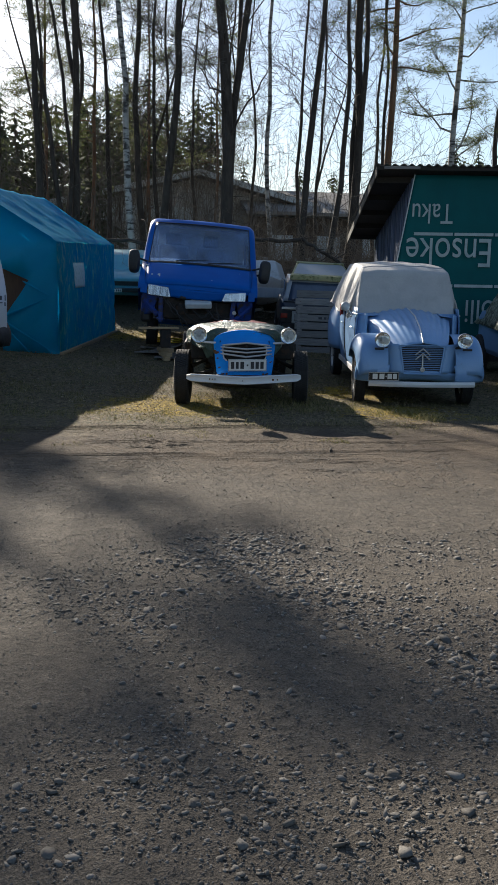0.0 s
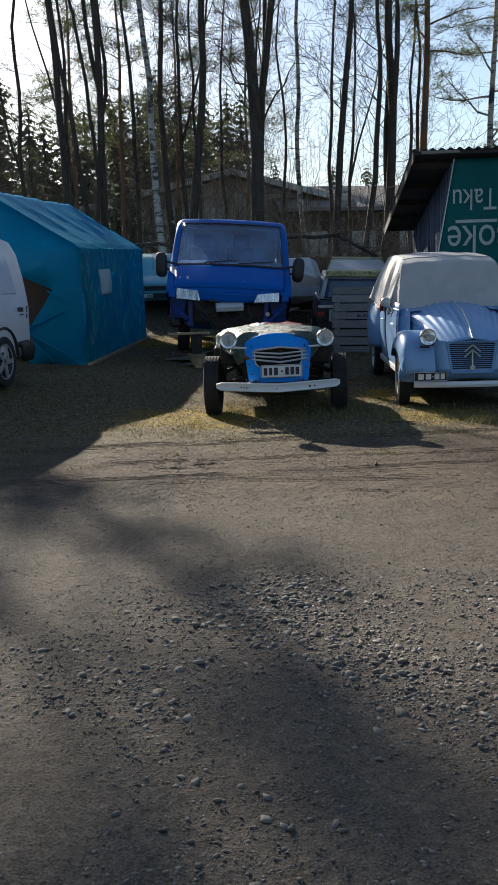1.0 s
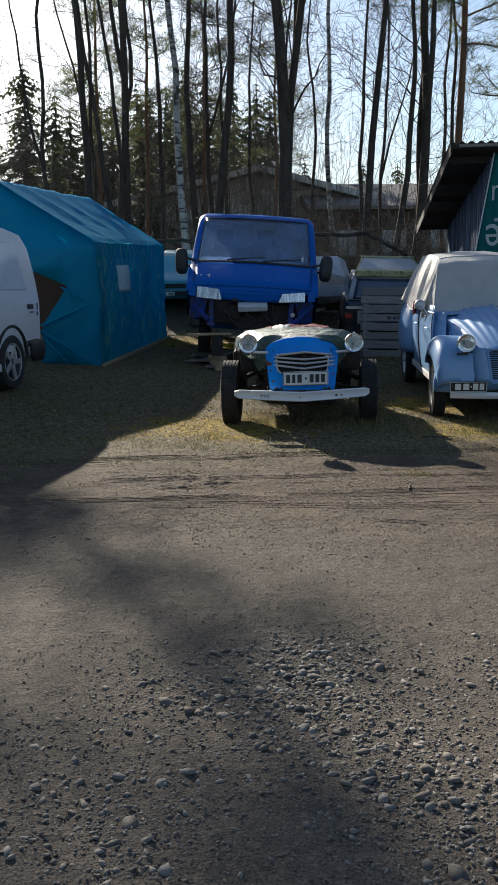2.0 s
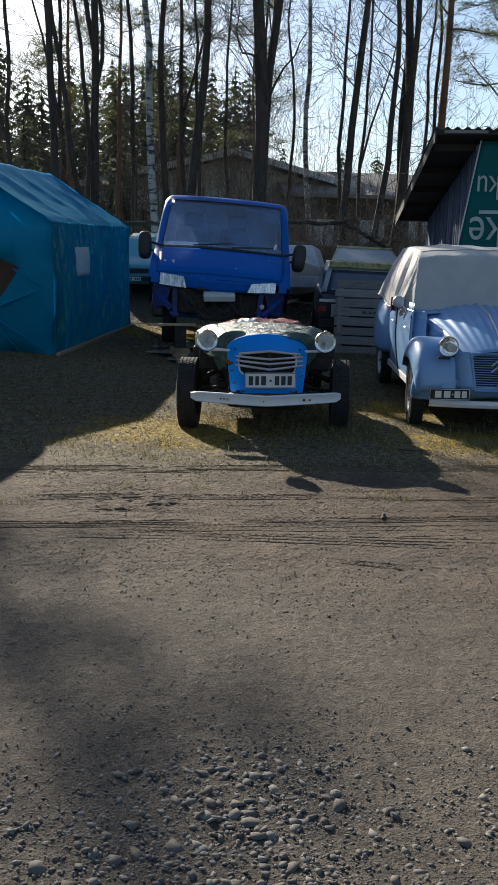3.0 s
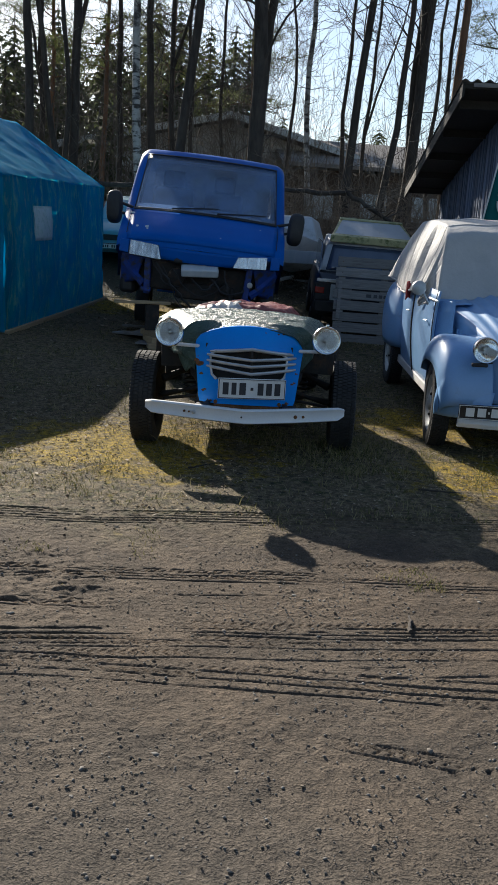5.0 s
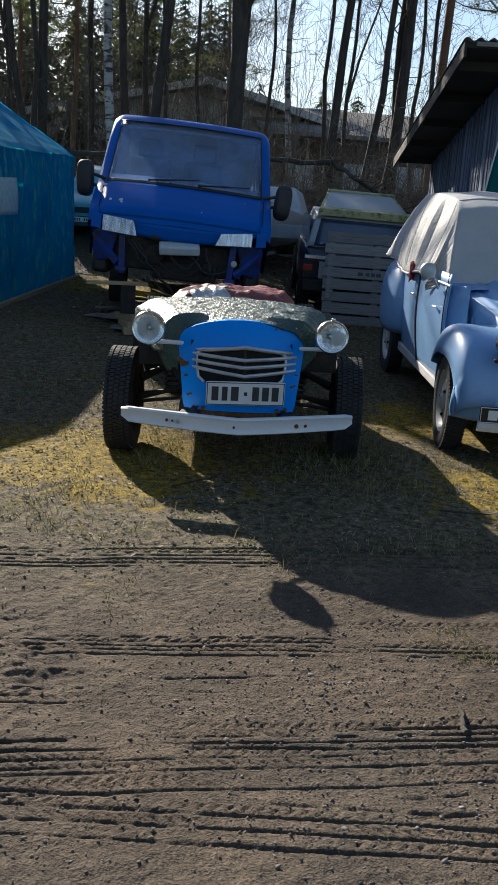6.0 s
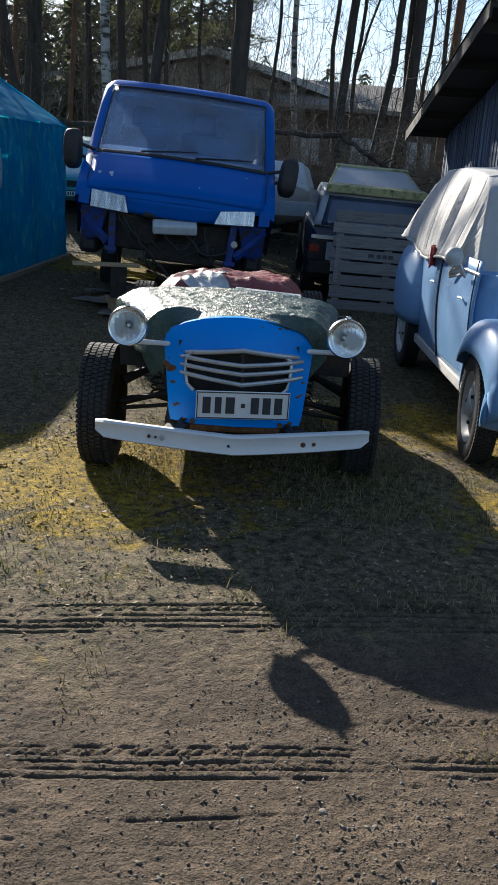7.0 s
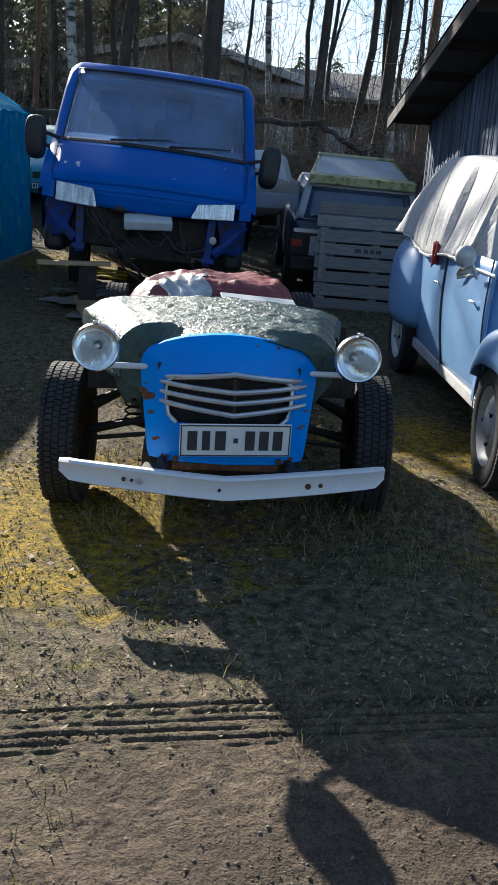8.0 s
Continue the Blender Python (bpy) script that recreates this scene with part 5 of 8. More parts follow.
def timber():
    g = lambda x, y: float(heights(np.array([x]), np.array([y]))[0])
    for k in range(3):
        prop_timber(0.24, 5.25, g(0.24, 5.25) + 0.035 + 0.07 * k, 0.10, 0.5, 0.07, 5 + 8 * k)
        prop_timber(1.40, 5.15, g(1.4, 5.15) + 0.035 + 0.07 * k, 0.10, 0.5, 0.07, -6 + 7 * k)
    for x in (0.24, 1.40):
        z = g(x, 5.2)
        prop_timber(x, 5.25, (z + 0.21 + 0.70) / 2, 0.16, 0.16, 0.70 - z - 0.21, 4, 0, DARK, "dark timber post holding up the van")
    prop_timber(0.12, 5.2, 0.72, 0.66, 0.14, 0.035, 8, 0)
    prop_timber(0.16, 5.95, g(0.16, 5.95) + 0.05, 0.52, 0.20, 0.03, 24, 4, WOOD, "weathered grey board on bare soil")
    prop_timber(0.30, 5.35, g(0.30, 5.35) + 0.03, 0.46, 0.30, 0.02, -9, 2, WOOD, "weathered grey board lying on soil")
    prop_timber(0.26, 6.1, g(0.26, 6.1) + 0.10, 0.55, 0.20, 0.03, 30, -12, WOOD, "weathered grey board leaning on others")
    prop_timber(0.50, 5.6, g(0.5, 5.6) + 0.05, 0.4, 0.16, 0.08, -25, 0, WOOD, "weathered grey board on bare soil")
    prop_timber(0.05, 6.75, g(0.05, 6.75) + 0.04, 0.55, 0.12, 0.03, 52, 5, WOOD, "weathered grey board on bare soil")
    prop_timber(0.44, 7.10, g(0.44, 7.1) + 0.05, 0.42, 0.26, 0.025, 12, -6, WOOD, "weathered grey board on bare soil")
    prop_timber(-0.05, 6.20, g(-0.05, 6.2) + 0.02, 0.36, 0.28, 0.02, -30, 0, WOOD, "weathered grey board on bare soil")
    bm = bmesh.new()
    for k in range(3):
        sheet(bm, lambda u, w: Vector(((u - 0.5) * 0.62, (w - 0.5) * 0.09 + k * 0.085 - 0.08 + 0.04 * (u - 0.5) * (k - 1), 0.03 + 0.03 * k + 0.02 * noise.noise(Vector((u * 4, w * 2, k))))), 14, 4)
    ob = part("yellow_slats", bm, YELLOW, None, solid=0.02)
    ob.matrix_world = pose(0.36, 7.95, g(0.4, 7.95), 0, 3, -10)
    tagged(ob, "bright yellow plastic slats lying on the ground", "plastic")


timber()


def stick(x, y, rz, length, r, seed):
    rr = random.Random(seed)
    bm = bmesh.new()
    tube(bm, [(length * (q / 6 - 0.5), 0.006 * rr.uniform(-1, 1), r + 0.004 * rr.random()) for q in range(7)], [r * (1 - 0.5 * q / 6) for q in range(7)], 6)
    ob = part("stick", bm, BARK, None)
    ob.matrix_world = pose(x, y, float(heights(np.array([x]), np.array([y]))[0]), 0, 0, rz)
    tagged(ob, "short dark broken stick lying on dirt", "stick", "sticks on the dirt")


stick(1.32, -2.36, 74, 0.16, 0.009, 1)
stick(0.62, 0.02, 40, 0.22, 0.006, 2)
stick(2.05, -0.42, -15, 0.26, 0.007, 3)

# ---------------------------------------------------------------- the grey-blue veteran car under a cloth cover
def egg(bm, c, rx, ry, rz, cut=None, nu=28, nv=16, power=2.4):
    """A superellipsoid bulge; cut keeps some of its faces."""
    def f(u, v):
        a, b = 2 * math.pi * u, math.pi * (v - 0.5)
        e = 2 / power
        sg = lambda q: math.copysign(abs(q) ** e, q)
        return Vector((c[0] + rx * sg(math.cos(b)) * sg(math.cos(a)), c[1] + ry * sg(math.cos(b)) * sg(math.sin(a)), c[2] + rz * sg(math.sin(b))))
    sheet(bm, f, nu, nv, cut)
    bmesh.ops.remove_doubles(bm, verts=bm.verts, dist=0.0005)


def veteran_car():
    c = thing("veteran_car", pose(3.13, 1.02, 0.0, 2.2, 0, -7.0), "grey blue veteran car with ribbed bonnet and round headlamps", "car")
    # bonnet with ribs that run together towards the nose
    bm = bmesh.new()
    nu, nv = 144, 30

    def bonnet(u, v):
        s = (u - 0.5) * 2
        y = -0.56 + 1.20 * v
        half = 0.29 + 0.27 * v ** 0.8
        ridge = 0.792 + 0.335 * (1 - (1 - v) ** 1.9)
        arch = (0.07 + 0.06 * v) * abs(s) ** 2.2
        rib = 0.0075 * math.cos(s * math.pi * 11) * min(1, v * 2.5) * min(1, (1 - abs(s)) * 8) * (0.5 + 0.5 * v)
        crown = 0.012 * math.exp(-(s * half / 0.018) ** 2)
        return Vector((s * half, y - 0.03 * (1 - s * s) * (1 - v), ridge - arch + rib + crown))
    sheet(bm, bonnet, nu, nv)
    part("bonnet", bm, DUCK_BLUE, c, "ribbed steel bonnet", solid=0.006, angle=80)
    # nose sides under the bonnet
    for sx in (-1, 1):
        bm = bmesh.new()
        sheet(bm, lambda u, v: Vector((sx * (0.295 + 0.265 * u ** 0.8 - 0.02 * v), -0.54 + 1.16 * u, (0.792 + 0.335 * (1 - (1 - u) ** 1.9) - 0.068 - 0.06 * u) * (1 - v) + 0.36 * v)), 16, 8)
        part("nose_side", bm, DUCK_BLUE, c, solid=0.004)
        for k in range(5):
            bm = bmesh.new()
            box(bm, (sx * (0.465 + 0.018 * k), 0.18 + 0.07 * k, 0.80), (0.012, 0.035, 0.13), (0, 0, 0))
            part("louvre", bm, DUCK_BLUE, c, bevel=0.004)
    bm = bmesh.new()
    tube(bm, [(0, -0.585, 0.80), (0, -0.35, 0.955), (0, 0.0, 1.075), (0, 0.5, 1.14)], 0.009, 8)
    part("bonnet_trim", bm, ALU, c)
    # grille: frame, horizontal bars, chevron badge as plain strokes
    gy = lambda x, z: -0.615 + 0.30 * x * x + 0.10 * (z - 0.42)
    bm = bmesh.new()
    gout = [(-0.265, 0.765), (0.265, 0.765), (0.215, 0.43), (-0.215, 0.43)]
    ring_loft(bm, [[(x, gy(x, z) + 0.03, z) for x, z in gout], [(x, gy(x, z) + 0.05, z) for x, z in gout]])
    grille = part("grille", bm, BLACK, c, "dark grille of thin horizontal bars")
    for k in range(15):
        z = 0.445 + 0.0215 * k
        w = 0.215 + 0.05 * (z - 0.43) / 0.335 - 0.004
        bm = bmesh.new()
        tube(bm, [(w * q / 6, gy(w * q / 6, z) + 0.018, z) for q in range(-6, 7)], 0.0042, 6)
        part("grille_bar", bm, DUCK_BLUE, grille)
    for a, b in zip(gout, gout[1:] + gout[:1]):
        bm = bmesh.new()
        tube(bm, [(a[0] + (b[0] - a[0]) * q / 8, gy(a[0] + (b[0] - a[0]) * q / 8, a[1] + (b[1] - a[1]) * q / 8) + 0.008, a[1] + (b[1] - a[1]) * q / 8) for q in range(9)], 0.011, 8)
        part("grille_frame", bm, DUCK_BLUE, grille)
    for z in (0.60, 0.655):
        bm = bmesh.new()
        for sx in (-1, 1):
            tube(bm, [(0, gy(0, z) - 0.004, z + 0.075), (sx * 0.085, gy(0.085, z) - 0.002, z)], 0.0085, 6)
        part("chevron", bm, ALU, grille, "plain chevron stroke of bright metal")
    bm = bmesh.new()
    tube(bm, [(0, gy(0, 0.5), 0.49), (0, gy(0, 0.7) - 0.003, 0.66)], 0.010, 6)
    lathe(bm, [(0.028, 0), (0.028, 0.012), (0.015, 0.014), (0.014, 0.002), (0.0005, 0.002)], Matrix.Translation((0, gy(0, 0.47) - 0.002, 0.485)) @ FRONT, 18)
    part("crank_guide", bm, ALU, grille)
    # apron under the grille
    bm = bmesh.new()
    sheet(bm, lambda u, v: Vector(((u - 0.5) * 1.02, -0.60 + 0.35 * (u - 0.5) ** 2 + 0.10 * v * v, 0.45 - 0.13 * v + 0.02 * math.cos(6 * (u - 0.5)))), 20, 6)
    part("apron", bm, DUCK_BLUE, c, solid=0.004)
    # nose cheeks between grille and wings
    for sx in (-1, 1):
        bm = bmesh.new()
        sheet(bm, lambda u, v: Vector((sx * (0.225 + 0.05 * v + (0.27 - 0.02 * v) * u), -0.600 + 0.10 * v * 0.335 + 0.20 * u * u + 0.02 * v, 0.44 + 0.335 * v + 0.01 * u)), 10, 10)
        part("cheek", bm, DUCK_BLUE, c, solid=0.004)
    # front wings: a bulge with its wheel opening cut away
    for sx in (-1, 1):
        bm = bmesh.new()

        def wing(u, v):
            # u along the arch from nose to tail, v across from inner edge to outer lip
            a = math.pi * (0.02 + 0.96 * u)
            y = -0.06 - 0.54 * math.cos(a) * (1.0 if u < 0.5 else 0.98)
            z = 0.36 + 0.50 * math.sin(a) ** 0.75 + (0.03 if u < 0.5 else 0.0) * math.sin(2 * a)
            x = 0.40 + 0.43 * v - (0.05 * v if u > 0.8 else 0)
            edge = max(0, (v - 0.55) / 0.45)
            drop = edge ** 2.6
            z -= drop * (0.20 if 0.12 < u else 0.12) * (0.55 + 0.45 * math.sin(a))
            y += -0.0 + 0.10 * drop * math.cos(a)
            x -= 0.05 * drop + 0.03 * (1 - math.sin(a)) * v
            z = max(z, 0.30)
            return Vector((sx * x, y, z))
        sheet(bm, wing, 40, 20)
        w = part("front_wing", bm, DUCK_BLUE, c, "rounded front wing", solid=0.005, angle=70)
        # wing face that closes the nose side towards the bumper
        bm = bmesh.new()
        sheet(bm, lambda u, v: Vector((sx * (0.40 + 0.38 * u - 0.05 * (v - 0.4) ** 2), -0.585 + 0.02 * math.sin(math.pi * v) * -1 + 0.14 * u ** 3, 0.33 + 0.20 * v)), 12, 8)
        part("wing_face", bm, DUCK_BLUE, c, solid=0.004)
        bm = bmesh.new()
        box(bm, (sx * 0.44, 0.0, 0.55), (0.02, 0.9, 0.4))
        part("wheel_well", bm, BLACK, c)
        headlamp(c, (sx * 0.485, -0.60, 0.828), 0.088, -3, depth=0.17, rim=CHROME, bowl=DUCK_BLUE)
        bm = bmesh.new()
        tube(bm, [(sx * 0.485, -0.50, 0.75), (sx * 0.40, -0.48, 0.72), (sx * 0.30, -0.46, 0.70)], 0.018, 8)
        part("lamp_bracket", bm, BLACK, c)
        bm = bmesh.new()
        box(bm, (sx * 0.52, -0.61, 0.725), (0.11, 0.03, 0.025))
        part("side_lamp", bm, BLACK, c, bevel=0.006)
        # doors, sill, rear wing
        bm = bmesh.new()

        def skin(u, v):
            y = 0.42 + 1.98 * u
            z = 0.34 + 0.80 * v
            return Vector((sx * (0.615 + 0.085 * math.sin(math.pi * (0.15 + 0.6 * v)) - 0.03 * (u - 0.5) ** 2 * 4), y, z))
        sheet(bm, skin, 24, 12)
        part("body_side", bm, DUCK_BLUE, c, solid=0.006)
        for u0 in (0.03, 0.47, 0.93):
            bm = bmesh.new()
            tube(bm, [skin(u0, q / 8) + Vector((sx * 0.001, 0.03 * (q / 8 - 0.5) * 1.5, 0)) for q in range(9)], 0.011 if u0 == 0.47 else 0.006, 6)
            part("door_gap", bm, BLACK, c)
        bm = bmesh.new()
        tube(bm, [skin(q / 8, 0.9) + Vector((sx * 0.004, 0, 0)) for q in range(9)], 0.010, 6)
        part("side_trim", bm, ALU, c)
        bm = bmesh.new()
        box(bm, (sx * 0.635, 1.38, 0.325), (0.06, 1.9, 0.075))
        part("sill", bm, COVER, c, "pale dusty door sill", bevel=0.01)
        for yh in (0.62, 1.44):
            bm = bmesh.new()
            tube(bm, [skin((yh - 0.42) / 1.98, 0.68) + Vector((sx * 0.02, 0, 0)), skin((yh - 0.42) / 1.98, 0.68) + Vector((sx * 0.035, 0.05, 0)), skin((yh - 0.42) / 1.98, 0.68) + Vector((sx * 0.012, 0.08, 0))], 0.0065, 8)
            part("door_handle", bm, ALU, c)
        bm = bmesh.new()
        egg(bm, (sx * 0.635, 2.54, 0.69), 0.165, 0.48, 0.40, lambda u, v: v > 0.30)
        part("rear_wing", bm, DUCK_BLUE, c, "rounded rear wing", solid=0.005, angle=70)
        # quarter panel in front of the door
        bm = bmesh.new()
        sheet(bm, lambda u, v: Vector((sx * (0.545 + 0.125 * u), 0.30 + 0.22 * u, 0.36 + 0.72 * v - 0.03 * u)), 4, 8)
        part("scuttle_side", bm, DUCK_BLUE, c, solid=0.004)
        bm = bmesh.new()
        sheet(bm, lambda u, v: Vector((sx * (0.40 + 0.27 * u), 0.36 + 0.20 * u + 0.34 * v, 1.06 + 0.03 * v - 0.05 * u)), 6, 4)
        part("cowl", bm, DUCK_BLUE, c, solid=0.004)
        add_wheel(c, (sx * 0.665, 0, 0.325), 0.325, 0.135, 0.4, sx, steer=-4)
        add_wheel(c, (sx * 0.665, 2.56, 0.325 + 0.02), 0.325, 0.135, 1.2, sx)
    # round mirror and a red rag on the door
    bm = bmesh.new()
    tube(bm, [(-0.70, 0.62, 1.02), (-0.76, 0.58, 1.12), (-0.79, 0.58, 1.145)], 0.010, 8)
    arm = part("mirror_arm", bm, ALU, c)
    bm = bmesh.new()
    lathe(bm, [(0.056, 0), (0.06, 0.012), (0.056, 0.03), (0.040, 0.05), (0.014, 0.06), (0.0005, 0.062)], Matrix.Translation((-0.80, 0.57, 1.15)) @ FRONT, 24, False)
    lathe(bm, [(0.056, 0), (0.0005, 0.002)], Matrix.Translation((-0.80, 0.57, 1.15)) @ FRONT, 24, False)
    part("mirror", bm, STEEL, arm, "round grey door mirror")
    # bumper
    bm = bmesh.new()
    rings = []
    for k in range(-10, 11):
        f = k / 10
        x, y, z = 0.63 * f, -0.70 + 0.07 * f * f, 0.315
        rings.append([(x, y + 0.03, z + 0.032), (x, y, z + 0.03), (x, y - 0.012, z), (x, y, z - 0.03), (x, y + 0.03, z - 0.032)])
    ring_loft(bm, rings)
    part("bumper", bm, BUMPER_WHITE, c, "pale painted bumper blade", angle=30)
    plate(c, pose(-0.475, -0.735, 0.415, 4, -0.5, -3), 0.36, 0.105, PLATE_BLACK, PLATE_WHITE, [(-0.36, -0.20), (-0.14, 0.02), (0.06, 0.09), (0.12, 0.26), (0.30, 0.42)])
    # tail, floor and what stands under the cover
    bm = bmesh.new()
    sheet(bm, lambda u, v: Vector(((u - 0.5) * 1.30, 2.40 + 0.75 * math.sin(v * 1.5), 1.14 - 0.75 * v * v)), 14, 12)
    part("tail", bm, DUCK_BLUE, c, solid=0.006)
    bm = bmesh.new()
    box(bm, (0, 1.3, 0.33), (1.1, 3.2, 0.06))
    part("floor", bm, DARK, c)
    bm = bmesh.new()
    box(bm, (0, -0.1, 0.5), (0.5, 0.8, 0.3))
    part("engine", bm, DARK, c, bevel=0.03)
    bm = bmesh.new()
    box(bm, (0, 0.60, 0.74), (1.30, 0.03, 0.66))
    part("firewall", bm, DUCK_BLUE, c, bevel=0.004)
    bm = bmesh.new()
    box(bm, (0, 1.5, 1.2), (1.06, 1.5, 0.3))
    part("seats", bm, BLACK, c, bevel=0.05)
    return c


veteran_car()


def car_cover():
    """Cloth cover over roof and windows, gathered at the sides, its lower front edge above the bonnet."""
    bm = bmesh.new()
    prof = [(0.0, 0.60, 1.08, 0.655), (0.10, 0.655, 1.25, 0.64), (0.25, 0.77, 1.565, 0.60), (0.27, 0.80, 1.612, 0.592), (0.285, 0.86, 1.632, 0.585), (0.33, 1.00, 1.675, 0.56), (0.42, 1.22, 1.70, 0.55), (0.6, 1.75, 1.725, 0.56), (0.75, 2.2, 1.70, 0.57), (0.86, 2.6, 1.60, 0.57), (0.94, 2.9, 1.45, 0.58), (1.0, 3.1, 1.15, 0.58)]

    def f(u, v):
        y, zt, w = lerp(prof, v)
        s = (u - 0.5) * 2
        a = abs(s)
        base = 1.08 + 0.05 * math.sin(6 * v + 1) + 0.02 * math.sin(17 * v)
        if v < 0.12:
            base = 0.97 + 0.11 * v / 0.12
        zt = max(zt, base + 0.01)
        if a < 0.55:
            k = a / 0.55
            x, z = w * k * 0.97, zt - 0.03 * k * k
        else:
            k = (a - 0.55) / 0.45
            x = w * 0.97 + (0.715 - w * 0.97) * (k ** 1.3 if v < 0.5 else 1 - (1 - k) ** 1.5)
            z = zt - 0.03 + (base - zt + 0.03) * k ** 1.15
            y += 0.34 * k * max(0.0, 1 - v / 0.30)
            if s > 0:
                z -= 0.10 * k * k * max(0.0, 1 - v / 0.30)
        side = max(0, (a - 0.5) / 0.5)
        crease = lambda q: 1 - 2 * abs(noise.noise(Vector((q, 0.35 * k + 0.2 * s, 6.0))))
        fold = side * (0.016 * crease(34 * v) ** 3 + 0.012 * crease(15 * v + 4) ** 2 + 0.006 * math.sin(70 * v + 5 * k))
        x += fold
        z += 0.006 * noise.noise(Vector((s * 3, v * 6, 2))) + 0.004 * math.sin(20 * s + 9 * v) * (1 - side)
        front = max(0, 1 - v / 0.26)
        y += 0.06 * front * s * s + 0.010 * front * math.sin(5 * s + 2) + 0.006 * noise.noise(Vector((s * 4, v * 9, 5)))
        return Vector((math.copysign(x, s), y, z))
    sheet(bm, f, 84, 110)
    cover = thing("car_cover", pose(3.13, 1.02, 0.0, 2.2, 0, -7.0), "off-white cloth cover draped over a veteran car's roof", "car cover")
    part("cloth", bm, COVER, cover, solid=0.004, angle=80)
    for u in (0.002, 0.998):
        bm = bmesh.new()
        tube(bm, [f(u, q / 60) + Vector((math.copysign(0.004, u - 0.5), 0, 0)) for q in range(2, 59)], 0.009, 6)
        part("gathered_hem", bm, COVER, cover)
    bm = bmesh.new()
    tube(bm, [f(q / 40, 0.004) + Vector((0, -0.004, 0)) for q in range(41)], 0.008, 6)
    part("front_hem", bm, COVER, cover)
    for v in (0.33, 0.66):
        bm = bmesh.new()
        tube(bm, [f(q / 50, v) + Vector((0, 0, 0.002)) for q in range(1, 50)], 0.0035, 5)
        part("seam", bm, COVER, cover, "raised sewn seam across the cloth")
    # red rag caught at the rear of the door
    bm = bmesh.new()
    sheet(bm, lambda u, v: Vector((-0.725 - 0.02 * math.sin(7 * u), 1.45 + 0.16 * u, 1.12 - 0.12 * v * (0.4 + u) + 0.02 * math.sin(9 * u))), 10, 6)
    rag = part("red_rag", bm, surf("red_cloth", (0.25, 0.02, 0.02), (0.32, 0.03, 0.03), 10, (0.8, 0.9)), None, solid=0.006)
    rag.matrix_world = pose(3.13, 1.02, 0.0, 2.2, 0, -7.0)
    tagged(rag, "small red rag tied over a car door", "rag")


car_cover()

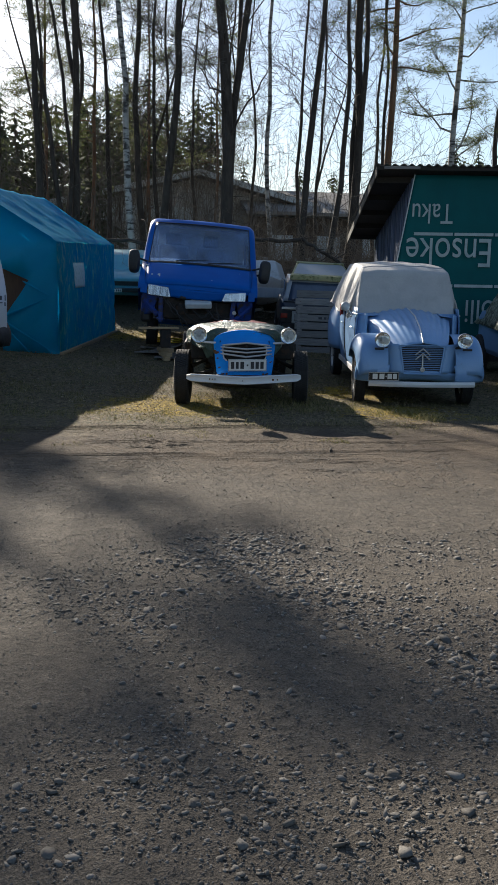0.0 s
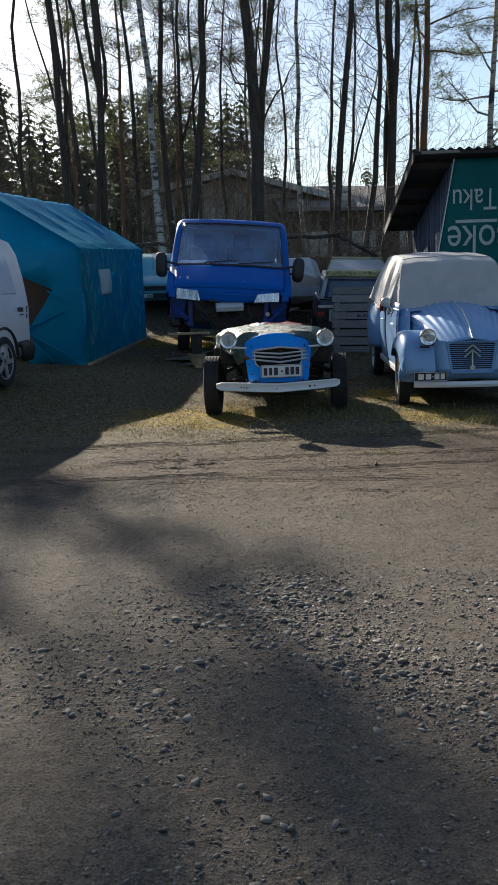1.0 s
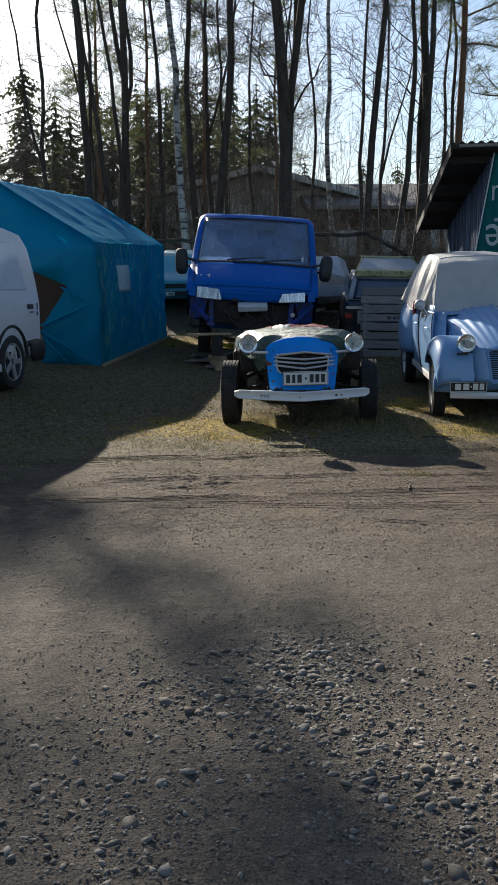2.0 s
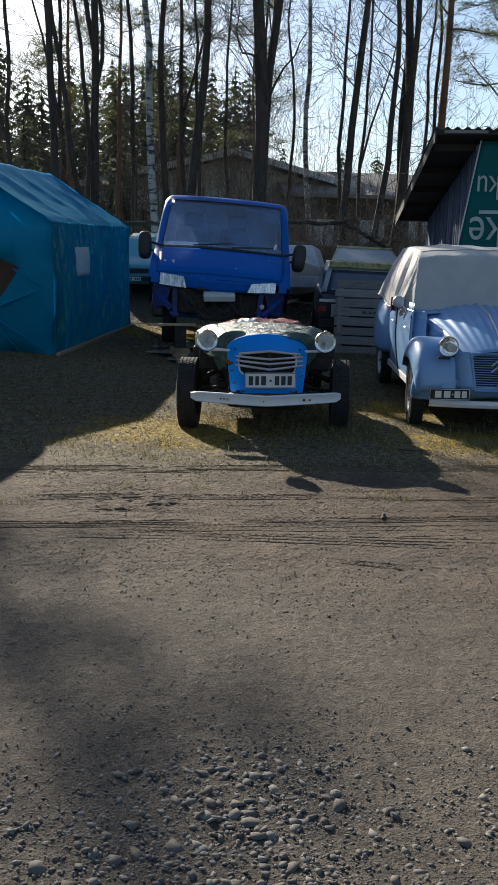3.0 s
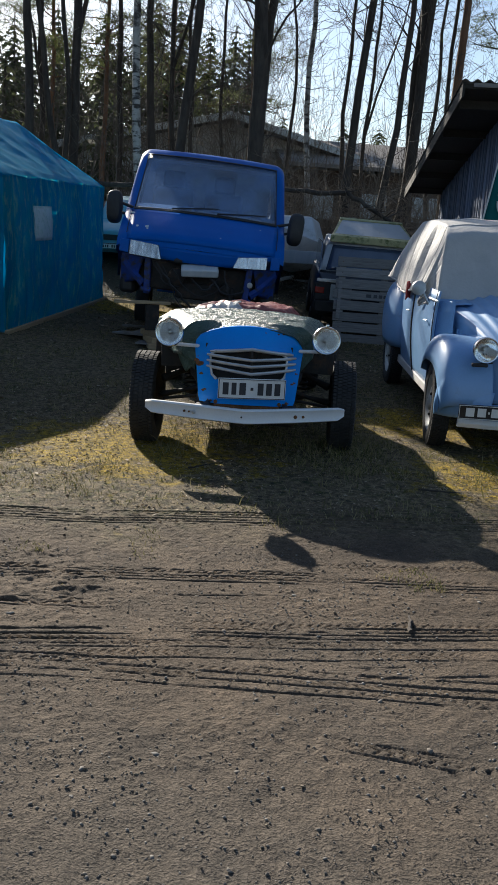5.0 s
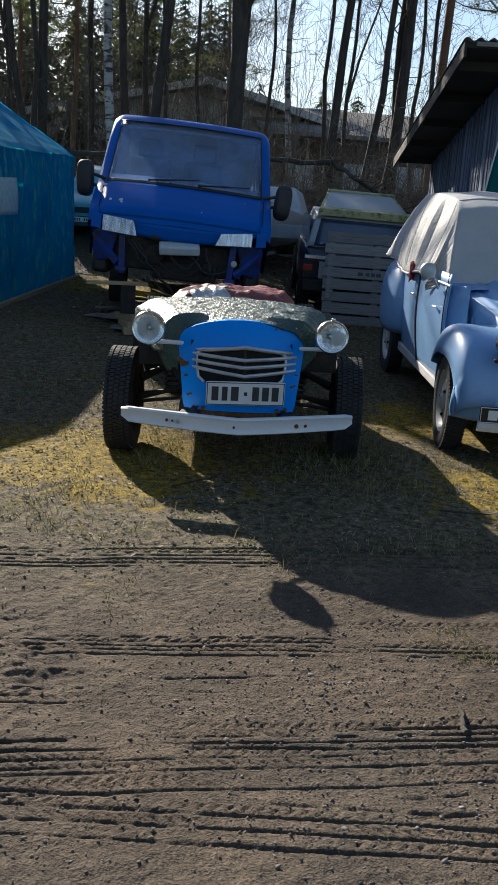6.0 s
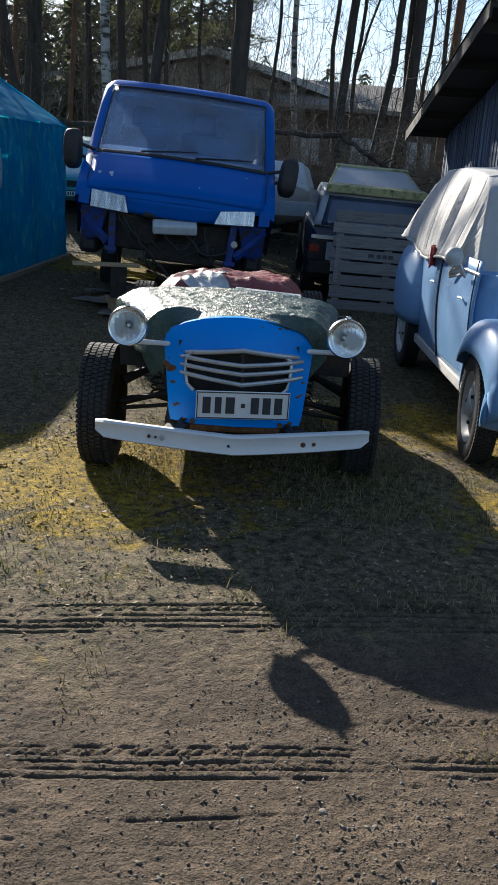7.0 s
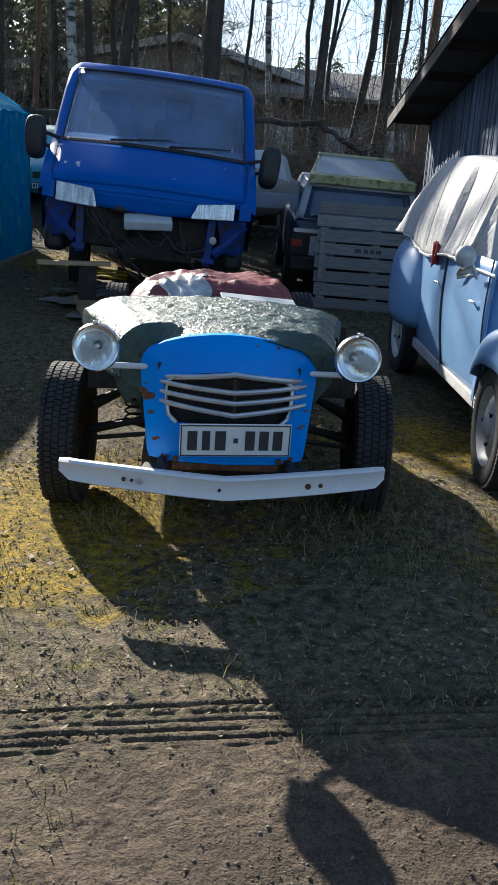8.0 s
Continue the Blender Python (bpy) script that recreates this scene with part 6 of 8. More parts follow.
# ---------------------------------------------------------------- the blue storage tent
def tent():
    z0 = gz(-1.4, 6.1)
    t = thing("storage_tent", pose(-1.52, 5.52, z0 - 0.05, 2.3, 0, -10.8), "blue tarpaulin storage tent with net side and an open torn door", "tent")
    W, L, E, A = 3.0, 4.66, 1.90, 2.84     # width, length, eaves, ridge; x runs from 0 to -W

    def wrinkle(a, b, k, amp=0.02):
        return amp * noise.noise(Vector((a * 1.6, b * 1.6, k))) + 0.4 * amp * noise.noise(Vector((a * 5, b * 5, k + 3)))
    # long side wall towards the yard
    bm = bmesh.new()

    def wall(u, v):
        y, z = L * u, 0.03 + (E - 0.03) * v
        pole = abs(((u * 4) % 1) - 0.5) * 2
        out = 0.05 * math.sin(math.pi * v) * (1 - pole ** 3) + wrinkle(y, z, 2.0, 0.05) + 0.012 * math.sin(24 * y + 3 * z + 4 * noise.noise(Vector((y, z, 1)))) * (1 - v) ** 0.8
        return Vector((out, y, z))
    sheet(bm, wall, 80, 40)
    side = part("side_wall", bm, TENT_NET, t, "blue green net wall, light streaks put into its colour", solid=0.003, angle=80)
    bm = bmesh.new()
    sheet(bm, lambda u, v: wall(0.215 + 0.145 * u + 0.012 * v, 0.575 + 0.235 * v) + Vector((0.014, 0, 0)), 10, 8)
    part("window_film", bm, TENT_FILM, side, "clouded pale window film", solid=0.003)
    bm = bmesh.new()
    sheet(bm, lambda u, v: Vector((-W + wrinkle(u * L, v * E, 5.0), L * u, 0.03 + (E - 0.03) * v)), 30, 14)
    part("far_wall", bm, TENT_BLUE, t, solid=0.003)
    # roof slopes
    for k, sgn in enumerate((1, -1)):
        bm = bmesh.new()

        def slope(u, v):
            y = -0.06 + (L + 0.10) * u
            x = (0.02 - (W / 2 + 0.02) * v) if sgn > 0 else (-W - 0.02 + (W / 2 + 0.02) * v)
            rib = abs(((u * 4) % 1) - 0.5) * 2
            sag = -0.05 * math.sin(math.pi * v) * (1 - rib ** 2)
            z = E + (A - E) * v + sag + wrinkle(x, y, 7.0 + k, 0.022) + 0.004 * math.sin(30 * v + 6 * y) * (1 - v)
            if v < 0.04:
                z -= 0.02
            return Vector((x, y, z))
        sheet(bm, slope, 60, 30)
        part("roof_slope", bm, TENT_BLUE, t, "blue tarpaulin roof slope", solid=0.003, angle=80)
    # gable walls; the front one has its door flap dragged aside
    front = [[(0, 0), (-0.95, 0), (-0.92, 0.64), (-0.48, 1.26), (0, 1.26)], [(0, 1.26), (-0.48, 1.26), (-1.10, 1.53), (-1.5, 1.72), (-1.5, A), (0, E)],
             [(-1.5, 1.72), (-2.3, 1.82), (-2.3, 2.36), (-1.5, A)], [(-2.3, 0), (-W, 0), (-W, E), (-2.3, 2.36), (-2.3, 1.82)]]
    for name, y, polys in (("front_wall", 0.0, front), ("back_wall", L, [[(0, 0), (-W, 0), (-W, E), (-W / 2, A), (0, E)]])):
        bm = bmesh.new()
        for poly in polys:
            bm.faces.new([bm.verts.new((x, y, z)) for x, z in poly])
        bmesh.ops.remove_doubles(bm, verts=bm.verts, dist=0.001)
        bmesh.ops.triangulate(bm, faces=bm.faces)
        for _ in range(4):
            bmesh.ops.subdivide_edges(bm, edges=[e for e in bm.edges if e.calc_length() > 0.16], cuts=1)
        bmesh.ops.triangulate(bm, faces=bm.faces)
        for vt in bm.verts:
            x, z = vt.co.x, vt.co.z
            vt.co.y += wrinkle(x, z, 11.0, 0.05) + 0.018 * math.sin(9 * x + 7 * z) * (1 if z < 1.3 else 0.4) + (0.03 * math.sin(18 * (x + z)) if z < 0.75 and x > -1 else 0)
        part(name, bm, TENT_BLUE, t, "blue tarpaulin gable with torn door opening" if y == 0 else "", solid=0.003, angle=80)
    for a, b in (((-0.97, -0.035, 0.62), (-0.05, -0.045, 0.05)), ((-0.96, -0.035, 0.55), (-0.45, -0.045, 0.02)), ((-0.58, -0.02, 1.25), (-0.12, -0.035, 1.0)), ((-0.95, -0.03, 0.66), (-0.14, -0.04, 0.98))):
        bm = bmesh.new()
        tube(bm, [Vector(a) + (Vector(b) - Vector(a)) * q / 8 + Vector((0, -0.006 * math.sin(q), 0)) for q in range(9)], [0.004, 0.02, 0.022, 0.02, 0.016, 0.014, 0.01, 0.006, 0.003], 6)
        part("fold", bm, TENT_BLUE, t)
    # timber frame, ground beams, things inside
    for y in (0.14, L / 3, 2 * L / 3, L - 0.14):
        for x in (-0.10, -W + 0.10):
            bm = bmesh.new()
            box(bm, (x, y, E / 2), (0.05, 0.05, E))
            part("post", bm, PLANK, t)
        for sgn in (0, 1):
            bm = bmesh.new()
            a, b = Vector((-0.10 if sgn else -W + 0.10, y, E - 0.06)), Vector((-W / 2, y, A - 0.12))
            tube(bm, [a, b], 0.025, 4)
            part("rafter", bm, PLANK, t)
    bm = bmesh.new()
    box(bm, (0.045, L / 2, 0.045), (0.06, L + 0.1, 0.07))
    part("ground_beam", bm, PLANK, t, "pale timber beam along the tent's foot", bevel=0.006)
    bm = bmesh.new()
    box(bm, (-1.62, -0.0, 0.6), (0.05, 0.05, 2.6))
    part("door_post", bm, PLANK, t, bevel=0.004)
    bm = bmesh.new()
    box(bm, (-1.2, 0.45, 0.85), (1.9, 0.04, 1.7))
    part("inner_board", bm, BROWN_BOARD, t, "brown board standing inside")
    return t


tent()


# ---------------------------------------------------------------- the shed with a banner
def letters(word, size, m, parent, extrude=0.003):
    cu = bpy.data.curves.new("lettering", "FONT")
    cu.body, cu.size, cu.extrude, cu.align_x = word, size, extrude, "LEFT"
    tmp = bpy.data.objects.new("lettering", cu)
    scene.collection.objects.link(tmp)
    dg = bpy.context.evaluated_depsgraph_get()
    me = bpy.data.meshes.new_from_object(tmp.evaluated_get(dg))
    bpy.data.objects.remove(tmp)
    me.transform(m)
    me.materials.clear()
    ob = new("lettering", me)
    me.materials.append(BANNER_WHITE)
    ob.parent = parent
    return ob


def shed():
    z0 = gz(4.4, 5.4)
    s = thing("shed", pose(4.45, 5.45, z0, 0, 0, -10.0), "dark board shed with overhanging roof and vertical planks", "shed")
    W, L, HF, HB = 4.2, 5.9, 3.10, 2.42
    roof = lambda y: HF + 0.06 + (HB - HF) * y / L
    # side wall of upright boards, each a piece
    boards = []
    y, k = 0.0, 0
    while y < L - 0.02:
        w = 0.118 + 0.012 * math.sin(k * 2.1)
        bm = bmesh.new()
        vs = box(bm, (0.0 + 0.010 * (k % 2), y + w / 2, 0), (0.022, w - 0.006, 1))
        for v in vs:
            v.co.z = -0.1 if v.co.z < 0 else roof(v.co.y) - 0.06
        boards.append(bm)
        y, k = y + w, k + 1
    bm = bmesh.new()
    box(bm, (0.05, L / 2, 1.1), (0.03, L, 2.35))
    core = part("side_wall", bm, SHED_DARK, s, "wall of upright boards over a shade-dark core")
    for b in boards:
        part("board", b, SHED_WOOD, core, smooth=False)
    for k in range(int(L / 0.118)):
        if k % 3 == 0:
            bm = bmesh.new()
            yy = 0.118 * k + 0.06
            vs = box(bm, (-0.014, yy, 0), (0.012, 0.03, 1))
            for v in vs:
                v.co.z = -0.05 if v.co.z < 0 else roof(v.co.y) - 0.08
            part("batten", bm, SHED_WOOD, core, smooth=False)
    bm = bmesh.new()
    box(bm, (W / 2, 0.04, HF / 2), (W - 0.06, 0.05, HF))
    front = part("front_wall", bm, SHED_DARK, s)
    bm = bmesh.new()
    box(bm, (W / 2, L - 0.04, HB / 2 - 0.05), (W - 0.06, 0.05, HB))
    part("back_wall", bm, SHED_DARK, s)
    bm = bmesh.new()
    box(bm, (W, L / 2, 1.15), (0.05, L - 0.1, 2.3))
    part("far_wall", bm, SHED_DARK, s)
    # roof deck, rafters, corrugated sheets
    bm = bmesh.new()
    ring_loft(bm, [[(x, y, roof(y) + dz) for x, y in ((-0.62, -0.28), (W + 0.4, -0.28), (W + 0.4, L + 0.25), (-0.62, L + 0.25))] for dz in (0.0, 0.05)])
    deck = part("roof", bm, SHED_DARK, s, "boarded roof overhang with its shade in the colour")
    bm = bmesh.new()
    sheet(bm, lambda u, v: Vector((-0.66 + (W + 1.1) * u, -0.33 + (L + 0.63) * v, roof(-0.33 + (L + 0.63) * v) + 0.075 + 0.018 * math.sin(2 * math.pi * u * (W + 1.1) / 0.14))), 320, 6)
    part("roof_sheet", bm, ROOF_TIN, deck, "grey corrugated roof sheet", solid=0.004)
    bm = bmesh.new()
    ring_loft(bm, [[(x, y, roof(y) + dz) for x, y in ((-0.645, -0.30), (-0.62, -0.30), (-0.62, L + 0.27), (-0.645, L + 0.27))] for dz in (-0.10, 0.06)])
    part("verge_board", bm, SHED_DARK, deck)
    bm = bmesh.new()
    box(bm, (-0.22, -0.30, roof(-0.3) + 0.035), (0.60, 0.025, 0.045))
    part("fascia", bm, WOOD, deck, "weathered grey fascia board", bevel=0.003)
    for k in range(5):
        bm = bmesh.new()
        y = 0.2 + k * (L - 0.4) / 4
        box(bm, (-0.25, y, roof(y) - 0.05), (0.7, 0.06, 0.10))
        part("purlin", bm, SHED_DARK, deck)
    # banner hung upside down over the front wall
    bm = bmesh.new()

    def cloth(u, v):
        x, z = 0.03 + (W - 0.05) * u, 0.25 + (HF - 0.20) * v
        ox = -0.48 * (1 - v) * (1 - u) ** 3
        return Vector((x + ox, -0.025 - 0.012 * math.sin(2.2 * x + 1) - 0.02 * abs(noise.noise(Vector((x * 2.5, z * 0.7, 3)))), z))
    sheet(bm, cloth, 50, 30)
    ban = part("banner", bm, BANNER, s, "dark teal banner hung upside down", solid=0.003, angle=80)
    bm = bmesh.new()
    tube(bm, [cloth(0.0, q / 12) + Vector((0.0, -0.012, 0)) for q in range(13)], 0.011, 6)
    part("edge_cord", bm, PALE, ban, "pale cord along the banner's edge")
    turn = Matrix.Rotation(radians(90), 4, "X") @ Matrix.Rotation(math.pi, 4, "Z")

    def word(txt, size, x, z):
        letters(txt, size, Matrix.Translation((x, -0.062, z)) @ turn @ Matrix.Diagonal((0.85, 1.14, 1, 1)), ban)
    word("Taku", 0.42, 0.71, 2.67)
    word("Ensoke", 0.61, 1.42, 2.10)
    word("M\u00f6lli", 0.52, 1.86, 1.06)
    for z, x0, n in ((2.17, 0.06, 6), (1.30, 0.10, 6)):
        for k in range(n):
            bm = bmesh.new()
            box(bm, (x0 + 0.33 + 0.69 * k, -0.058, z), (0.66, 0.004, 0.05))
            part("stripe", bm, BANNER_WHITE, ban)
    bm = bmesh.new()
    lathe(bm, [(0.17, 0), (0.17, 0.004), (0.26, 0.004), (0.26, 0), (0.17, 0)], Matrix.Translation((2.16, -0.058, 1.62)) @ FRONT, 28)
    box(bm, (2.16, -0.060, 1.62), (0.36, 0.004, 0.04))
    part("round_mark", bm, BANNER_WHITE, ban)


shed()

# ---------------------------------------------------------------- the hatchback with a roof spoiler, a pallet against it
def hull(bm, stations):
    """A closed car shell: stations of (y, [(half width, z), ...]) from low to high."""
    rings = []
    for y, side in stations:
        rings.append([Vector((-x, y, z)) for x, z in side] + [Vector((x, y, z)) for x, z in side[::-1]])
    ring_loft(bm, rings)


def hatchback():
    w = thing("hatchback", pose(3.24, 7.0, gz(3.4, 7.6) - 0.04, 2.4, 2.0, -8.0), "pale grey old hatchback with dark rear window and algae", "car")
    bm = bmesh.new()
    hull(bm, [(0.00, [(0.651, 0.30), (0.707, 0.50), (0.716, 0.74), (0.698, 0.80)]), (0.06, [(0.688, 0.26), (0.744, 0.50), (0.744, 0.76), (0.730, 0.86)]),
              (0.5, [(0.707, 0.22), (0.763, 0.50), (0.763, 0.80), (0.744, 0.90)]), (2.6, [(0.707, 0.22), (0.763, 0.50), (0.763, 0.80), (0.744, 0.92)]),
              (3.5, [(0.688, 0.22), (0.744, 0.50), (0.744, 0.74), (0.707, 0.82)]), (3.75, [(0.632, 0.28), (0.688, 0.48), (0.688, 0.62), (0.651, 0.68)])])
    # the van's shade on the pale hull is put into its colour
    part("body", bm, surf("shade_dark_navy_paint", (0.018, 0.024, 0.038), (0.028, 0.036, 0.052), 3, (0.25, 0.4), coat=0.4), w, "lower body, the van's shade put in as dark navy", bevel=0.02)
    # cabin: pillars and roof round a dark glasshouse
    bm = bmesh.new()
    hull(bm, [(0.10, [(0.745, 0.84), (0.74, 0.86)]), (0.26, [(0.73, 0.86), (0.66, 1.20)]), (0.38, [(0.73, 0.86), (0.62, 1.32)]), (1.6, [(0.74, 0.86), (0.62, 1.37)]), (2.4, [(0.74, 0.86), (0.60, 1.30)]), (2.9, [(0.72, 0.86), (0.66, 0.94)])])
    part("cabin", bm, WAGON, w, bevel=0.015)
    gp = lambda u, v: Vector(((u - 0.5) * 2 * (0.64 - 0.075 * v), 0.125 + 0.17 * v, 0.90 + 0.36 * v))
    bm = bmesh.new()
    sheet(bm, lambda u, v: gp(u, v) + Vector((0, -0.022, 0)), 12, 6)
    part("rear_window", bm, DARKGLASS, w, "dark rear window with reflected sky in its colour", solid=0.006)
    for u0, u1, v0, v1 in ((-0.05, 1.05, 0.97, 1.06), (-0.055, 0.0, -0.02, 1.0), (1.0, 1.055, -0.02, 1.0)):
        bm = bmesh.new()
        sheet(bm, lambda u, v: gp(u0 + (u1 - u0) * u, v0 + (v1 - v0) * v) + Vector((0, -0.03, 0.004)), 8, 4)
        part("window_surround", bm, WAGON, w, solid=0.02)
    bm = bmesh.new()
    sheet(bm, lambda u, v: gp(-0.06 + 1.12 * u, -0.20 + 0.17 * v) + Vector((0, -0.028, 0)), 8, 3)
    part("black_band", bm, BLACK, w, solid=0.006)
    # raised rear spoiler, pale with green growth
    bm = bmesh.new()
    ring_loft(bm, [[(-0.62, 0.18, 1.285), (0.62, 0.18, 1.285), (0.60, 0.30, 1.31), (-0.60, 0.30, 1.31)], [(-0.62, 0.16, 1.385), (0.62, 0.16, 1.385), (0.59, 0.32, 1.41), (-0.59, 0.32, 1.41)]])
    part("rear_spoiler", bm, ALGAE, w, "cream spoiler green with algae", bevel=0.012)
    # tilted pale panel on the roof
    bm = bmesh.new()
    ring_loft(bm, [[(-0.56, 0.36, 1.40), (0.56, 0.36, 1.40), (0.43, 1.05, 1.60), (-0.43, 1.05, 1.60)], [(-0.56, 0.40, 1.36), (0.56, 0.40, 1.36), (0.43, 1.10, 1.56), (-0.43, 1.10, 1.56)]])
    roofbox = part("roof_box", bm, WAGON, w, "sloping pale cover on the roof", bevel=0.01)
    bm = bmesh.new()
    for sx in (-1, 1):
        ring_loft(bm, [[(sx * 0.56, 0.35, 1.37), (sx * 0.60, 0.35, 1.37), (sx * 0.47, 1.08, 1.60), (sx * 0.43, 1.08, 1.60)], [(sx * 0.56, 0.38, 1.30), (sx * 0.60, 0.38, 1.30), (sx * 0.54, 1.2, 1.38), (sx * 0.50, 1.2, 1.38)]])
    box(bm, (0, 1.075, 1.61), (0.94, 0.06, 0.035), (25, 0, 0))
    part("box_edge", bm, ALGAE, roofbox, "yellowed edge strip", bevel=0.006)
    for sx in (-1, 1):
        bm = bmesh.new()
        box(bm, (sx * 0.66, -0.01, 0.60), (0.22, 0.05, 0.24))
        lamp = part("tail_lamp", bm, BLACK, w, bevel=0.01)
        bm = bmesh.new()
        box(bm, (sx * 0.70, -0.036, 0.62), (0.13, 0.012, 0.085))
        part("red_lens", bm, RED_LENS, lamp, "red lamp lens", bevel=0.004)
        bm = bmesh.new()
        box(bm, (sx * 0.62, -0.036, 0.53), (0.10, 0.012, 0.06))
        part("dark_lens", bm, BLACK, lamp, bevel=0.004)
        add_wheel(w, (sx * 0.70, 0.62, 0.28), 0.28, 0.165, 0.3, sx, tread=False)
        add_wheel(w, (sx * 0.70, 3.05, 0.28), 0.28, 0.165, 0.7, sx, tread=False)
        bm = bmesh.new()
        prism(bm, [(0.30, 0.92), (2.55, 0.94), (2.2, 1.27), (0.45, 1.27)], Matrix.Translation((sx * 0.70, 0, 0)) @ Matrix(((0, 0, 1, 0), (1, 0, 0, 0), (0, 1, 0, 0), (0, 0, 0, 1))), 0.02 * sx)
        part("side_window", bm, DARKGLASS, w)
    bm = bmesh.new()
    box(bm, (-0.40, -0.02, 0.60), (0.30, 0.02, 0.22))
    part("tailgate_panel", bm, PALE, w, bevel=0.006)
    bm = bmesh.new()
    box(bm, (0, -0.02, 0.76), (1.5, 0.025, 0.045))
    part("trim_strip", bm, ALU, w, "bright trim strip", bevel=0.004)
    bm = bmesh.new()
    box(bm, (-0.36, -0.036, 0.762), (0.16, 0.01, 0.028))
    part("badge", bm, BLACK, w)
    bm = bmesh.new()
    box(bm, (0, -0.03, 0.40), (1.52, 0.12, 0.16))
    part("rear_bumper", bm, BLACK, w, bevel=0.02)


hatchback()


def pallet():
    g = gz(3.2, 6.4)
    p = thing("pallet", pose(3.32, 6.38, g - 0.02, -13, 1.0, -9.5), "weathered grey wooden pallet leaning against a hatchback", "pallet")
    for k in range(8):
        bm = bmesh.new()
        box(bm, (0.015 * math.sin(k * 3), 0, 0.06 + 0.150 * k), (1.34 + 0.02 * math.sin(k * 5), 0.022, 0.120 + 0.012 * (k % 2)), (0, 0.5 * math.sin(k * 2.3), 0))
        part("board", bm, WOOD, p, smooth=False)
    for x in (-0.58, 0.0, 0.58):
        bm = bmesh.new()
        box(bm, (x, 0.055, 0.59), (0.09, 0.085, 1.14))
        part("bearer", bm, WOOD, p, smooth=False)
    bm = bmesh.new()
    box(bm, (-0.60, -0.022, 0.58), (0.05, 0.02, 0.52))
    part("batten", bm, WOOD, p, smooth=False)
    for x, ww in ((-0.20, 0.07), (-0.11, 0.05), (-0.04, 0.05), (0.03, 0.06)):
        bm = bmesh.new()
        box(bm, (x, -0.0125, 0.66), (ww, 0.003, 0.045))
        part("stencil_bar", bm, INK, p, "dark worn stencil mark", smooth=False)
    for x, z in [(sx * 0.58, 0.06 + 0.150 * k) for k in range(8) for sx in (-1, 1)]:
        bm = bmesh.new()
        lathe(bm, [(0.007, 0), (0.006, 0.002), (0.0005, 0.003)], Matrix.Translation((x, -0.0115, z)) @ FRONT, 8)
        part("nail", bm, RUSTY, p)


pallet()


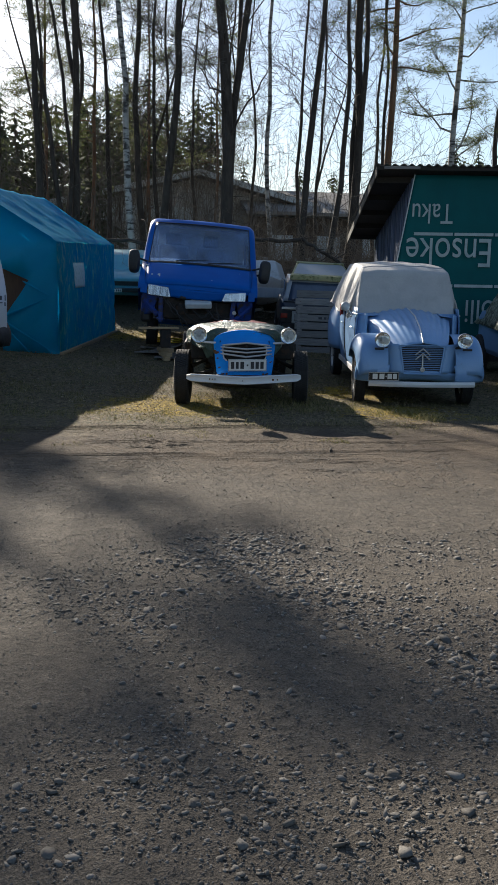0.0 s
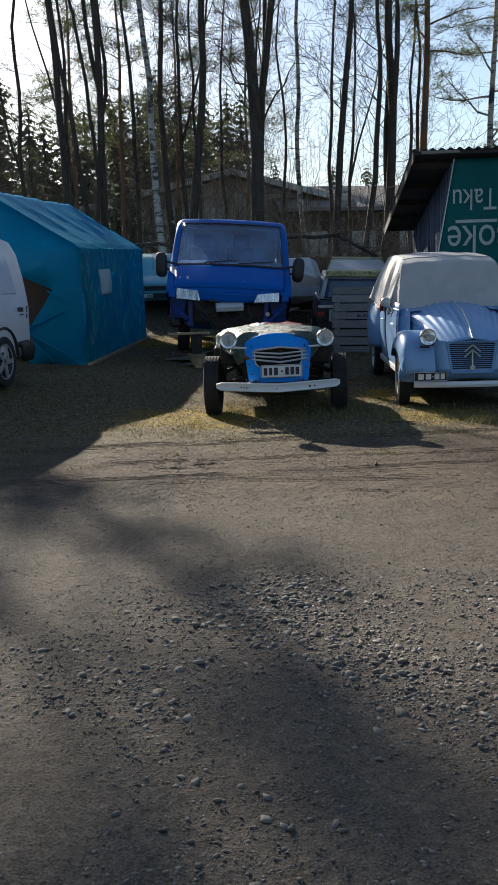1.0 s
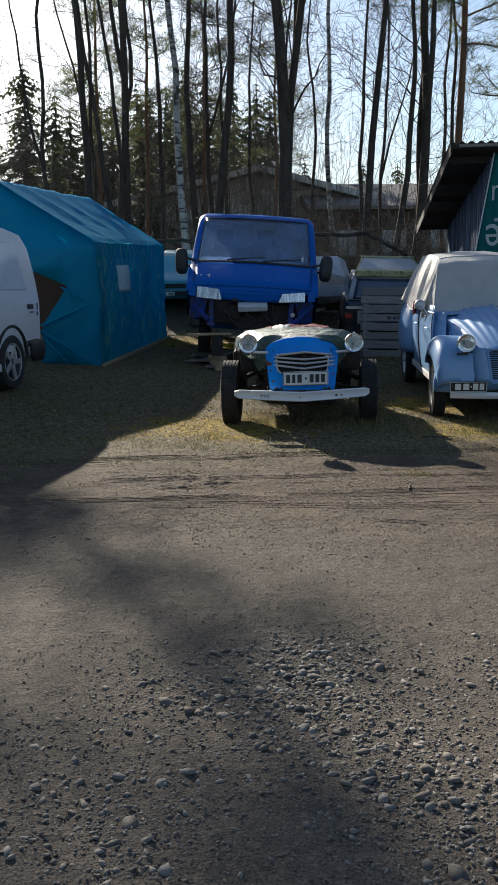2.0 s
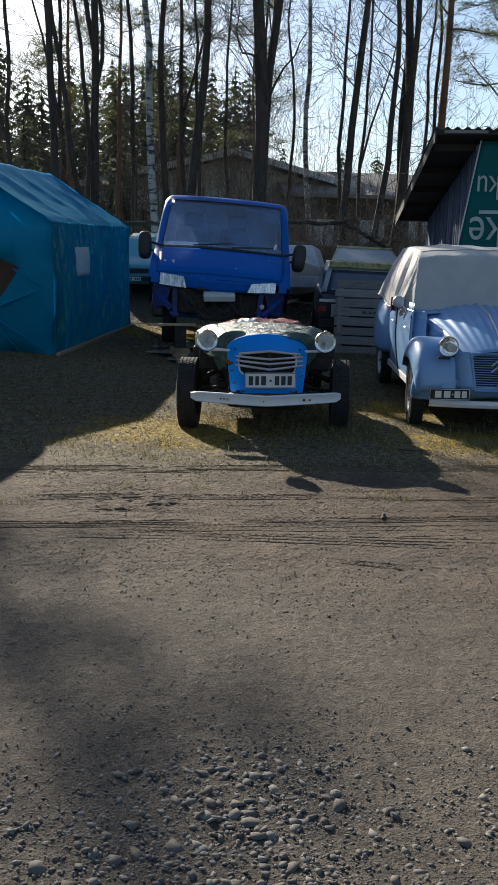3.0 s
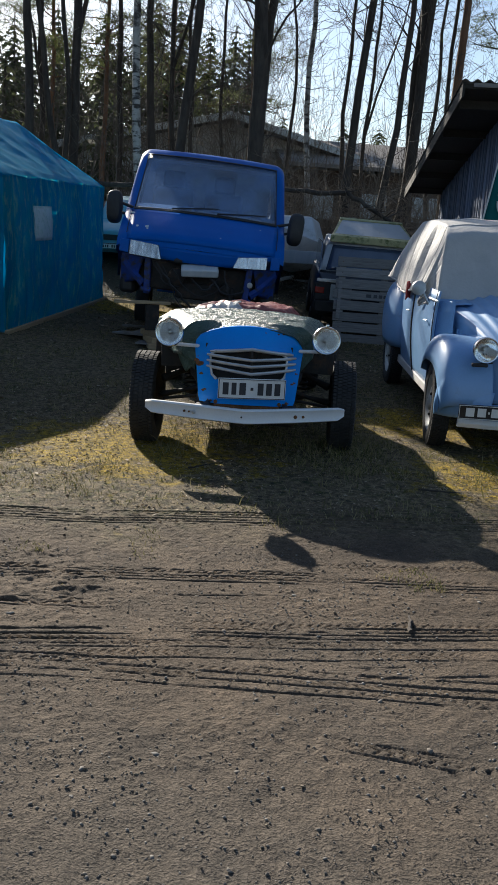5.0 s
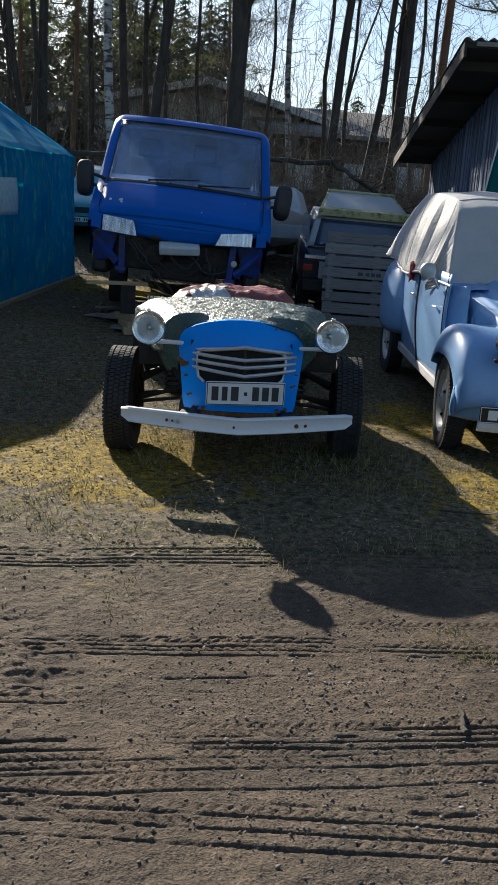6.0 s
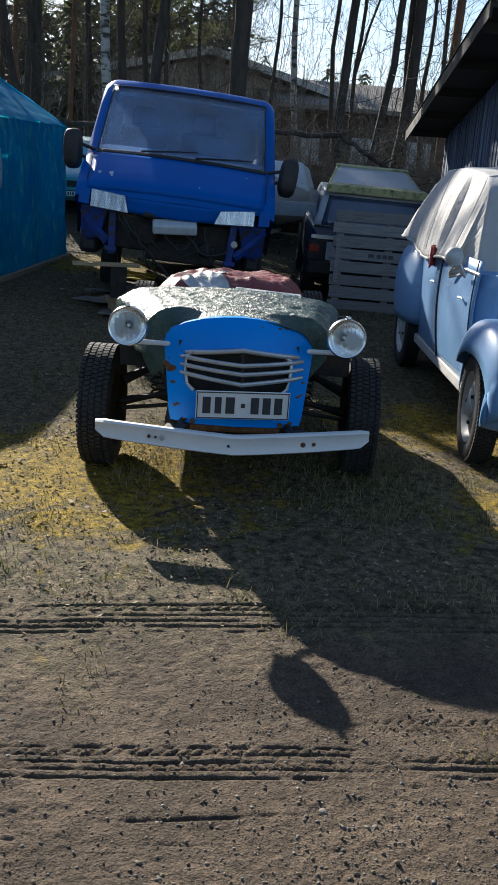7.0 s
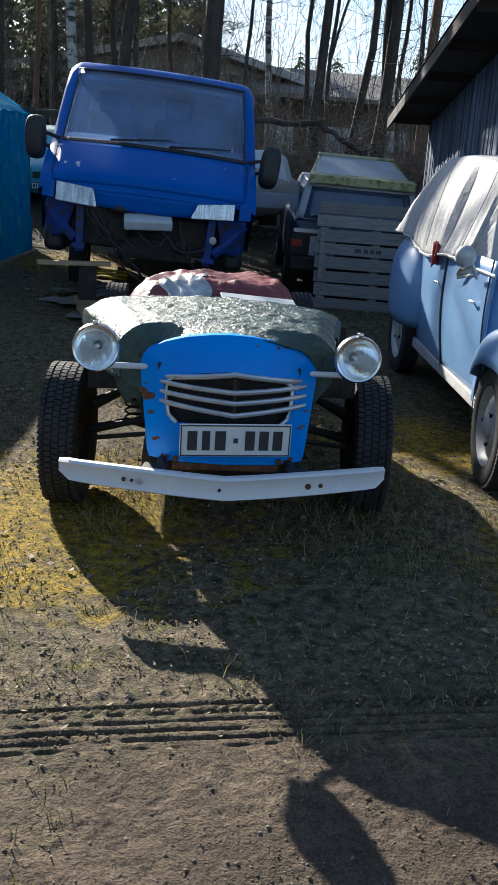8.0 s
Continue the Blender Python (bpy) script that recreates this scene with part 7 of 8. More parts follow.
# ---------------------------------------------------------------- white delivery van beside the tent
def white_van():
    w = thing("delivery_van", pose(-3.02, 3.95, gz(-2.6, 3.4), 0, 0, -15.0) @ Matrix.Scale(1.08, 4), "white delivery van with alloy wheels and a black rear bumper", "van")
    # y runs from the rear (0) to the nose (-4.1)
    side = lambda z: lerp([(0.2, 0.78), (0.5, 0.85), (0.95, 0.86), (1.1, 0.85), (1.75, 0.745), (1.86, 0.66)], z)[0]
    bm = bmesh.new()
    rings = []
    top = [(0.0, 1.02), (-0.02, 1.35), (-0.08, 1.66), (-0.20, 1.80), (-0.5, 1.86), (-1.8, 1.88), (-2.5, 1.84), (-2.8, 1.68), (-3.15, 1.25), (-3.9, 0.95), (-4.1, 0.7)]
    for y, zt in top:
        zs = [0.34 + (zt - 0.04 - 0.34) * q for q in (0, 0.25, 0.5, 0.75, 0.9, 1)]
        left = [Vector((-side(z), y, z)) for z in zs]
        right = [Vector((side(z), y, z)) for z in zs[::-1]]
        rings.append(left + [Vector((-side(zt) * 0.7, y, zt)), Vector((side(zt) * 0.7, y, zt))] + right)
    ring_loft(bm, rings)
    part("body", bm, WHITE_PAINT, w, bevel=0.02, angle=50)
    for sx in (-1, 1):
        bm = bmesh.new()
        pw = [(-0.32, 1.12), (-1.55, 1.12), (-1.55, 1.66), (-0.52, 1.66), (-0.40, 1.58)]
        ring_loft(bm, [[(sx * (side(z) + d), y, z) for y, z in pw] for d in (-0.02, 0.008)])
        # the window's bright reflection is painted as pale glass
        part("side_window", bm, surf("reflection_pale_side_glass", (0.50, 0.55, 0.62), (0.60, 0.65, 0.70), 3, (0.08, 0.15), coat=0.5), w, "side window, pale reflection put into its colour", bevel=0.012)
        bm = bmesh.new()
        pw = [(-1.75, 1.10), (-2.95, 1.08), (-2.7, 1.62), (-1.75, 1.68)]
        ring_loft(bm, [[(sx * (side(z) + d), y, z) for y, z in pw] for d in (-0.02, 0.006)])
        part("door_window", bm, DARKGLASS, w)
        bm = bmesh.new()
        sheet(bm, lambda u, v: Vector((sx * (0.80 + 0.075 * math.sin(math.pi * min(1, 0.2 + v))), -0.62 + 0.70 * u, 0.28 + 0.45 * v * (0.75 + 0.25 * u))), 12, 8, lambda u, v: (u - 0.06) ** 2 * 0.49 + (v * 0.45 - 0.02) ** 2 > 0.115)
        part("bumper_corner", bm, BLACK, w, "black plastic rear bumper corner", solid=0.03)
        bm = bmesh.new()
        tube(bm, [(sx * 0.845, -0.76 + 0.38 * math.cos(a), 0.34 + 0.38 * math.sin(a)) for a in [math.pi * q / 12 for q in range(13)]], 0.022, 6)
        part("wheel_arch", bm, BLACK, w)
        for yw in (-0.76, -3.35):
            wheel = add_wheel(w, (sx * 0.76, yw, 0.315), 0.315, 0.19, 0.3, sx, cap=False, dish=BLACK, tread=False)
            m = Matrix.Translation((sx * 0.76, yw, 0.315)) @ SIDE
            if sx < 0:
                m = m @ Matrix.Rotation(math.pi, 4, "X")
            for k in range(5):
                bm = bmesh.new()
                q = m @ Matrix.Rotation(2 * math.pi * k / 5 + 0.3, 4, "Z")
                ring_loft(bm, [[q @ Vector((0.03, -0.035, 0.085)), q @ Vector((0.03, 0.035, 0.085)), q @ Vector((0.03, 0.035, 0.06)), q @ Vector((0.03, -0.035, 0.06))], [q @ Vector((0.205, -0.026, 0.088)), q @ Vector((0.205, 0.026, 0.088)), q @ Vector((0.205, 0.026, 0.06)), q @ Vector((0.205, -0.026, 0.06))]])
                part("spoke", bm, ALU, wheel, bevel=0.004)
            bm = bmesh.new()
            lathe(bm, [(0.20, 0.07), (0.205, 0.092), (0.215, 0.092), (0.22, 0.07)], m, 36)
            part("rim", bm, ALU, wheel)
        bm = bmesh.new()
        box(bm, (sx * 0.865, -1.9, 0.62), (0.02, 1.6, 0.10))
        part("rub_strip", bm, BLACK, w, bevel=0.008)
        bm = bmesh.new()
        box(bm, (sx * 0.80, -2.0, 0.27), (0.10, 2.0, 0.10))
        part("sill", bm, WHITE_PAINT, w, bevel=0.02)
        for y0, z0_, ww, hh in ((-0.26, 0.93, 0.16, 0.055), (-0.07, 0.93, 0.025, 0.08), (-0.22, 0.865, 0.11, 0.014), (-0.075, 0.845, 0.03, 0.05)):
            bm = bmesh.new()
            box(bm, (sx * (side(z0_) + 0.002), y0, z0_), (0.004, ww, hh), (0, 0, 0))
            part("lettering_bar", bm, INK, w)
    bm = bmesh.new()
    box(bm, (0, 0.03, 0.45), (1.66, 0.10, 0.28))
    part("rear_bumper", bm, BLACK, w, bevel=0.03)


white_van()


# ---------------------------------------------------------------- second veteran car, under a camouflage sheet
def camo_car():
    c = thing("covered_car", pose(5.62, 1.65, gz(5.2, 1.6), 2, 0, -8.0), "pale blue old car half hidden by a camouflage sheet", "car")
    bm = bmesh.new()
    egg(bm, (0, -0.1, 0.62), 0.62, 0.62, 0.36)
    part("bonnet", bm, DUCK_BLUE, c, angle=80)
    for sx in (-1, 1):
        bm = bmesh.new()
        egg(bm, (sx * 0.60, -0.05, 0.52), 0.17, 0.58, 0.33, lambda u, v: v > 0.42)
        part("front_wing", bm, DUCK_BLUE, c, solid=0.005, angle=80)
        add_wheel(c, (sx * 0.64, 0, 0.30), 0.31, 0.135, 0.4, sx, tread=False)
        add_wheel(c, (sx * 0.64, 2.5, 0.30), 0.31, 0.135, 0.4, sx, tread=False)
        headlamp(c, (sx * 0.42, -0.62, 0.74), 0.085, -3, bowl=DUCK_BLUE)
    bm = bmesh.new()
    box(bm, (0, 1.5, 0.65), (1.3, 2.6, 0.7))
    part("body", bm, DUCK_BLUE, c, bevel=0.12)
    bm = bmesh.new()
    tube(bm, [(-0.6, -0.66, 0.34), (0, -0.72, 0.34), (0.6, -0.66, 0.34)], 0.035, 8)
    part("bumper", bm, BUMPER_WHITE, c)
    bm = bmesh.new()

    def f(u, v):
        s, y = (u - 0.5) * 2, -0.35 + 3.2 * v
        zt = lerp([(0, 0.98), (0.22, 1.10), (0.36, 1.52), (0.5, 1.62), (0.85, 1.55), (1, 1.1)], v)[0]
        z = zt - abs(s) ** 2.6 * (zt - 0.78) + crumple(s, y, 0.05, 4, 3.0)
        return Vector((s * (0.72 - 0.03 * math.sin(9 * v)), y, z))
    sheet(bm, f, 40, 60)
    part("camouflage_sheet", bm, CAMO, c, "crumpled camouflage sheet", solid=0.004, angle=70)


camo_car()


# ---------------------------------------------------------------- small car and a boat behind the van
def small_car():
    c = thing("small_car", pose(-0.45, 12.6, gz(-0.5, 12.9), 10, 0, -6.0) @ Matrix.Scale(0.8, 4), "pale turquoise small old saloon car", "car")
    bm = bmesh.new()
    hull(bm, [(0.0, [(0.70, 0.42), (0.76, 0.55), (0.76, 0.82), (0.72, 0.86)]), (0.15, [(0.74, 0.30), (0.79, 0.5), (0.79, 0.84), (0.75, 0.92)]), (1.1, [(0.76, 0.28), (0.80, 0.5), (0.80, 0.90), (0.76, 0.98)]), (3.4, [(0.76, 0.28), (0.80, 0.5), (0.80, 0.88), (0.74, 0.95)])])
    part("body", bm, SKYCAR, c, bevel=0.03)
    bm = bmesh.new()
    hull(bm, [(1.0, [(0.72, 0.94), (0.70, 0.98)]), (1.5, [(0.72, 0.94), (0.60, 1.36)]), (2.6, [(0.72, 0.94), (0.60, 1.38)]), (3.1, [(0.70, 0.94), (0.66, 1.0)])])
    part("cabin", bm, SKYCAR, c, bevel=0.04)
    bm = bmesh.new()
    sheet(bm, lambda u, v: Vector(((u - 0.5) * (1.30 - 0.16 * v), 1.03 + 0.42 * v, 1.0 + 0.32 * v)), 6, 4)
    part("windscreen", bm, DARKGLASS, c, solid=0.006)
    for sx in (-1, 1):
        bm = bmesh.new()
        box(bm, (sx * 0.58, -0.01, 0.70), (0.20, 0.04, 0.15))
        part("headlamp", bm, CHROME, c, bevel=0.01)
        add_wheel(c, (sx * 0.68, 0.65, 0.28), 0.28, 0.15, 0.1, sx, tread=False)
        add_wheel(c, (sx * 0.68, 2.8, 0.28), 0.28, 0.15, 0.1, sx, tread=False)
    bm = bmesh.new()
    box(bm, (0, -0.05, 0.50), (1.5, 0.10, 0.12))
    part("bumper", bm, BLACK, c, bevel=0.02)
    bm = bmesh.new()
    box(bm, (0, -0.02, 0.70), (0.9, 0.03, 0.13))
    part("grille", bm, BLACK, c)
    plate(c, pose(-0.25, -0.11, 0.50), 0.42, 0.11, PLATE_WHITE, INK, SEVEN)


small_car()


def boat():
    b = thing("trailer_boat", pose(2.62, 11.2, gz(2.5, 11), 0, 0, -14.0), "grimy white fibreglass boat on a low trailer", "boat")
    bm = bmesh.new()
    rings = []
    for y, wd, zk, zg in ((-0.9, 0.04, 0.95, 1.35), (-0.6, 0.30, 0.75, 1.25), (0.0, 0.58, 0.62, 1.15), (1.2, 0.72, 0.55, 1.08), (2.6, 0.72, 0.55, 1.05)):
        rings.append([(-wd, y, zg), (-wd * 0.9, y, (zk + zg) / 2), (-wd * 0.4, y, zk + 0.06), (0, y, zk), (wd * 0.4, y, zk + 0.06), (wd * 0.9, y, (zk + zg) / 2), (wd, y, zg)])
    ring_loft(bm, rings)
    part("boat_hull", bm, BOATWHITE, b, angle=60)
    bm = bmesh.new()
    ring_loft(bm, [[(-0.60, 0.1, 1.10), (0.60, 0.1, 1.10), (0.62, 2.0, 1.06), (-0.62, 2.0, 1.06)], [(-0.40, 0.55, 1.62), (0.40, 0.55, 1.62), (0.45, 1.8, 1.58), (-0.45, 1.8, 1.58)]])
    part("cuddy", bm, BOATWHITE, b, bevel=0.04)
    bm = bmesh.new()
    tube(bm, [(0, -1.6, 0.42), (0, 0, 0.45), (0, 2.6, 0.45)], 0.035, 6)
    box(bm, (0, 1.6, 0.38), (1.4, 0.06, 0.06))
    part("trailer_frame", bm, STEEL, b)
    for sx in (-1, 1):
        bm = bmesh.new()
        box(bm, (sx * 0.4, 1.6, 0.5), (0.06, 0.3, 0.2))
        part("cradle", bm, STEEL, b)
        add_wheel(b, (sx * 0.72, 1.6, 0.25), 0.25, 0.14, 0.1, sx, tread=False)
    bm = bmesh.new()
    box(bm, (0.1, -1.1, 0.86), (1.5, 0.05, 0.22), (0, 0, 4))
    box(bm, (-0.5, -1.1, 0.40), (0.06, 0.06, 0.8))
    box(bm, (0.7, -1.1, 0.40), (0.06, 0.06, 0.8))
    part("tail_board", bm, PALE, b, "pale grey lighting board", bevel=0.01)


boat()

# ---------------------------------------------------------------- trees
class Limbs:
    """Collects tapered tubes into one mesh."""

    def __init__(self):
        self.v, self.f = [], []

    def add(self, pts, radii, n):
        base = len(self.v)
        up = Vector((0.3, 0.9, 0.1))
        for i, p in enumerate(pts):
            d = pts[min(i + 1, len(pts) - 1)] - pts[max(i - 1, 0)]
            a = d.cross(up)
            a = a.normalized() if a.length > 1e-5 else Vector((1, 0, 0))
            b = d.cross(a).normalized()
            for k in range(n):
                t = 2 * math.pi * k / n
                self.v.append(p + (a * math.cos(t) + b * math.sin(t)) * radii[i])
        for i in range(len(pts) - 1):
            for k in range(n):
                q, w = base + i * n, (k + 1) % n
                self.f.append((q + k, q + w, q + n + w, q + n + k))

    def mesh(self, name, material, parent=None, smooth=True):
        return raw(name, self.v, self.f, material, parent, smooth=smooth)


def wander(rr, a, d, length, steps, bend, lift=0.0):
    pts, p, d = [a.copy()], a.copy(), d.normalized()
    for _ in range(steps):
        d = (d + Vector((rr.gauss(0, bend), rr.gauss(0, bend), rr.gauss(0, bend) + lift))).normalized()
        p = p + d * (length / steps)
        pts.append(p.copy())
    return pts


def along(pts, t):
    k = min(len(pts) - 2, int(t * (len(pts) - 1)))
    return pts[k].lerp(pts[k + 1], t * (len(pts) - 1) - k)


def bare_tree(name, x, y, lean, r, height, bark, label, seed, first=0.22, limbs=26, twigs=9, droop=0.0, low=True, ly=0.0, curve=0.0):
    """trunk with its limbs, and a crown of fine bare twigs."""
    rr = random.Random(seed)
    z0 = gz(x, y) - 0.15
    tree = thing(name, Matrix.Translation((x, y, z0)), label, "tree", "trees at the wood's edge")
    trunk, crown = Limbs(), Limbs()
    n = 16
    stem = []
    for k in range(n + 1):
        t = k / n
        stem.append(Vector((lean * height * t + curve * math.sin(math.pi * min(1, 2.2 * t)) + 0.10 * noise.noise(Vector((seed, t * 3, 0))) * (0.3 + 2 * t), ly * height * t + 0.10 * noise.noise(Vector((seed, t * 3, 5))) * 2 * t, height * t)))
    bow = rr.uniform(-0.28, 0.28)
    for k, p in enumerate(stem):
        p.x += bow * math.sin(math.pi * min(1, 1.6 * k / n)) + 0.16 * (noise.noise(Vector((seed * 1.7, k * 0.45, 2))) - noise.noise(Vector((seed * 1.7, 0, 2))))
    rad = [r * (1.25 if k == 0 else 1) * (1 - 0.85 * (k / n) ** 1.1) for k in range(n + 1)]
    trunk.add(stem, rad, 12)
    if seed % 4 == 0 and bark is BARK:
        t0 = rr.uniform(0.12, 0.3)
        side = wander(rr, along(stem, t0), Vector((rr.choice((-1, 1)) * rr.uniform(0.12, 0.28), rr.gauss(0, 0.15), 1)), height * 0.55, 10, 0.07, 0.09)
        trunk.add(side, [r * 0.62 * (1 - 0.85 * q / 10) for q in range(11)], 8)
    for k in range(limbs):
        t = first + (0.98 - first) * (k + rr.random()) / limbs
        a = along(stem, t)
        ang = rr.uniform(0, 2 * math.pi)
        rise = rr.uniform(0.35, 1.1) + 0.5 * t
        length = height * rr.uniform(0.09, 0.27) * (1.15 - 0.7 * t)
        d = Vector((math.cos(ang), math.sin(ang), rise))
        lp = wander(rr, a, d, length, 7, 0.30, 0.07 - droop)
        rl = r * (1 - 0.85 * t) * rr.uniform(0.10, 0.24)
        trunk.add(lp, [rl * (1 - 0.8 * q / 7) for q in range(8)], 5)
        for j in range(twigs):
            u = rr.uniform(0.2, 1.0)
            b = along(lp, u)
            d2 = (lp[-1] - lp[0]).normalized() + Vector((rr.gauss(0, 0.6), rr.gauss(0, 0.6), rr.gauss(0.1 - 2 * droop, 0.45)))
            tl = length * rr.uniform(0.25, 0.6)
            tp = wander(rr, b, d2, tl, 4, 0.30, -droop)
            r2 = max(0.0062, rl * 0.28 * (1 - 0.6 * u))
            crown.add(tp, [r2, r2 * 0.85, r2 * 0.7, r2 * 0.55, 0.003], 3)
            for _ in range(3):
                c = along(tp, rr.uniform(0.2, 0.95))
                d3 = d2.normalized() + Vector((rr.gauss(0, 0.6), rr.gauss(0, 0.6), rr.gauss(-2 * droop, 0.5)))
                crown.add(wander(rr, c, d3, tl * rr.uniform(0.3, 0.7), 2, 0.2, -droop), [0.0056, 0.0045, 0.0028], 3)
    if low:
        for _ in range(7):
            a = along(stem, rr.uniform(0.04, first))
            lp = wander(rr, a, Vector((rr.gauss(0, 1), rr.gauss(0, 1), rr.uniform(-0.2, 0.9))), rr.uniform(0.5, 1.8), 5, 0.25)
            crown.add(lp, [0.012, 0.010, 0.008, 0.006, 0.004, 0.002], 3)
    trunk.mesh("trunk", bark, tree)
    crown.mesh("crown", CROWN_TWIG, tree, False)
    return tree


def needle_tuft(rr, store, c, size, count):
    """A loose clump of needle blades."""
    v, f = store
    for _ in range(count):
        d = Vector((rr.gauss(0, 1), rr.gauss(0, 1), rr.gauss(0.25, 0.7))).normalized()
        o = c + Vector((rr.gauss(0, 1), rr.gauss(0, 1), rr.gauss(0, 0.6))) * size * 0.42
        s = d.orthogonal().normalized() * size * 0.04
        t = d * size * rr.uniform(0.5, 0.9)
        k = len(v)
        v += [o - s, o + s, o + t]
        f.append((k, k + 1, k + 2))


def pine(x, y, lean, r, height, label, seed, first=0.45, limbs=26, bark=PINE_BARK, tuft=1.0, group="pines at the wood's edge", wide=1.0, blade=1.0):
    rr = random.Random(seed)
    z0 = gz(x, y) - 0.15
    tree = thing("pine_tree", Matrix.Translation((x, y, z0)), label, "tree", group)
    trunk = Limbs()
    n = 14
    stem = [Vector((lean * height * k / n + 0.12 * noise.noise(Vector((seed, k * 0.3, 0))), 0.12 * noise.noise(Vector((seed, k * 0.3, 4))), height * k / n)) for k in range(n + 1)]
    trunk.add(stem, [r * (1 - 0.82 * k / n) for k in range(n + 1)], 12)
    store = ([], [])
    for k in range(limbs):
        t = first + (0.99 - first) * (k + rr.random()) / limbs
        ang = rr.uniform(0, 2 * math.pi)
        length = wide * height * rr.uniform(0.10, 0.20) * (1.3 - 0.9 * t)
        lp = wander(rr, along(stem, t), Vector((math.cos(ang), math.sin(ang), rr.uniform(-0.1, 0.5))), length, 6, 0.16, 0.03)
        rl = r * (1 - 0.8 * t) * 0.4
        trunk.add(lp, [max(0.005, rl * (1 - 0.85 * q / 6)) for q in range(7)], 5)
        for j in range(int(9 * tuft)):
            c = along(lp, rr.uniform(0.35, 1.0)) + Vector((rr.gauss(0, 0.22), rr.gauss(0, 0.22), rr.gauss(0.05, 0.12)))
            trunk.add([along(lp, 0.6), c], [0.006, 0.003], 3)
            needle_tuft(rr, store, c, rr.uniform(0.16, 0.32) * blade, 34)
    trunk.mesh("trunk", bark, tree)
    raw("crown", store[0], store[1], SPRAY, tree)
    return tree


def spruce(x, y, z0, height, wide, seed):
    rr = random.Random(seed)
    tree = thing("spruce_tree", Matrix.Translation((x, y, z0)), "tall dark green spruce in the far wood", "tree", "far spruces")
    trunk = Limbs()
    trunk.add([Vector((0, 0, 0)), Vector((0, 0, height * 0.5)), Vector((0, 0, height))], [0.16, 0.10, 0.01], 7)
    v, f = [], []
    rows = int(height * 3.4)
    for k in range(rows):
        t = 0.08 + 0.92 * k / rows
        reach = 1.35 * wide * (1 - t) ** 0.7 * rr.uniform(0.6, 1.25) * (1 + 0.25 * math.sin(k * 0.9 + seed)) + 0.10
        m = max(5, int(11 * (1 - t)))
        for j in range(m):
            a = 2 * math.pi * (j + rr.random()) / m
            d = Vector((math.cos(a), math.sin(a), 0))
            s = Vector((-d.y, d.x, 0))
            o = Vector((0, 0, height * t))
            L = reach * rr.uniform(0.7, 1.1)
            for q in range(4):
                u0, u1 = q / 4, (q + 1.15) / 4
                p0, p1 = o + d * L * u0 - Vector((0, 0, 0.35 * L * u0)), o + d * L * u1 - Vector((0, 0, 0.35 * L * u1 - 0.06 * L * u1 * u1))
                wd = L * 0.24 * (1.1 - 0.5 * u0)
                b = len(v)
                v += [p0 - s * wd * rr.uniform(0.3, 1), p0 + s * wd * rr.uniform(0.3, 1), p1 + Vector((rr.gauss(0, 0.04), rr.gauss(0, 0.04), rr.gauss(-0.06, 0.06))),
                      p0 + d * 0.1 - Vector((0, 0, rr.uniform(0.10, 0.34) * min(1, L)))]
                f += [(b, b + 1, b + 2), (b, b + 3, b + 1)]
    trunk.mesh("trunk", BARK, tree)
    raw("crown", v, f, SPRUCE, tree)


# x, y, lean, radius, kind: a dark stem, b birch, p pine, q birch-stemmed pine
STANDS = [(-3.81, 17, 0.002, 0.068, "a"), (-2.71, 16, -0.045, 0.106, "a"), (-1.8, 16, -0.128, 0.074, "a"), (-1.92, 16.3, -0.08, 0.066, "a"),
          (-1.91, 16.5, -0.012, 0.117, "a"), (-2.08, 17.2, 0.058, 0.077, "a"), (-0.15, 15.8, -0.07, 0.105, "b"), (0.08, 16.5, 0.004, 0.1, "a"),
          (0.62, 17.5, -0.02, 0.069, "a"), (0.59, 15.5, 0.091, 0.12, "a"), (2.27, 15, -0.05, 0.189, "a"), (2.29, 16, -0.002, 0.065, "a"),
          (2.06, 15.2, 0.104, 0.127, "a"), (4.07, 18, 0.019, 0.079, "b"), (4.51, 15.5, 0.089, 0.104, "a"), (5.27, 15.6, 0.041, 0.089, "a"),
          (5.97, 16, -0.002, 0.139, "a"), (6.14, 16.2, 0.03, 0.082, "a"), (7.29, 17, 0.025, 0.128, "p"), (9.56, 18, 0.039, 0.115, "q")]
for k, (tx, ty, tl, tr, kind) in enumerate(STANDS):
    if kind == "a":
        bare_tree("bare_tree", tx, ty, tl, tr, 13 + 3 * (tr > 0.1) + (k * 37 % 5) * 0.4, BARK, "leafless dark-stemmed tree with fine bare twigs", 100 + k, limbs=16 if -4 < tx < -1.5 else 22, twigs=9, first=0.55 if -4 < tx < -1.5 else 0.20)
    elif kind == "b":
        bare_tree("birch_tree", tx, ty, tl, tr, 16, BIRCH, "leafless white birch with black bark marks", 100 + k, first=0.34, limbs=18, twigs=10, droop=0.05)
    elif kind == "p":
        pine(tx, ty, tl, tr, 15, "tall pine with orange brown bark", 100 + k, first=0.36, limbs=30, tuft=1.3, wide=0.8)
    else:
        pine(tx, ty, tl, tr, 15, "pine with pale stem and open crown", 100 + k, first=0.22, limbs=34, bark=BIRCH, tuft=1.5)
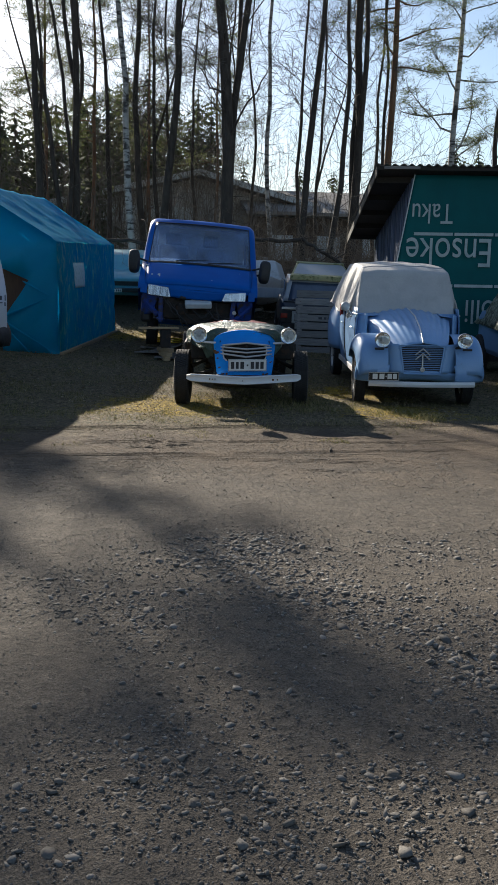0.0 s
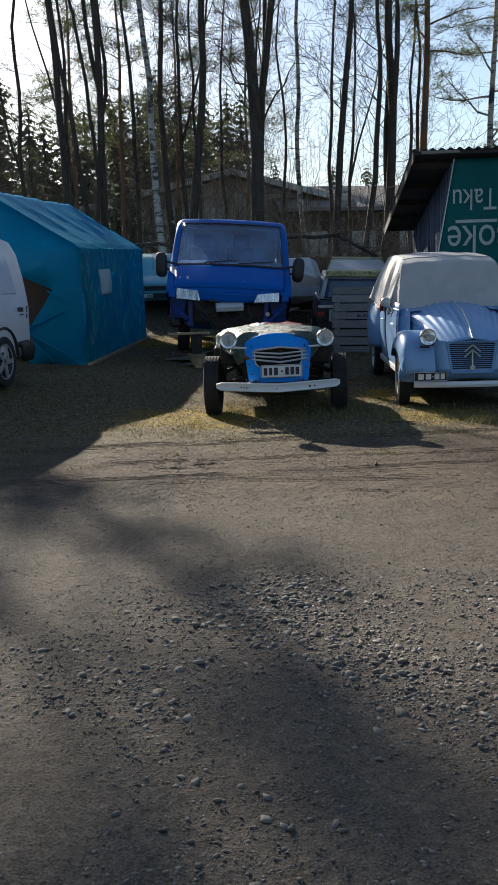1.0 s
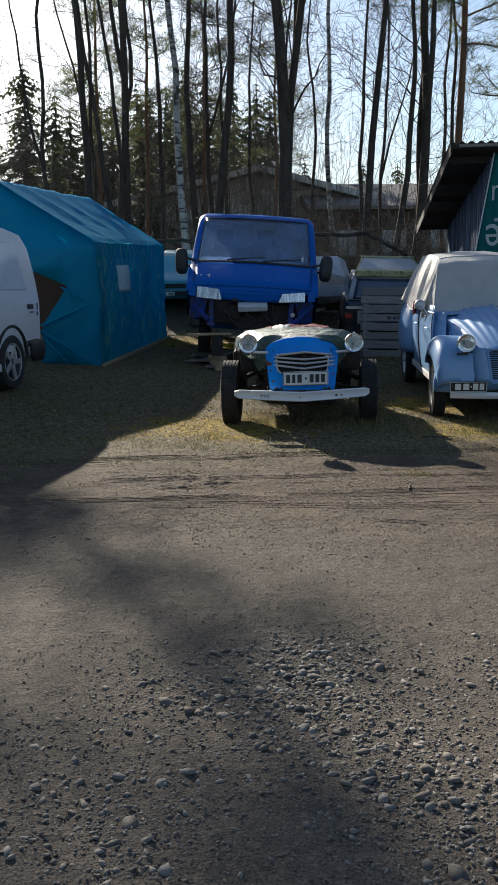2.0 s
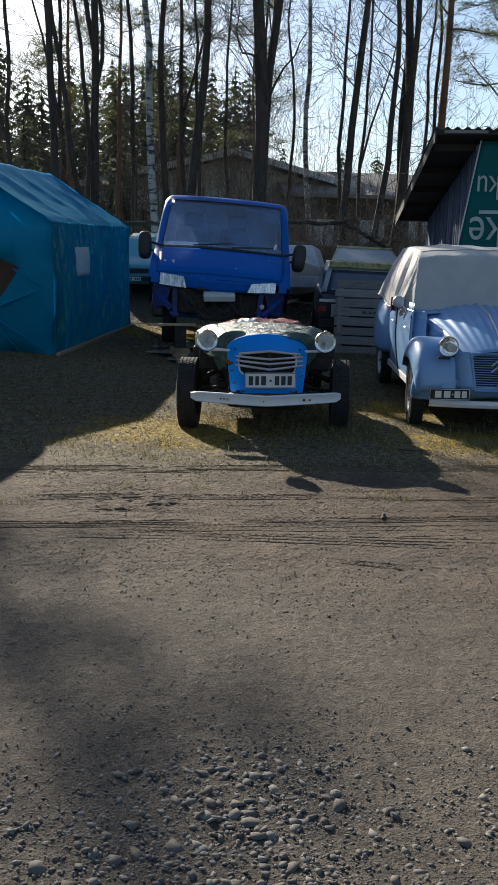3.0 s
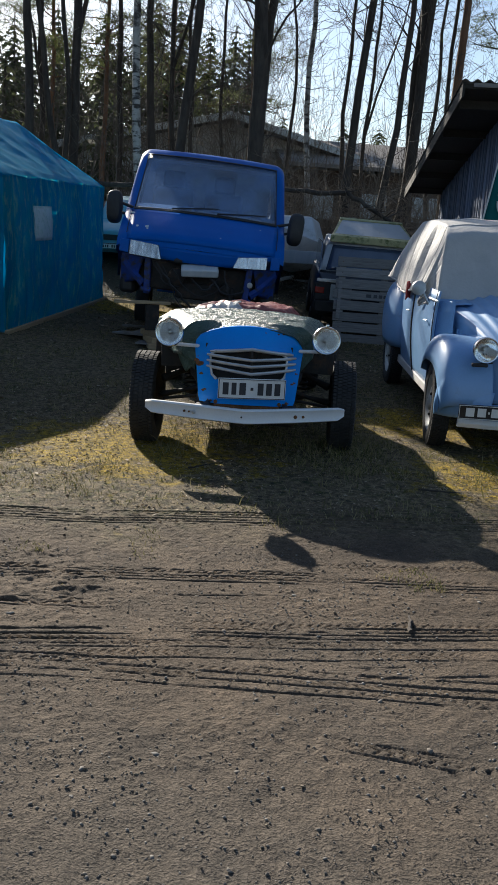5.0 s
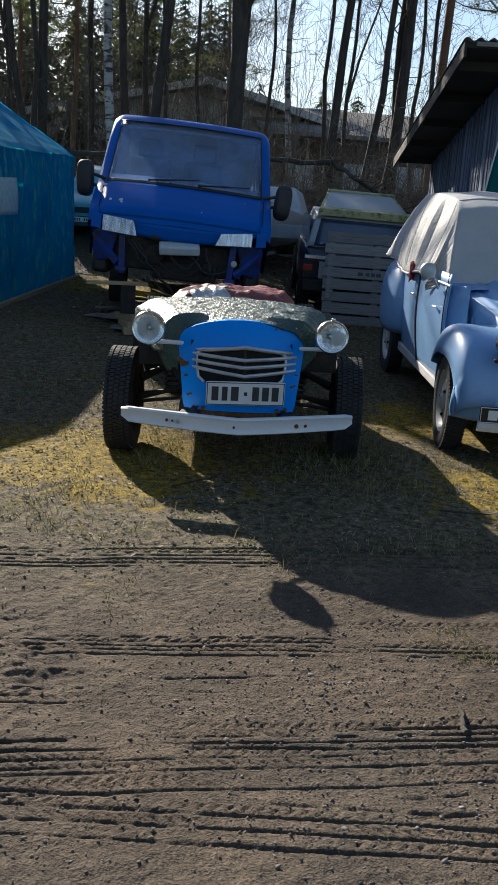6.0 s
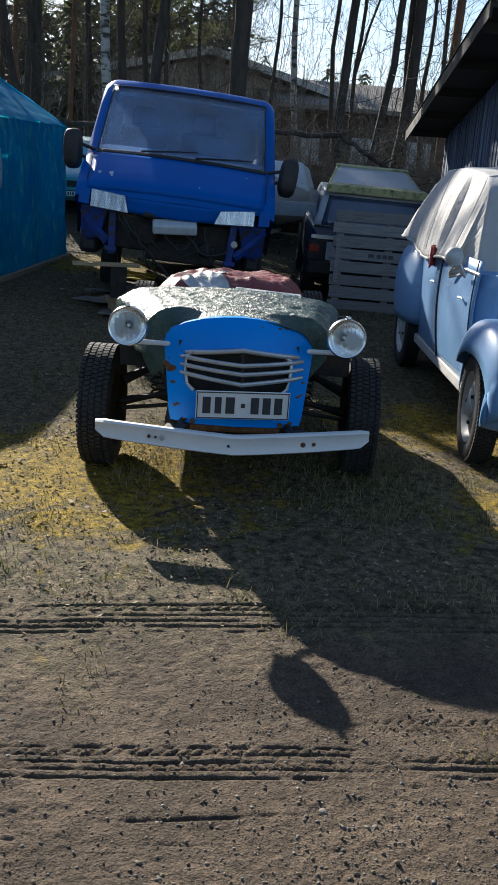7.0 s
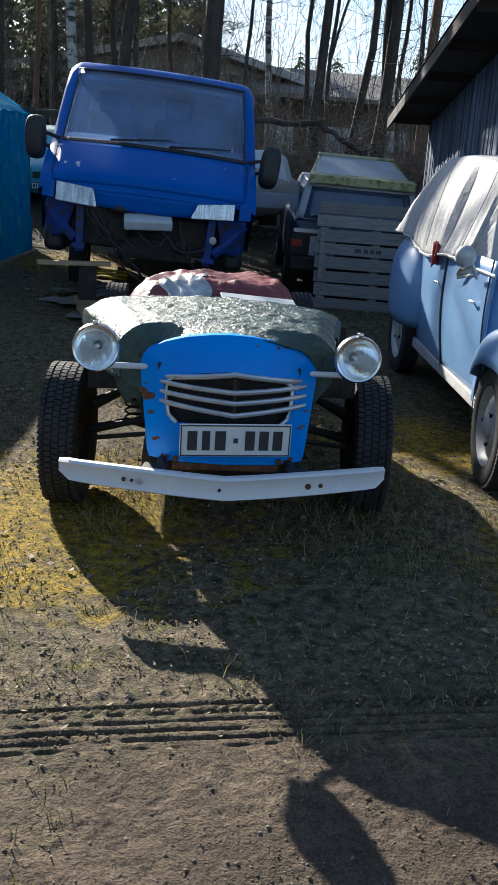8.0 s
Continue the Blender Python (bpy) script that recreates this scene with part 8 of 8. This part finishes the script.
# further stems beside and behind the view
for k, (tx, ty, tr, kind) in enumerate([(-6.8, 24, 0.12, "a"), (-7.75, 16.5, 0.10, "s"), (-13.4, 19, 0.15, "p"), (-9.0, 17.6, 0.13, "s"), (-9.8, 17, 0.14, "s"), (-12.3, 16.4, 0.12, "p"), (-14.2, 22, 0.16, "p"), (-16, 25, 0.14, "p"),
                                        (3.2, 21, 0.06, "a"), (5.4, 20, 0.07, "a"), (7.8, 19, 0.07, "a"), (-1.0, 20.5, 0.09, "a"), (-3.0, 20, 0.08, "a"), (11.5, 19, 0.1, "a"), (12.5, 16, 0.12, "p"),
                                        (-1.5, 23, 0.09, "l"), (-3.3, 25, 0.10, "l"),  (0.5, 27, 0.09, "l"), (3.4, 29, 0.09, "l"), (2.2, 24, 0.07, "a"), (6.5, 23, 0.07, "a"), (9, 24, 0.08, "a"), (4.2, 25, 0.07, "a"), (0.9, 18.6, 0.06, "a")]):
    if kind == "a":
        bare_tree("bare_tree", tx, ty, 0.02 * math.sin(k), tr, 13, BARK, "slender leafless tree with fine bare twigs", 300 + k, limbs=18, twigs=7, low=False)
    elif kind == "s":
        # unseen pines, added so that their crowns shade the gravel
        tall, spread = {-7.75: (12.3, 0.6), -9.0: (13.0, 0.75)}.get(tx, (14.5, 0.9))
        pine(tx, ty, 0.005, tr, tall, "unseen tall pine with a dense crown, added to shade the yard", 300 + k, first=7.0 / tall, limbs=11, tuft=0.9, wide=spread, blade=1.35)
    elif kind == "l":
        pine(tx, ty, 0.01, tr, 12.0, "slender pine with open green crown", 300 + k, first=0.36, limbs=28, tuft=1.0, wide=1.1, blade=1.1)
    else:
        pine(tx, ty, 0.01, tr, 16, "tall pine with a high green crown", 300 + k, first=0.5, limbs=24)
FAR = [(-2.9, 45, 11.2, 3.2), (-1.3, 47, 11.4, 3.0), (-0.15, 45, 12.2, 3.0), (1.0, 46, 12.4, 2.9), (2.6, 45, 11.0, 3.0), (4.0, 46, 11.4, 3.0), (4.6, 44, 10.6, 2.8), (-5.0, 42, 10.5, 3.4),
       (-6.8, 40, 9.5, 3.4), (-9, 44, 12, 3.6), (8.6, 60, 11.0, 2.8), (13.0, 60, 10.8, 2.6), (25.4, 60, 13.4, 3.2), (27.3, 60, 13.2, 3.2), (22, 62, 12, 3.2), (17, 66, 11.5, 3.0), (31, 58, 13, 3.2), (-12, 40, 12, 3.6),
       (-3.8, 38, 8.6, 3.2), (-2.0, 40, 9.6, 3.2), (-5.6, 36, 7.8, 3.0), (0.4, 41, 8.8, 3.0), (-0.8, 50, 12.2, 3.0), (2.0, 51, 12.0, 3.0), (3.2, 41, 8.4, 2.8),
       (-1.9, 29, 6.6, 2.0), (-5.4, 29, 5.6, 2.2)]
for k, (sx, sy, top, wd) in enumerate(FAR):
    spruce(sx, sy, 1.9, top + 0.2 if sx < 6 else top - 1.9, wd, 500 + k)


# ---------------------------------------------------------------- undergrowth, logs, far buildings
def thicket():
    rr = random.Random(21)
    br = Limbs()
    for k in range(2000):
        x, y = rr.uniform(-7, 11), rr.uniform(12.4, 17.5)
        if x < 1.2 and (y < 13.4 or rr.random() < 0.65):
            continue
        a = Vector((x, y, gz(x, y) - 0.03))
        h = rr.uniform(0.3, 1.1)
        lp = wander(rr, a, Vector((rr.gauss(0, 0.6), rr.gauss(0, 0.6), rr.uniform(0.2, 1.0))), h, 4, 0.22)
        r0 = rr.uniform(0.003, 0.009)
        br.add(lp, [r0, r0 * 0.8, r0 * 0.6, r0 * 0.45, 0.0015], 3)
        for _ in range(2):
            q = along(lp, rr.uniform(0.3, 0.9))
            br.add(wander(rr, q, Vector((rr.gauss(0, 1), rr.gauss(0, 1), rr.gauss(0.3, 0.6))), h * 0.5, 2, 0.2), [r0 * 0.5, r0 * 0.4, 0.0015], 3)
    for k in range(620):
        x, y = rr.uniform(0.8, 9.5), rr.uniform(12.9, 16.5)
        h = rr.uniform(0.7, 2.2)
        lp = wander(rr, Vector((x, y, gz(x, y) - 0.03)), Vector((rr.gauss(0, 0.5), rr.gauss(0, 0.4), rr.uniform(0.4, 1.0))), h, 5, 0.24)
        r0 = rr.uniform(0.004, 0.010)
        br.add(lp, [r0, r0 * 0.85, r0 * 0.7, r0 * 0.6, r0 * 0.45, 0.002], 3)
        for _ in range(3):
            q = along(lp, rr.uniform(0.25, 0.95))
            br.add(wander(rr, q, Vector((rr.gauss(0, 1), rr.gauss(0, 0.8), rr.gauss(0.3, 0.6))), h * 0.4, 2, 0.25), [r0 * 0.6, r0 * 0.5, 0.002], 3)
    for k in range(1300):
        x, y = rr.uniform(1.6, 7.5), rr.uniform(12.2, 15.5)
        h = rr.uniform(0.3, 0.95)
        lp = wander(rr, Vector((x, y, gz(x, y) - 0.03)), Vector((rr.gauss(0, 0.8), rr.gauss(0, 0.7), rr.uniform(0.3, 1.0))), h, 4, 0.3)
        r0 = rr.uniform(0.004, 0.009)
        br.add(lp, [r0, r0 * 0.85, r0 * 0.7, r0 * 0.5, 0.002], 3)
        for _ in range(2):
            q = along(lp, rr.uniform(0.25, 0.95))
            br.add(wander(rr, q, Vector((rr.gauss(0, 1), rr.gauss(0, 0.8), rr.gauss(0.2, 0.6))), h * 0.5, 2, 0.3), [r0 * 0.6, r0 * 0.5, 0.002], 3)
    ob = br.mesh("brushwood", surf("brown_brush_stems", (0.13, 0.098, 0.07), (0.27, 0.21, 0.15), 5, (0.8, 0.95)), None, False)
    tagged(ob, "tangled brown brushwood on the wood's edge", "brush", kind="stuff")
    br = Limbs()
    for k in range(300):
        x, y = rr.uniform(-8, 11), rr.uniform(15.5, 29)
        h = rr.uniform(2.0, 5.0) + 0.12 * (y - 15)
        lp = wander(rr, Vector((x, y, gz(x, y) - 0.05)), Vector((rr.gauss(0, 0.12), rr.gauss(0, 0.12), 1)), h, 8, 0.06)
        r0 = rr.uniform(0.006, 0.015)
        br.add(lp, [r0 * (1 - 0.9 * q / 8) for q in range(9)], 4)
        for _ in range(18):
            q = along(lp, rr.uniform(0.15, 0.98))
            tp = wander(rr, q, Vector((rr.gauss(0, 0.7), rr.gauss(0, 0.7), rr.uniform(0.4, 1.2))), h * rr.uniform(0.10, 0.25), 3, 0.14)
            br.add(tp, [r0 * 0.45, r0 * 0.38, r0 * 0.3, 0.003], 3)
    for k in range(110):
        x, y = rr.uniform(-10, 4), rr.uniform(23, 33)
        h = rr.uniform(4.5, 8.0)
        lp = wander(rr, Vector((x, y, gz(x, y) - 0.05)), Vector((rr.gauss(0, 0.10), rr.gauss(0, 0.10), 1)), h, 7, 0.07)
        r0 = rr.uniform(0.010, 0.022)
        br.add(lp, [r0 * (1 - 0.9 * q / 7) for q in range(8)], 4)
        for _ in range(26):
            q = along(lp, rr.uniform(0.25, 0.98))
            tp = wander(rr, q, Vector((rr.gauss(0, 0.8), rr.gauss(0, 0.8), rr.uniform(0.3, 1.1))), h * rr.uniform(0.10, 0.24), 3, 0.2)
            br.add(tp, [r0 * 0.42, r0 * 0.36, r0 * 0.28, 0.003], 3)
    ob = br.mesh("saplings", TWIG, None, False)
    tagged(ob, "thin bare saplings between the trees", "saplings", kind="stuff")


thicket()


def log(pts, r, seed):
    rr = random.Random(seed)
    whole = thing("fallen_log", Matrix.Identity(4), "fallen dark log caught in the brushwood", "log")
    fine = []
    for a, b in zip(pts, pts[1:]):
        fine += [Vector(a).lerp(Vector(b), q / 5) + Vector((rr.gauss(0, 0.02), rr.gauss(0, 0.03), rr.gauss(0, 0.022))) for q in range(5)]
    l = Limbs()
    l.add(fine, [r * (1 - 0.4 * k / len(fine)) * rr.uniform(0.88, 1.12) for k in range(len(fine))], 10)
    l.mesh("stem", BARK, whole)
    for k in range(12):
        q = along(fine, rr.random())
        l = Limbs()
        l.add(wander(rr, q, Vector((rr.gauss(0, 1), rr.gauss(0, 1), rr.gauss(0.2, 0.6))), rr.uniform(0.3, 0.9), 4, 0.2), [0.018, 0.014, 0.010, 0.007, 0.003], 4)
        l.mesh("branch", BARK, whole)


log([(1.5, 14.0, 2.55), (3.1, 13.8, 2.72), (4.2, 13.7, 2.68), (4.9, 13.6, 2.30), (5.4, 13.5, 1.95), (5.9, 13.4, 1.70)], 0.055, 4)
log([(-2.6, 14.6, 2.45), (-1.3, 14.5, 2.62), (-0.3, 14.4, 2.60), (0.7, 14.2, 2.35)], 0.065, 6)


def house_a():
    h = thing("gable_house", pose(2.9, 32, 1.9, 0, 0, 4), "pale grey gabled house behind the trees", "house")
    bm = bmesh.new()
    ring_loft(bm, [[(x, y, z) for x, z in ((-6.2, 0), (4.8, 0), (4.8, 3.35), (0.0, 4.5), (-6.2, 3.05))] for y in (0, 9)])
    part("wall", bm, HOUSE_WALL, h, smooth=False)
    for x1, z1 in ((-6.9, 2.98), (5.4, 3.3)):
        bm = bmesh.new()
        ring_loft(bm, [[(0.0, y, 4.60), (x1, y, z1), (x1, y, z1 + 0.22), (0.0, y, 4.84)] for y in (-0.7, 9.5)])
        part("roof", bm, HOUSE_ROOF, h, smooth=False)
        bm = bmesh.new()
        ring_loft(bm, [[(0.0, y, 4.56), (x1, y, z1 - 0.06), (x1, y, z1 + 0.20), (0.0, y, 4.82)] for y in (-0.76, -0.71)])
        part("barge_board", bm, PALE, h, smooth=False)
    for k in range(5):
        bm = bmesh.new()
        box(bm, (-5.2 + 1.12 * k, -0.03, 2.85), (1.0, 0.08, 0.70))
        win = part("window", bm, PALE, h, "pale window panel", smooth=False)
        bm = bmesh.new()
        box(bm, (-4.66 + 1.12 * k, -0.08, 2.85), (0.08, 0.04, 0.74))
        part("frame", bm, BROWN_BOARD, win, smooth=False)


def house_b():
    h = thing("long_house", pose(11.1, 30.6, 1.9, 0, 0, 2), "long low house with a grey brown roof", "house")
    bm = bmesh.new()
    box(bm, (0, 4, 1.4), (11.5, 7, 2.8))
    part("wall", bm, BROWN_BOARD, h, smooth=False)
    for y0, y1 in ((-0.1, 4), (8.1, 4)):
        bm = bmesh.new()
        ring_loft(bm, [[(x, y0, 2.85), (x, y1, 4.15), (x, y1, 4.35), (x, y0, 3.0)] for x in (-6.2, 6.2)])
        part("roof", bm, HOUSE_ROOF, h, smooth=False)
    for k in range(5):
        bm = bmesh.new()
        box(bm, (-4.5 + 2.2 * k, 0.47, 1.5), (1.1, 0.1, 1.0))
        part("window", bm, PALE, h, smooth=False)


house_a()
house_b()


def far_fence():
    f = thing("board_fence", pose(0.6, 24, 2.05, 0, 0, 0), "low pale weathered board fence in the wood", "fence")
    for k in range(12):
        bm = bmesh.new()
        box(bm, (-6 + 1.15 * k, 0, 0.55), (1.1, 0.04, 0.12))
        box(bm, (-6 + 1.15 * k, 0, 0.2), (1.1, 0.04, 0.12))
        part("rail", bm, PALE, f, smooth=False)
        bm = bmesh.new()
        box(bm, (-6.58 + 1.15 * k, 0.05, 0.3), (0.08, 0.08, 0.9))
        part("post", bm, WOOD, f, smooth=False)


far_fence()


def far_wood():
    """Dim wood that closes the view all round, also behind the camera."""
    rr = random.Random(77)
    v, f = [], []
    for k in range(1500):
        a = rr.uniform(0, 2 * math.pi)
        d = rr.uniform(75, 150)
        x, y = d * math.sin(a), d * math.cos(a)
        if -10 < a * 0 + math.degrees(math.atan2(x, y)) + 16 < 10:
            if rr.random() < 0.6:
                continue
        h, w = rr.uniform(7, 12), rr.uniform(1.5, 3.0)
        for q in range(5):
            z0, z1 = h * q / 5.5, h * (q + 1.6) / 5.5
            r0 = w * (1 - q / 5.5)
            b = len(v)
            m = 6
            o = rr.random()
            v += [Vector((x + r0 * rr.uniform(0.6, 1.1) * math.cos(2 * math.pi * (j + o) / m), y + r0 * rr.uniform(0.6, 1.1) * math.sin(2 * math.pi * (j + o) / m), z0 + rr.uniform(-0.4, 0.3))) for j in range(m)] + [Vector((x, y, z1))]
            f += [(b + j, b + (j + 1) % m, b + m) for j in range(m)]
    tagged(raw("far_wood", v, f, SPRUCE), "dim far wood of dark spruces", "forest", kind="stuff")


far_wood()
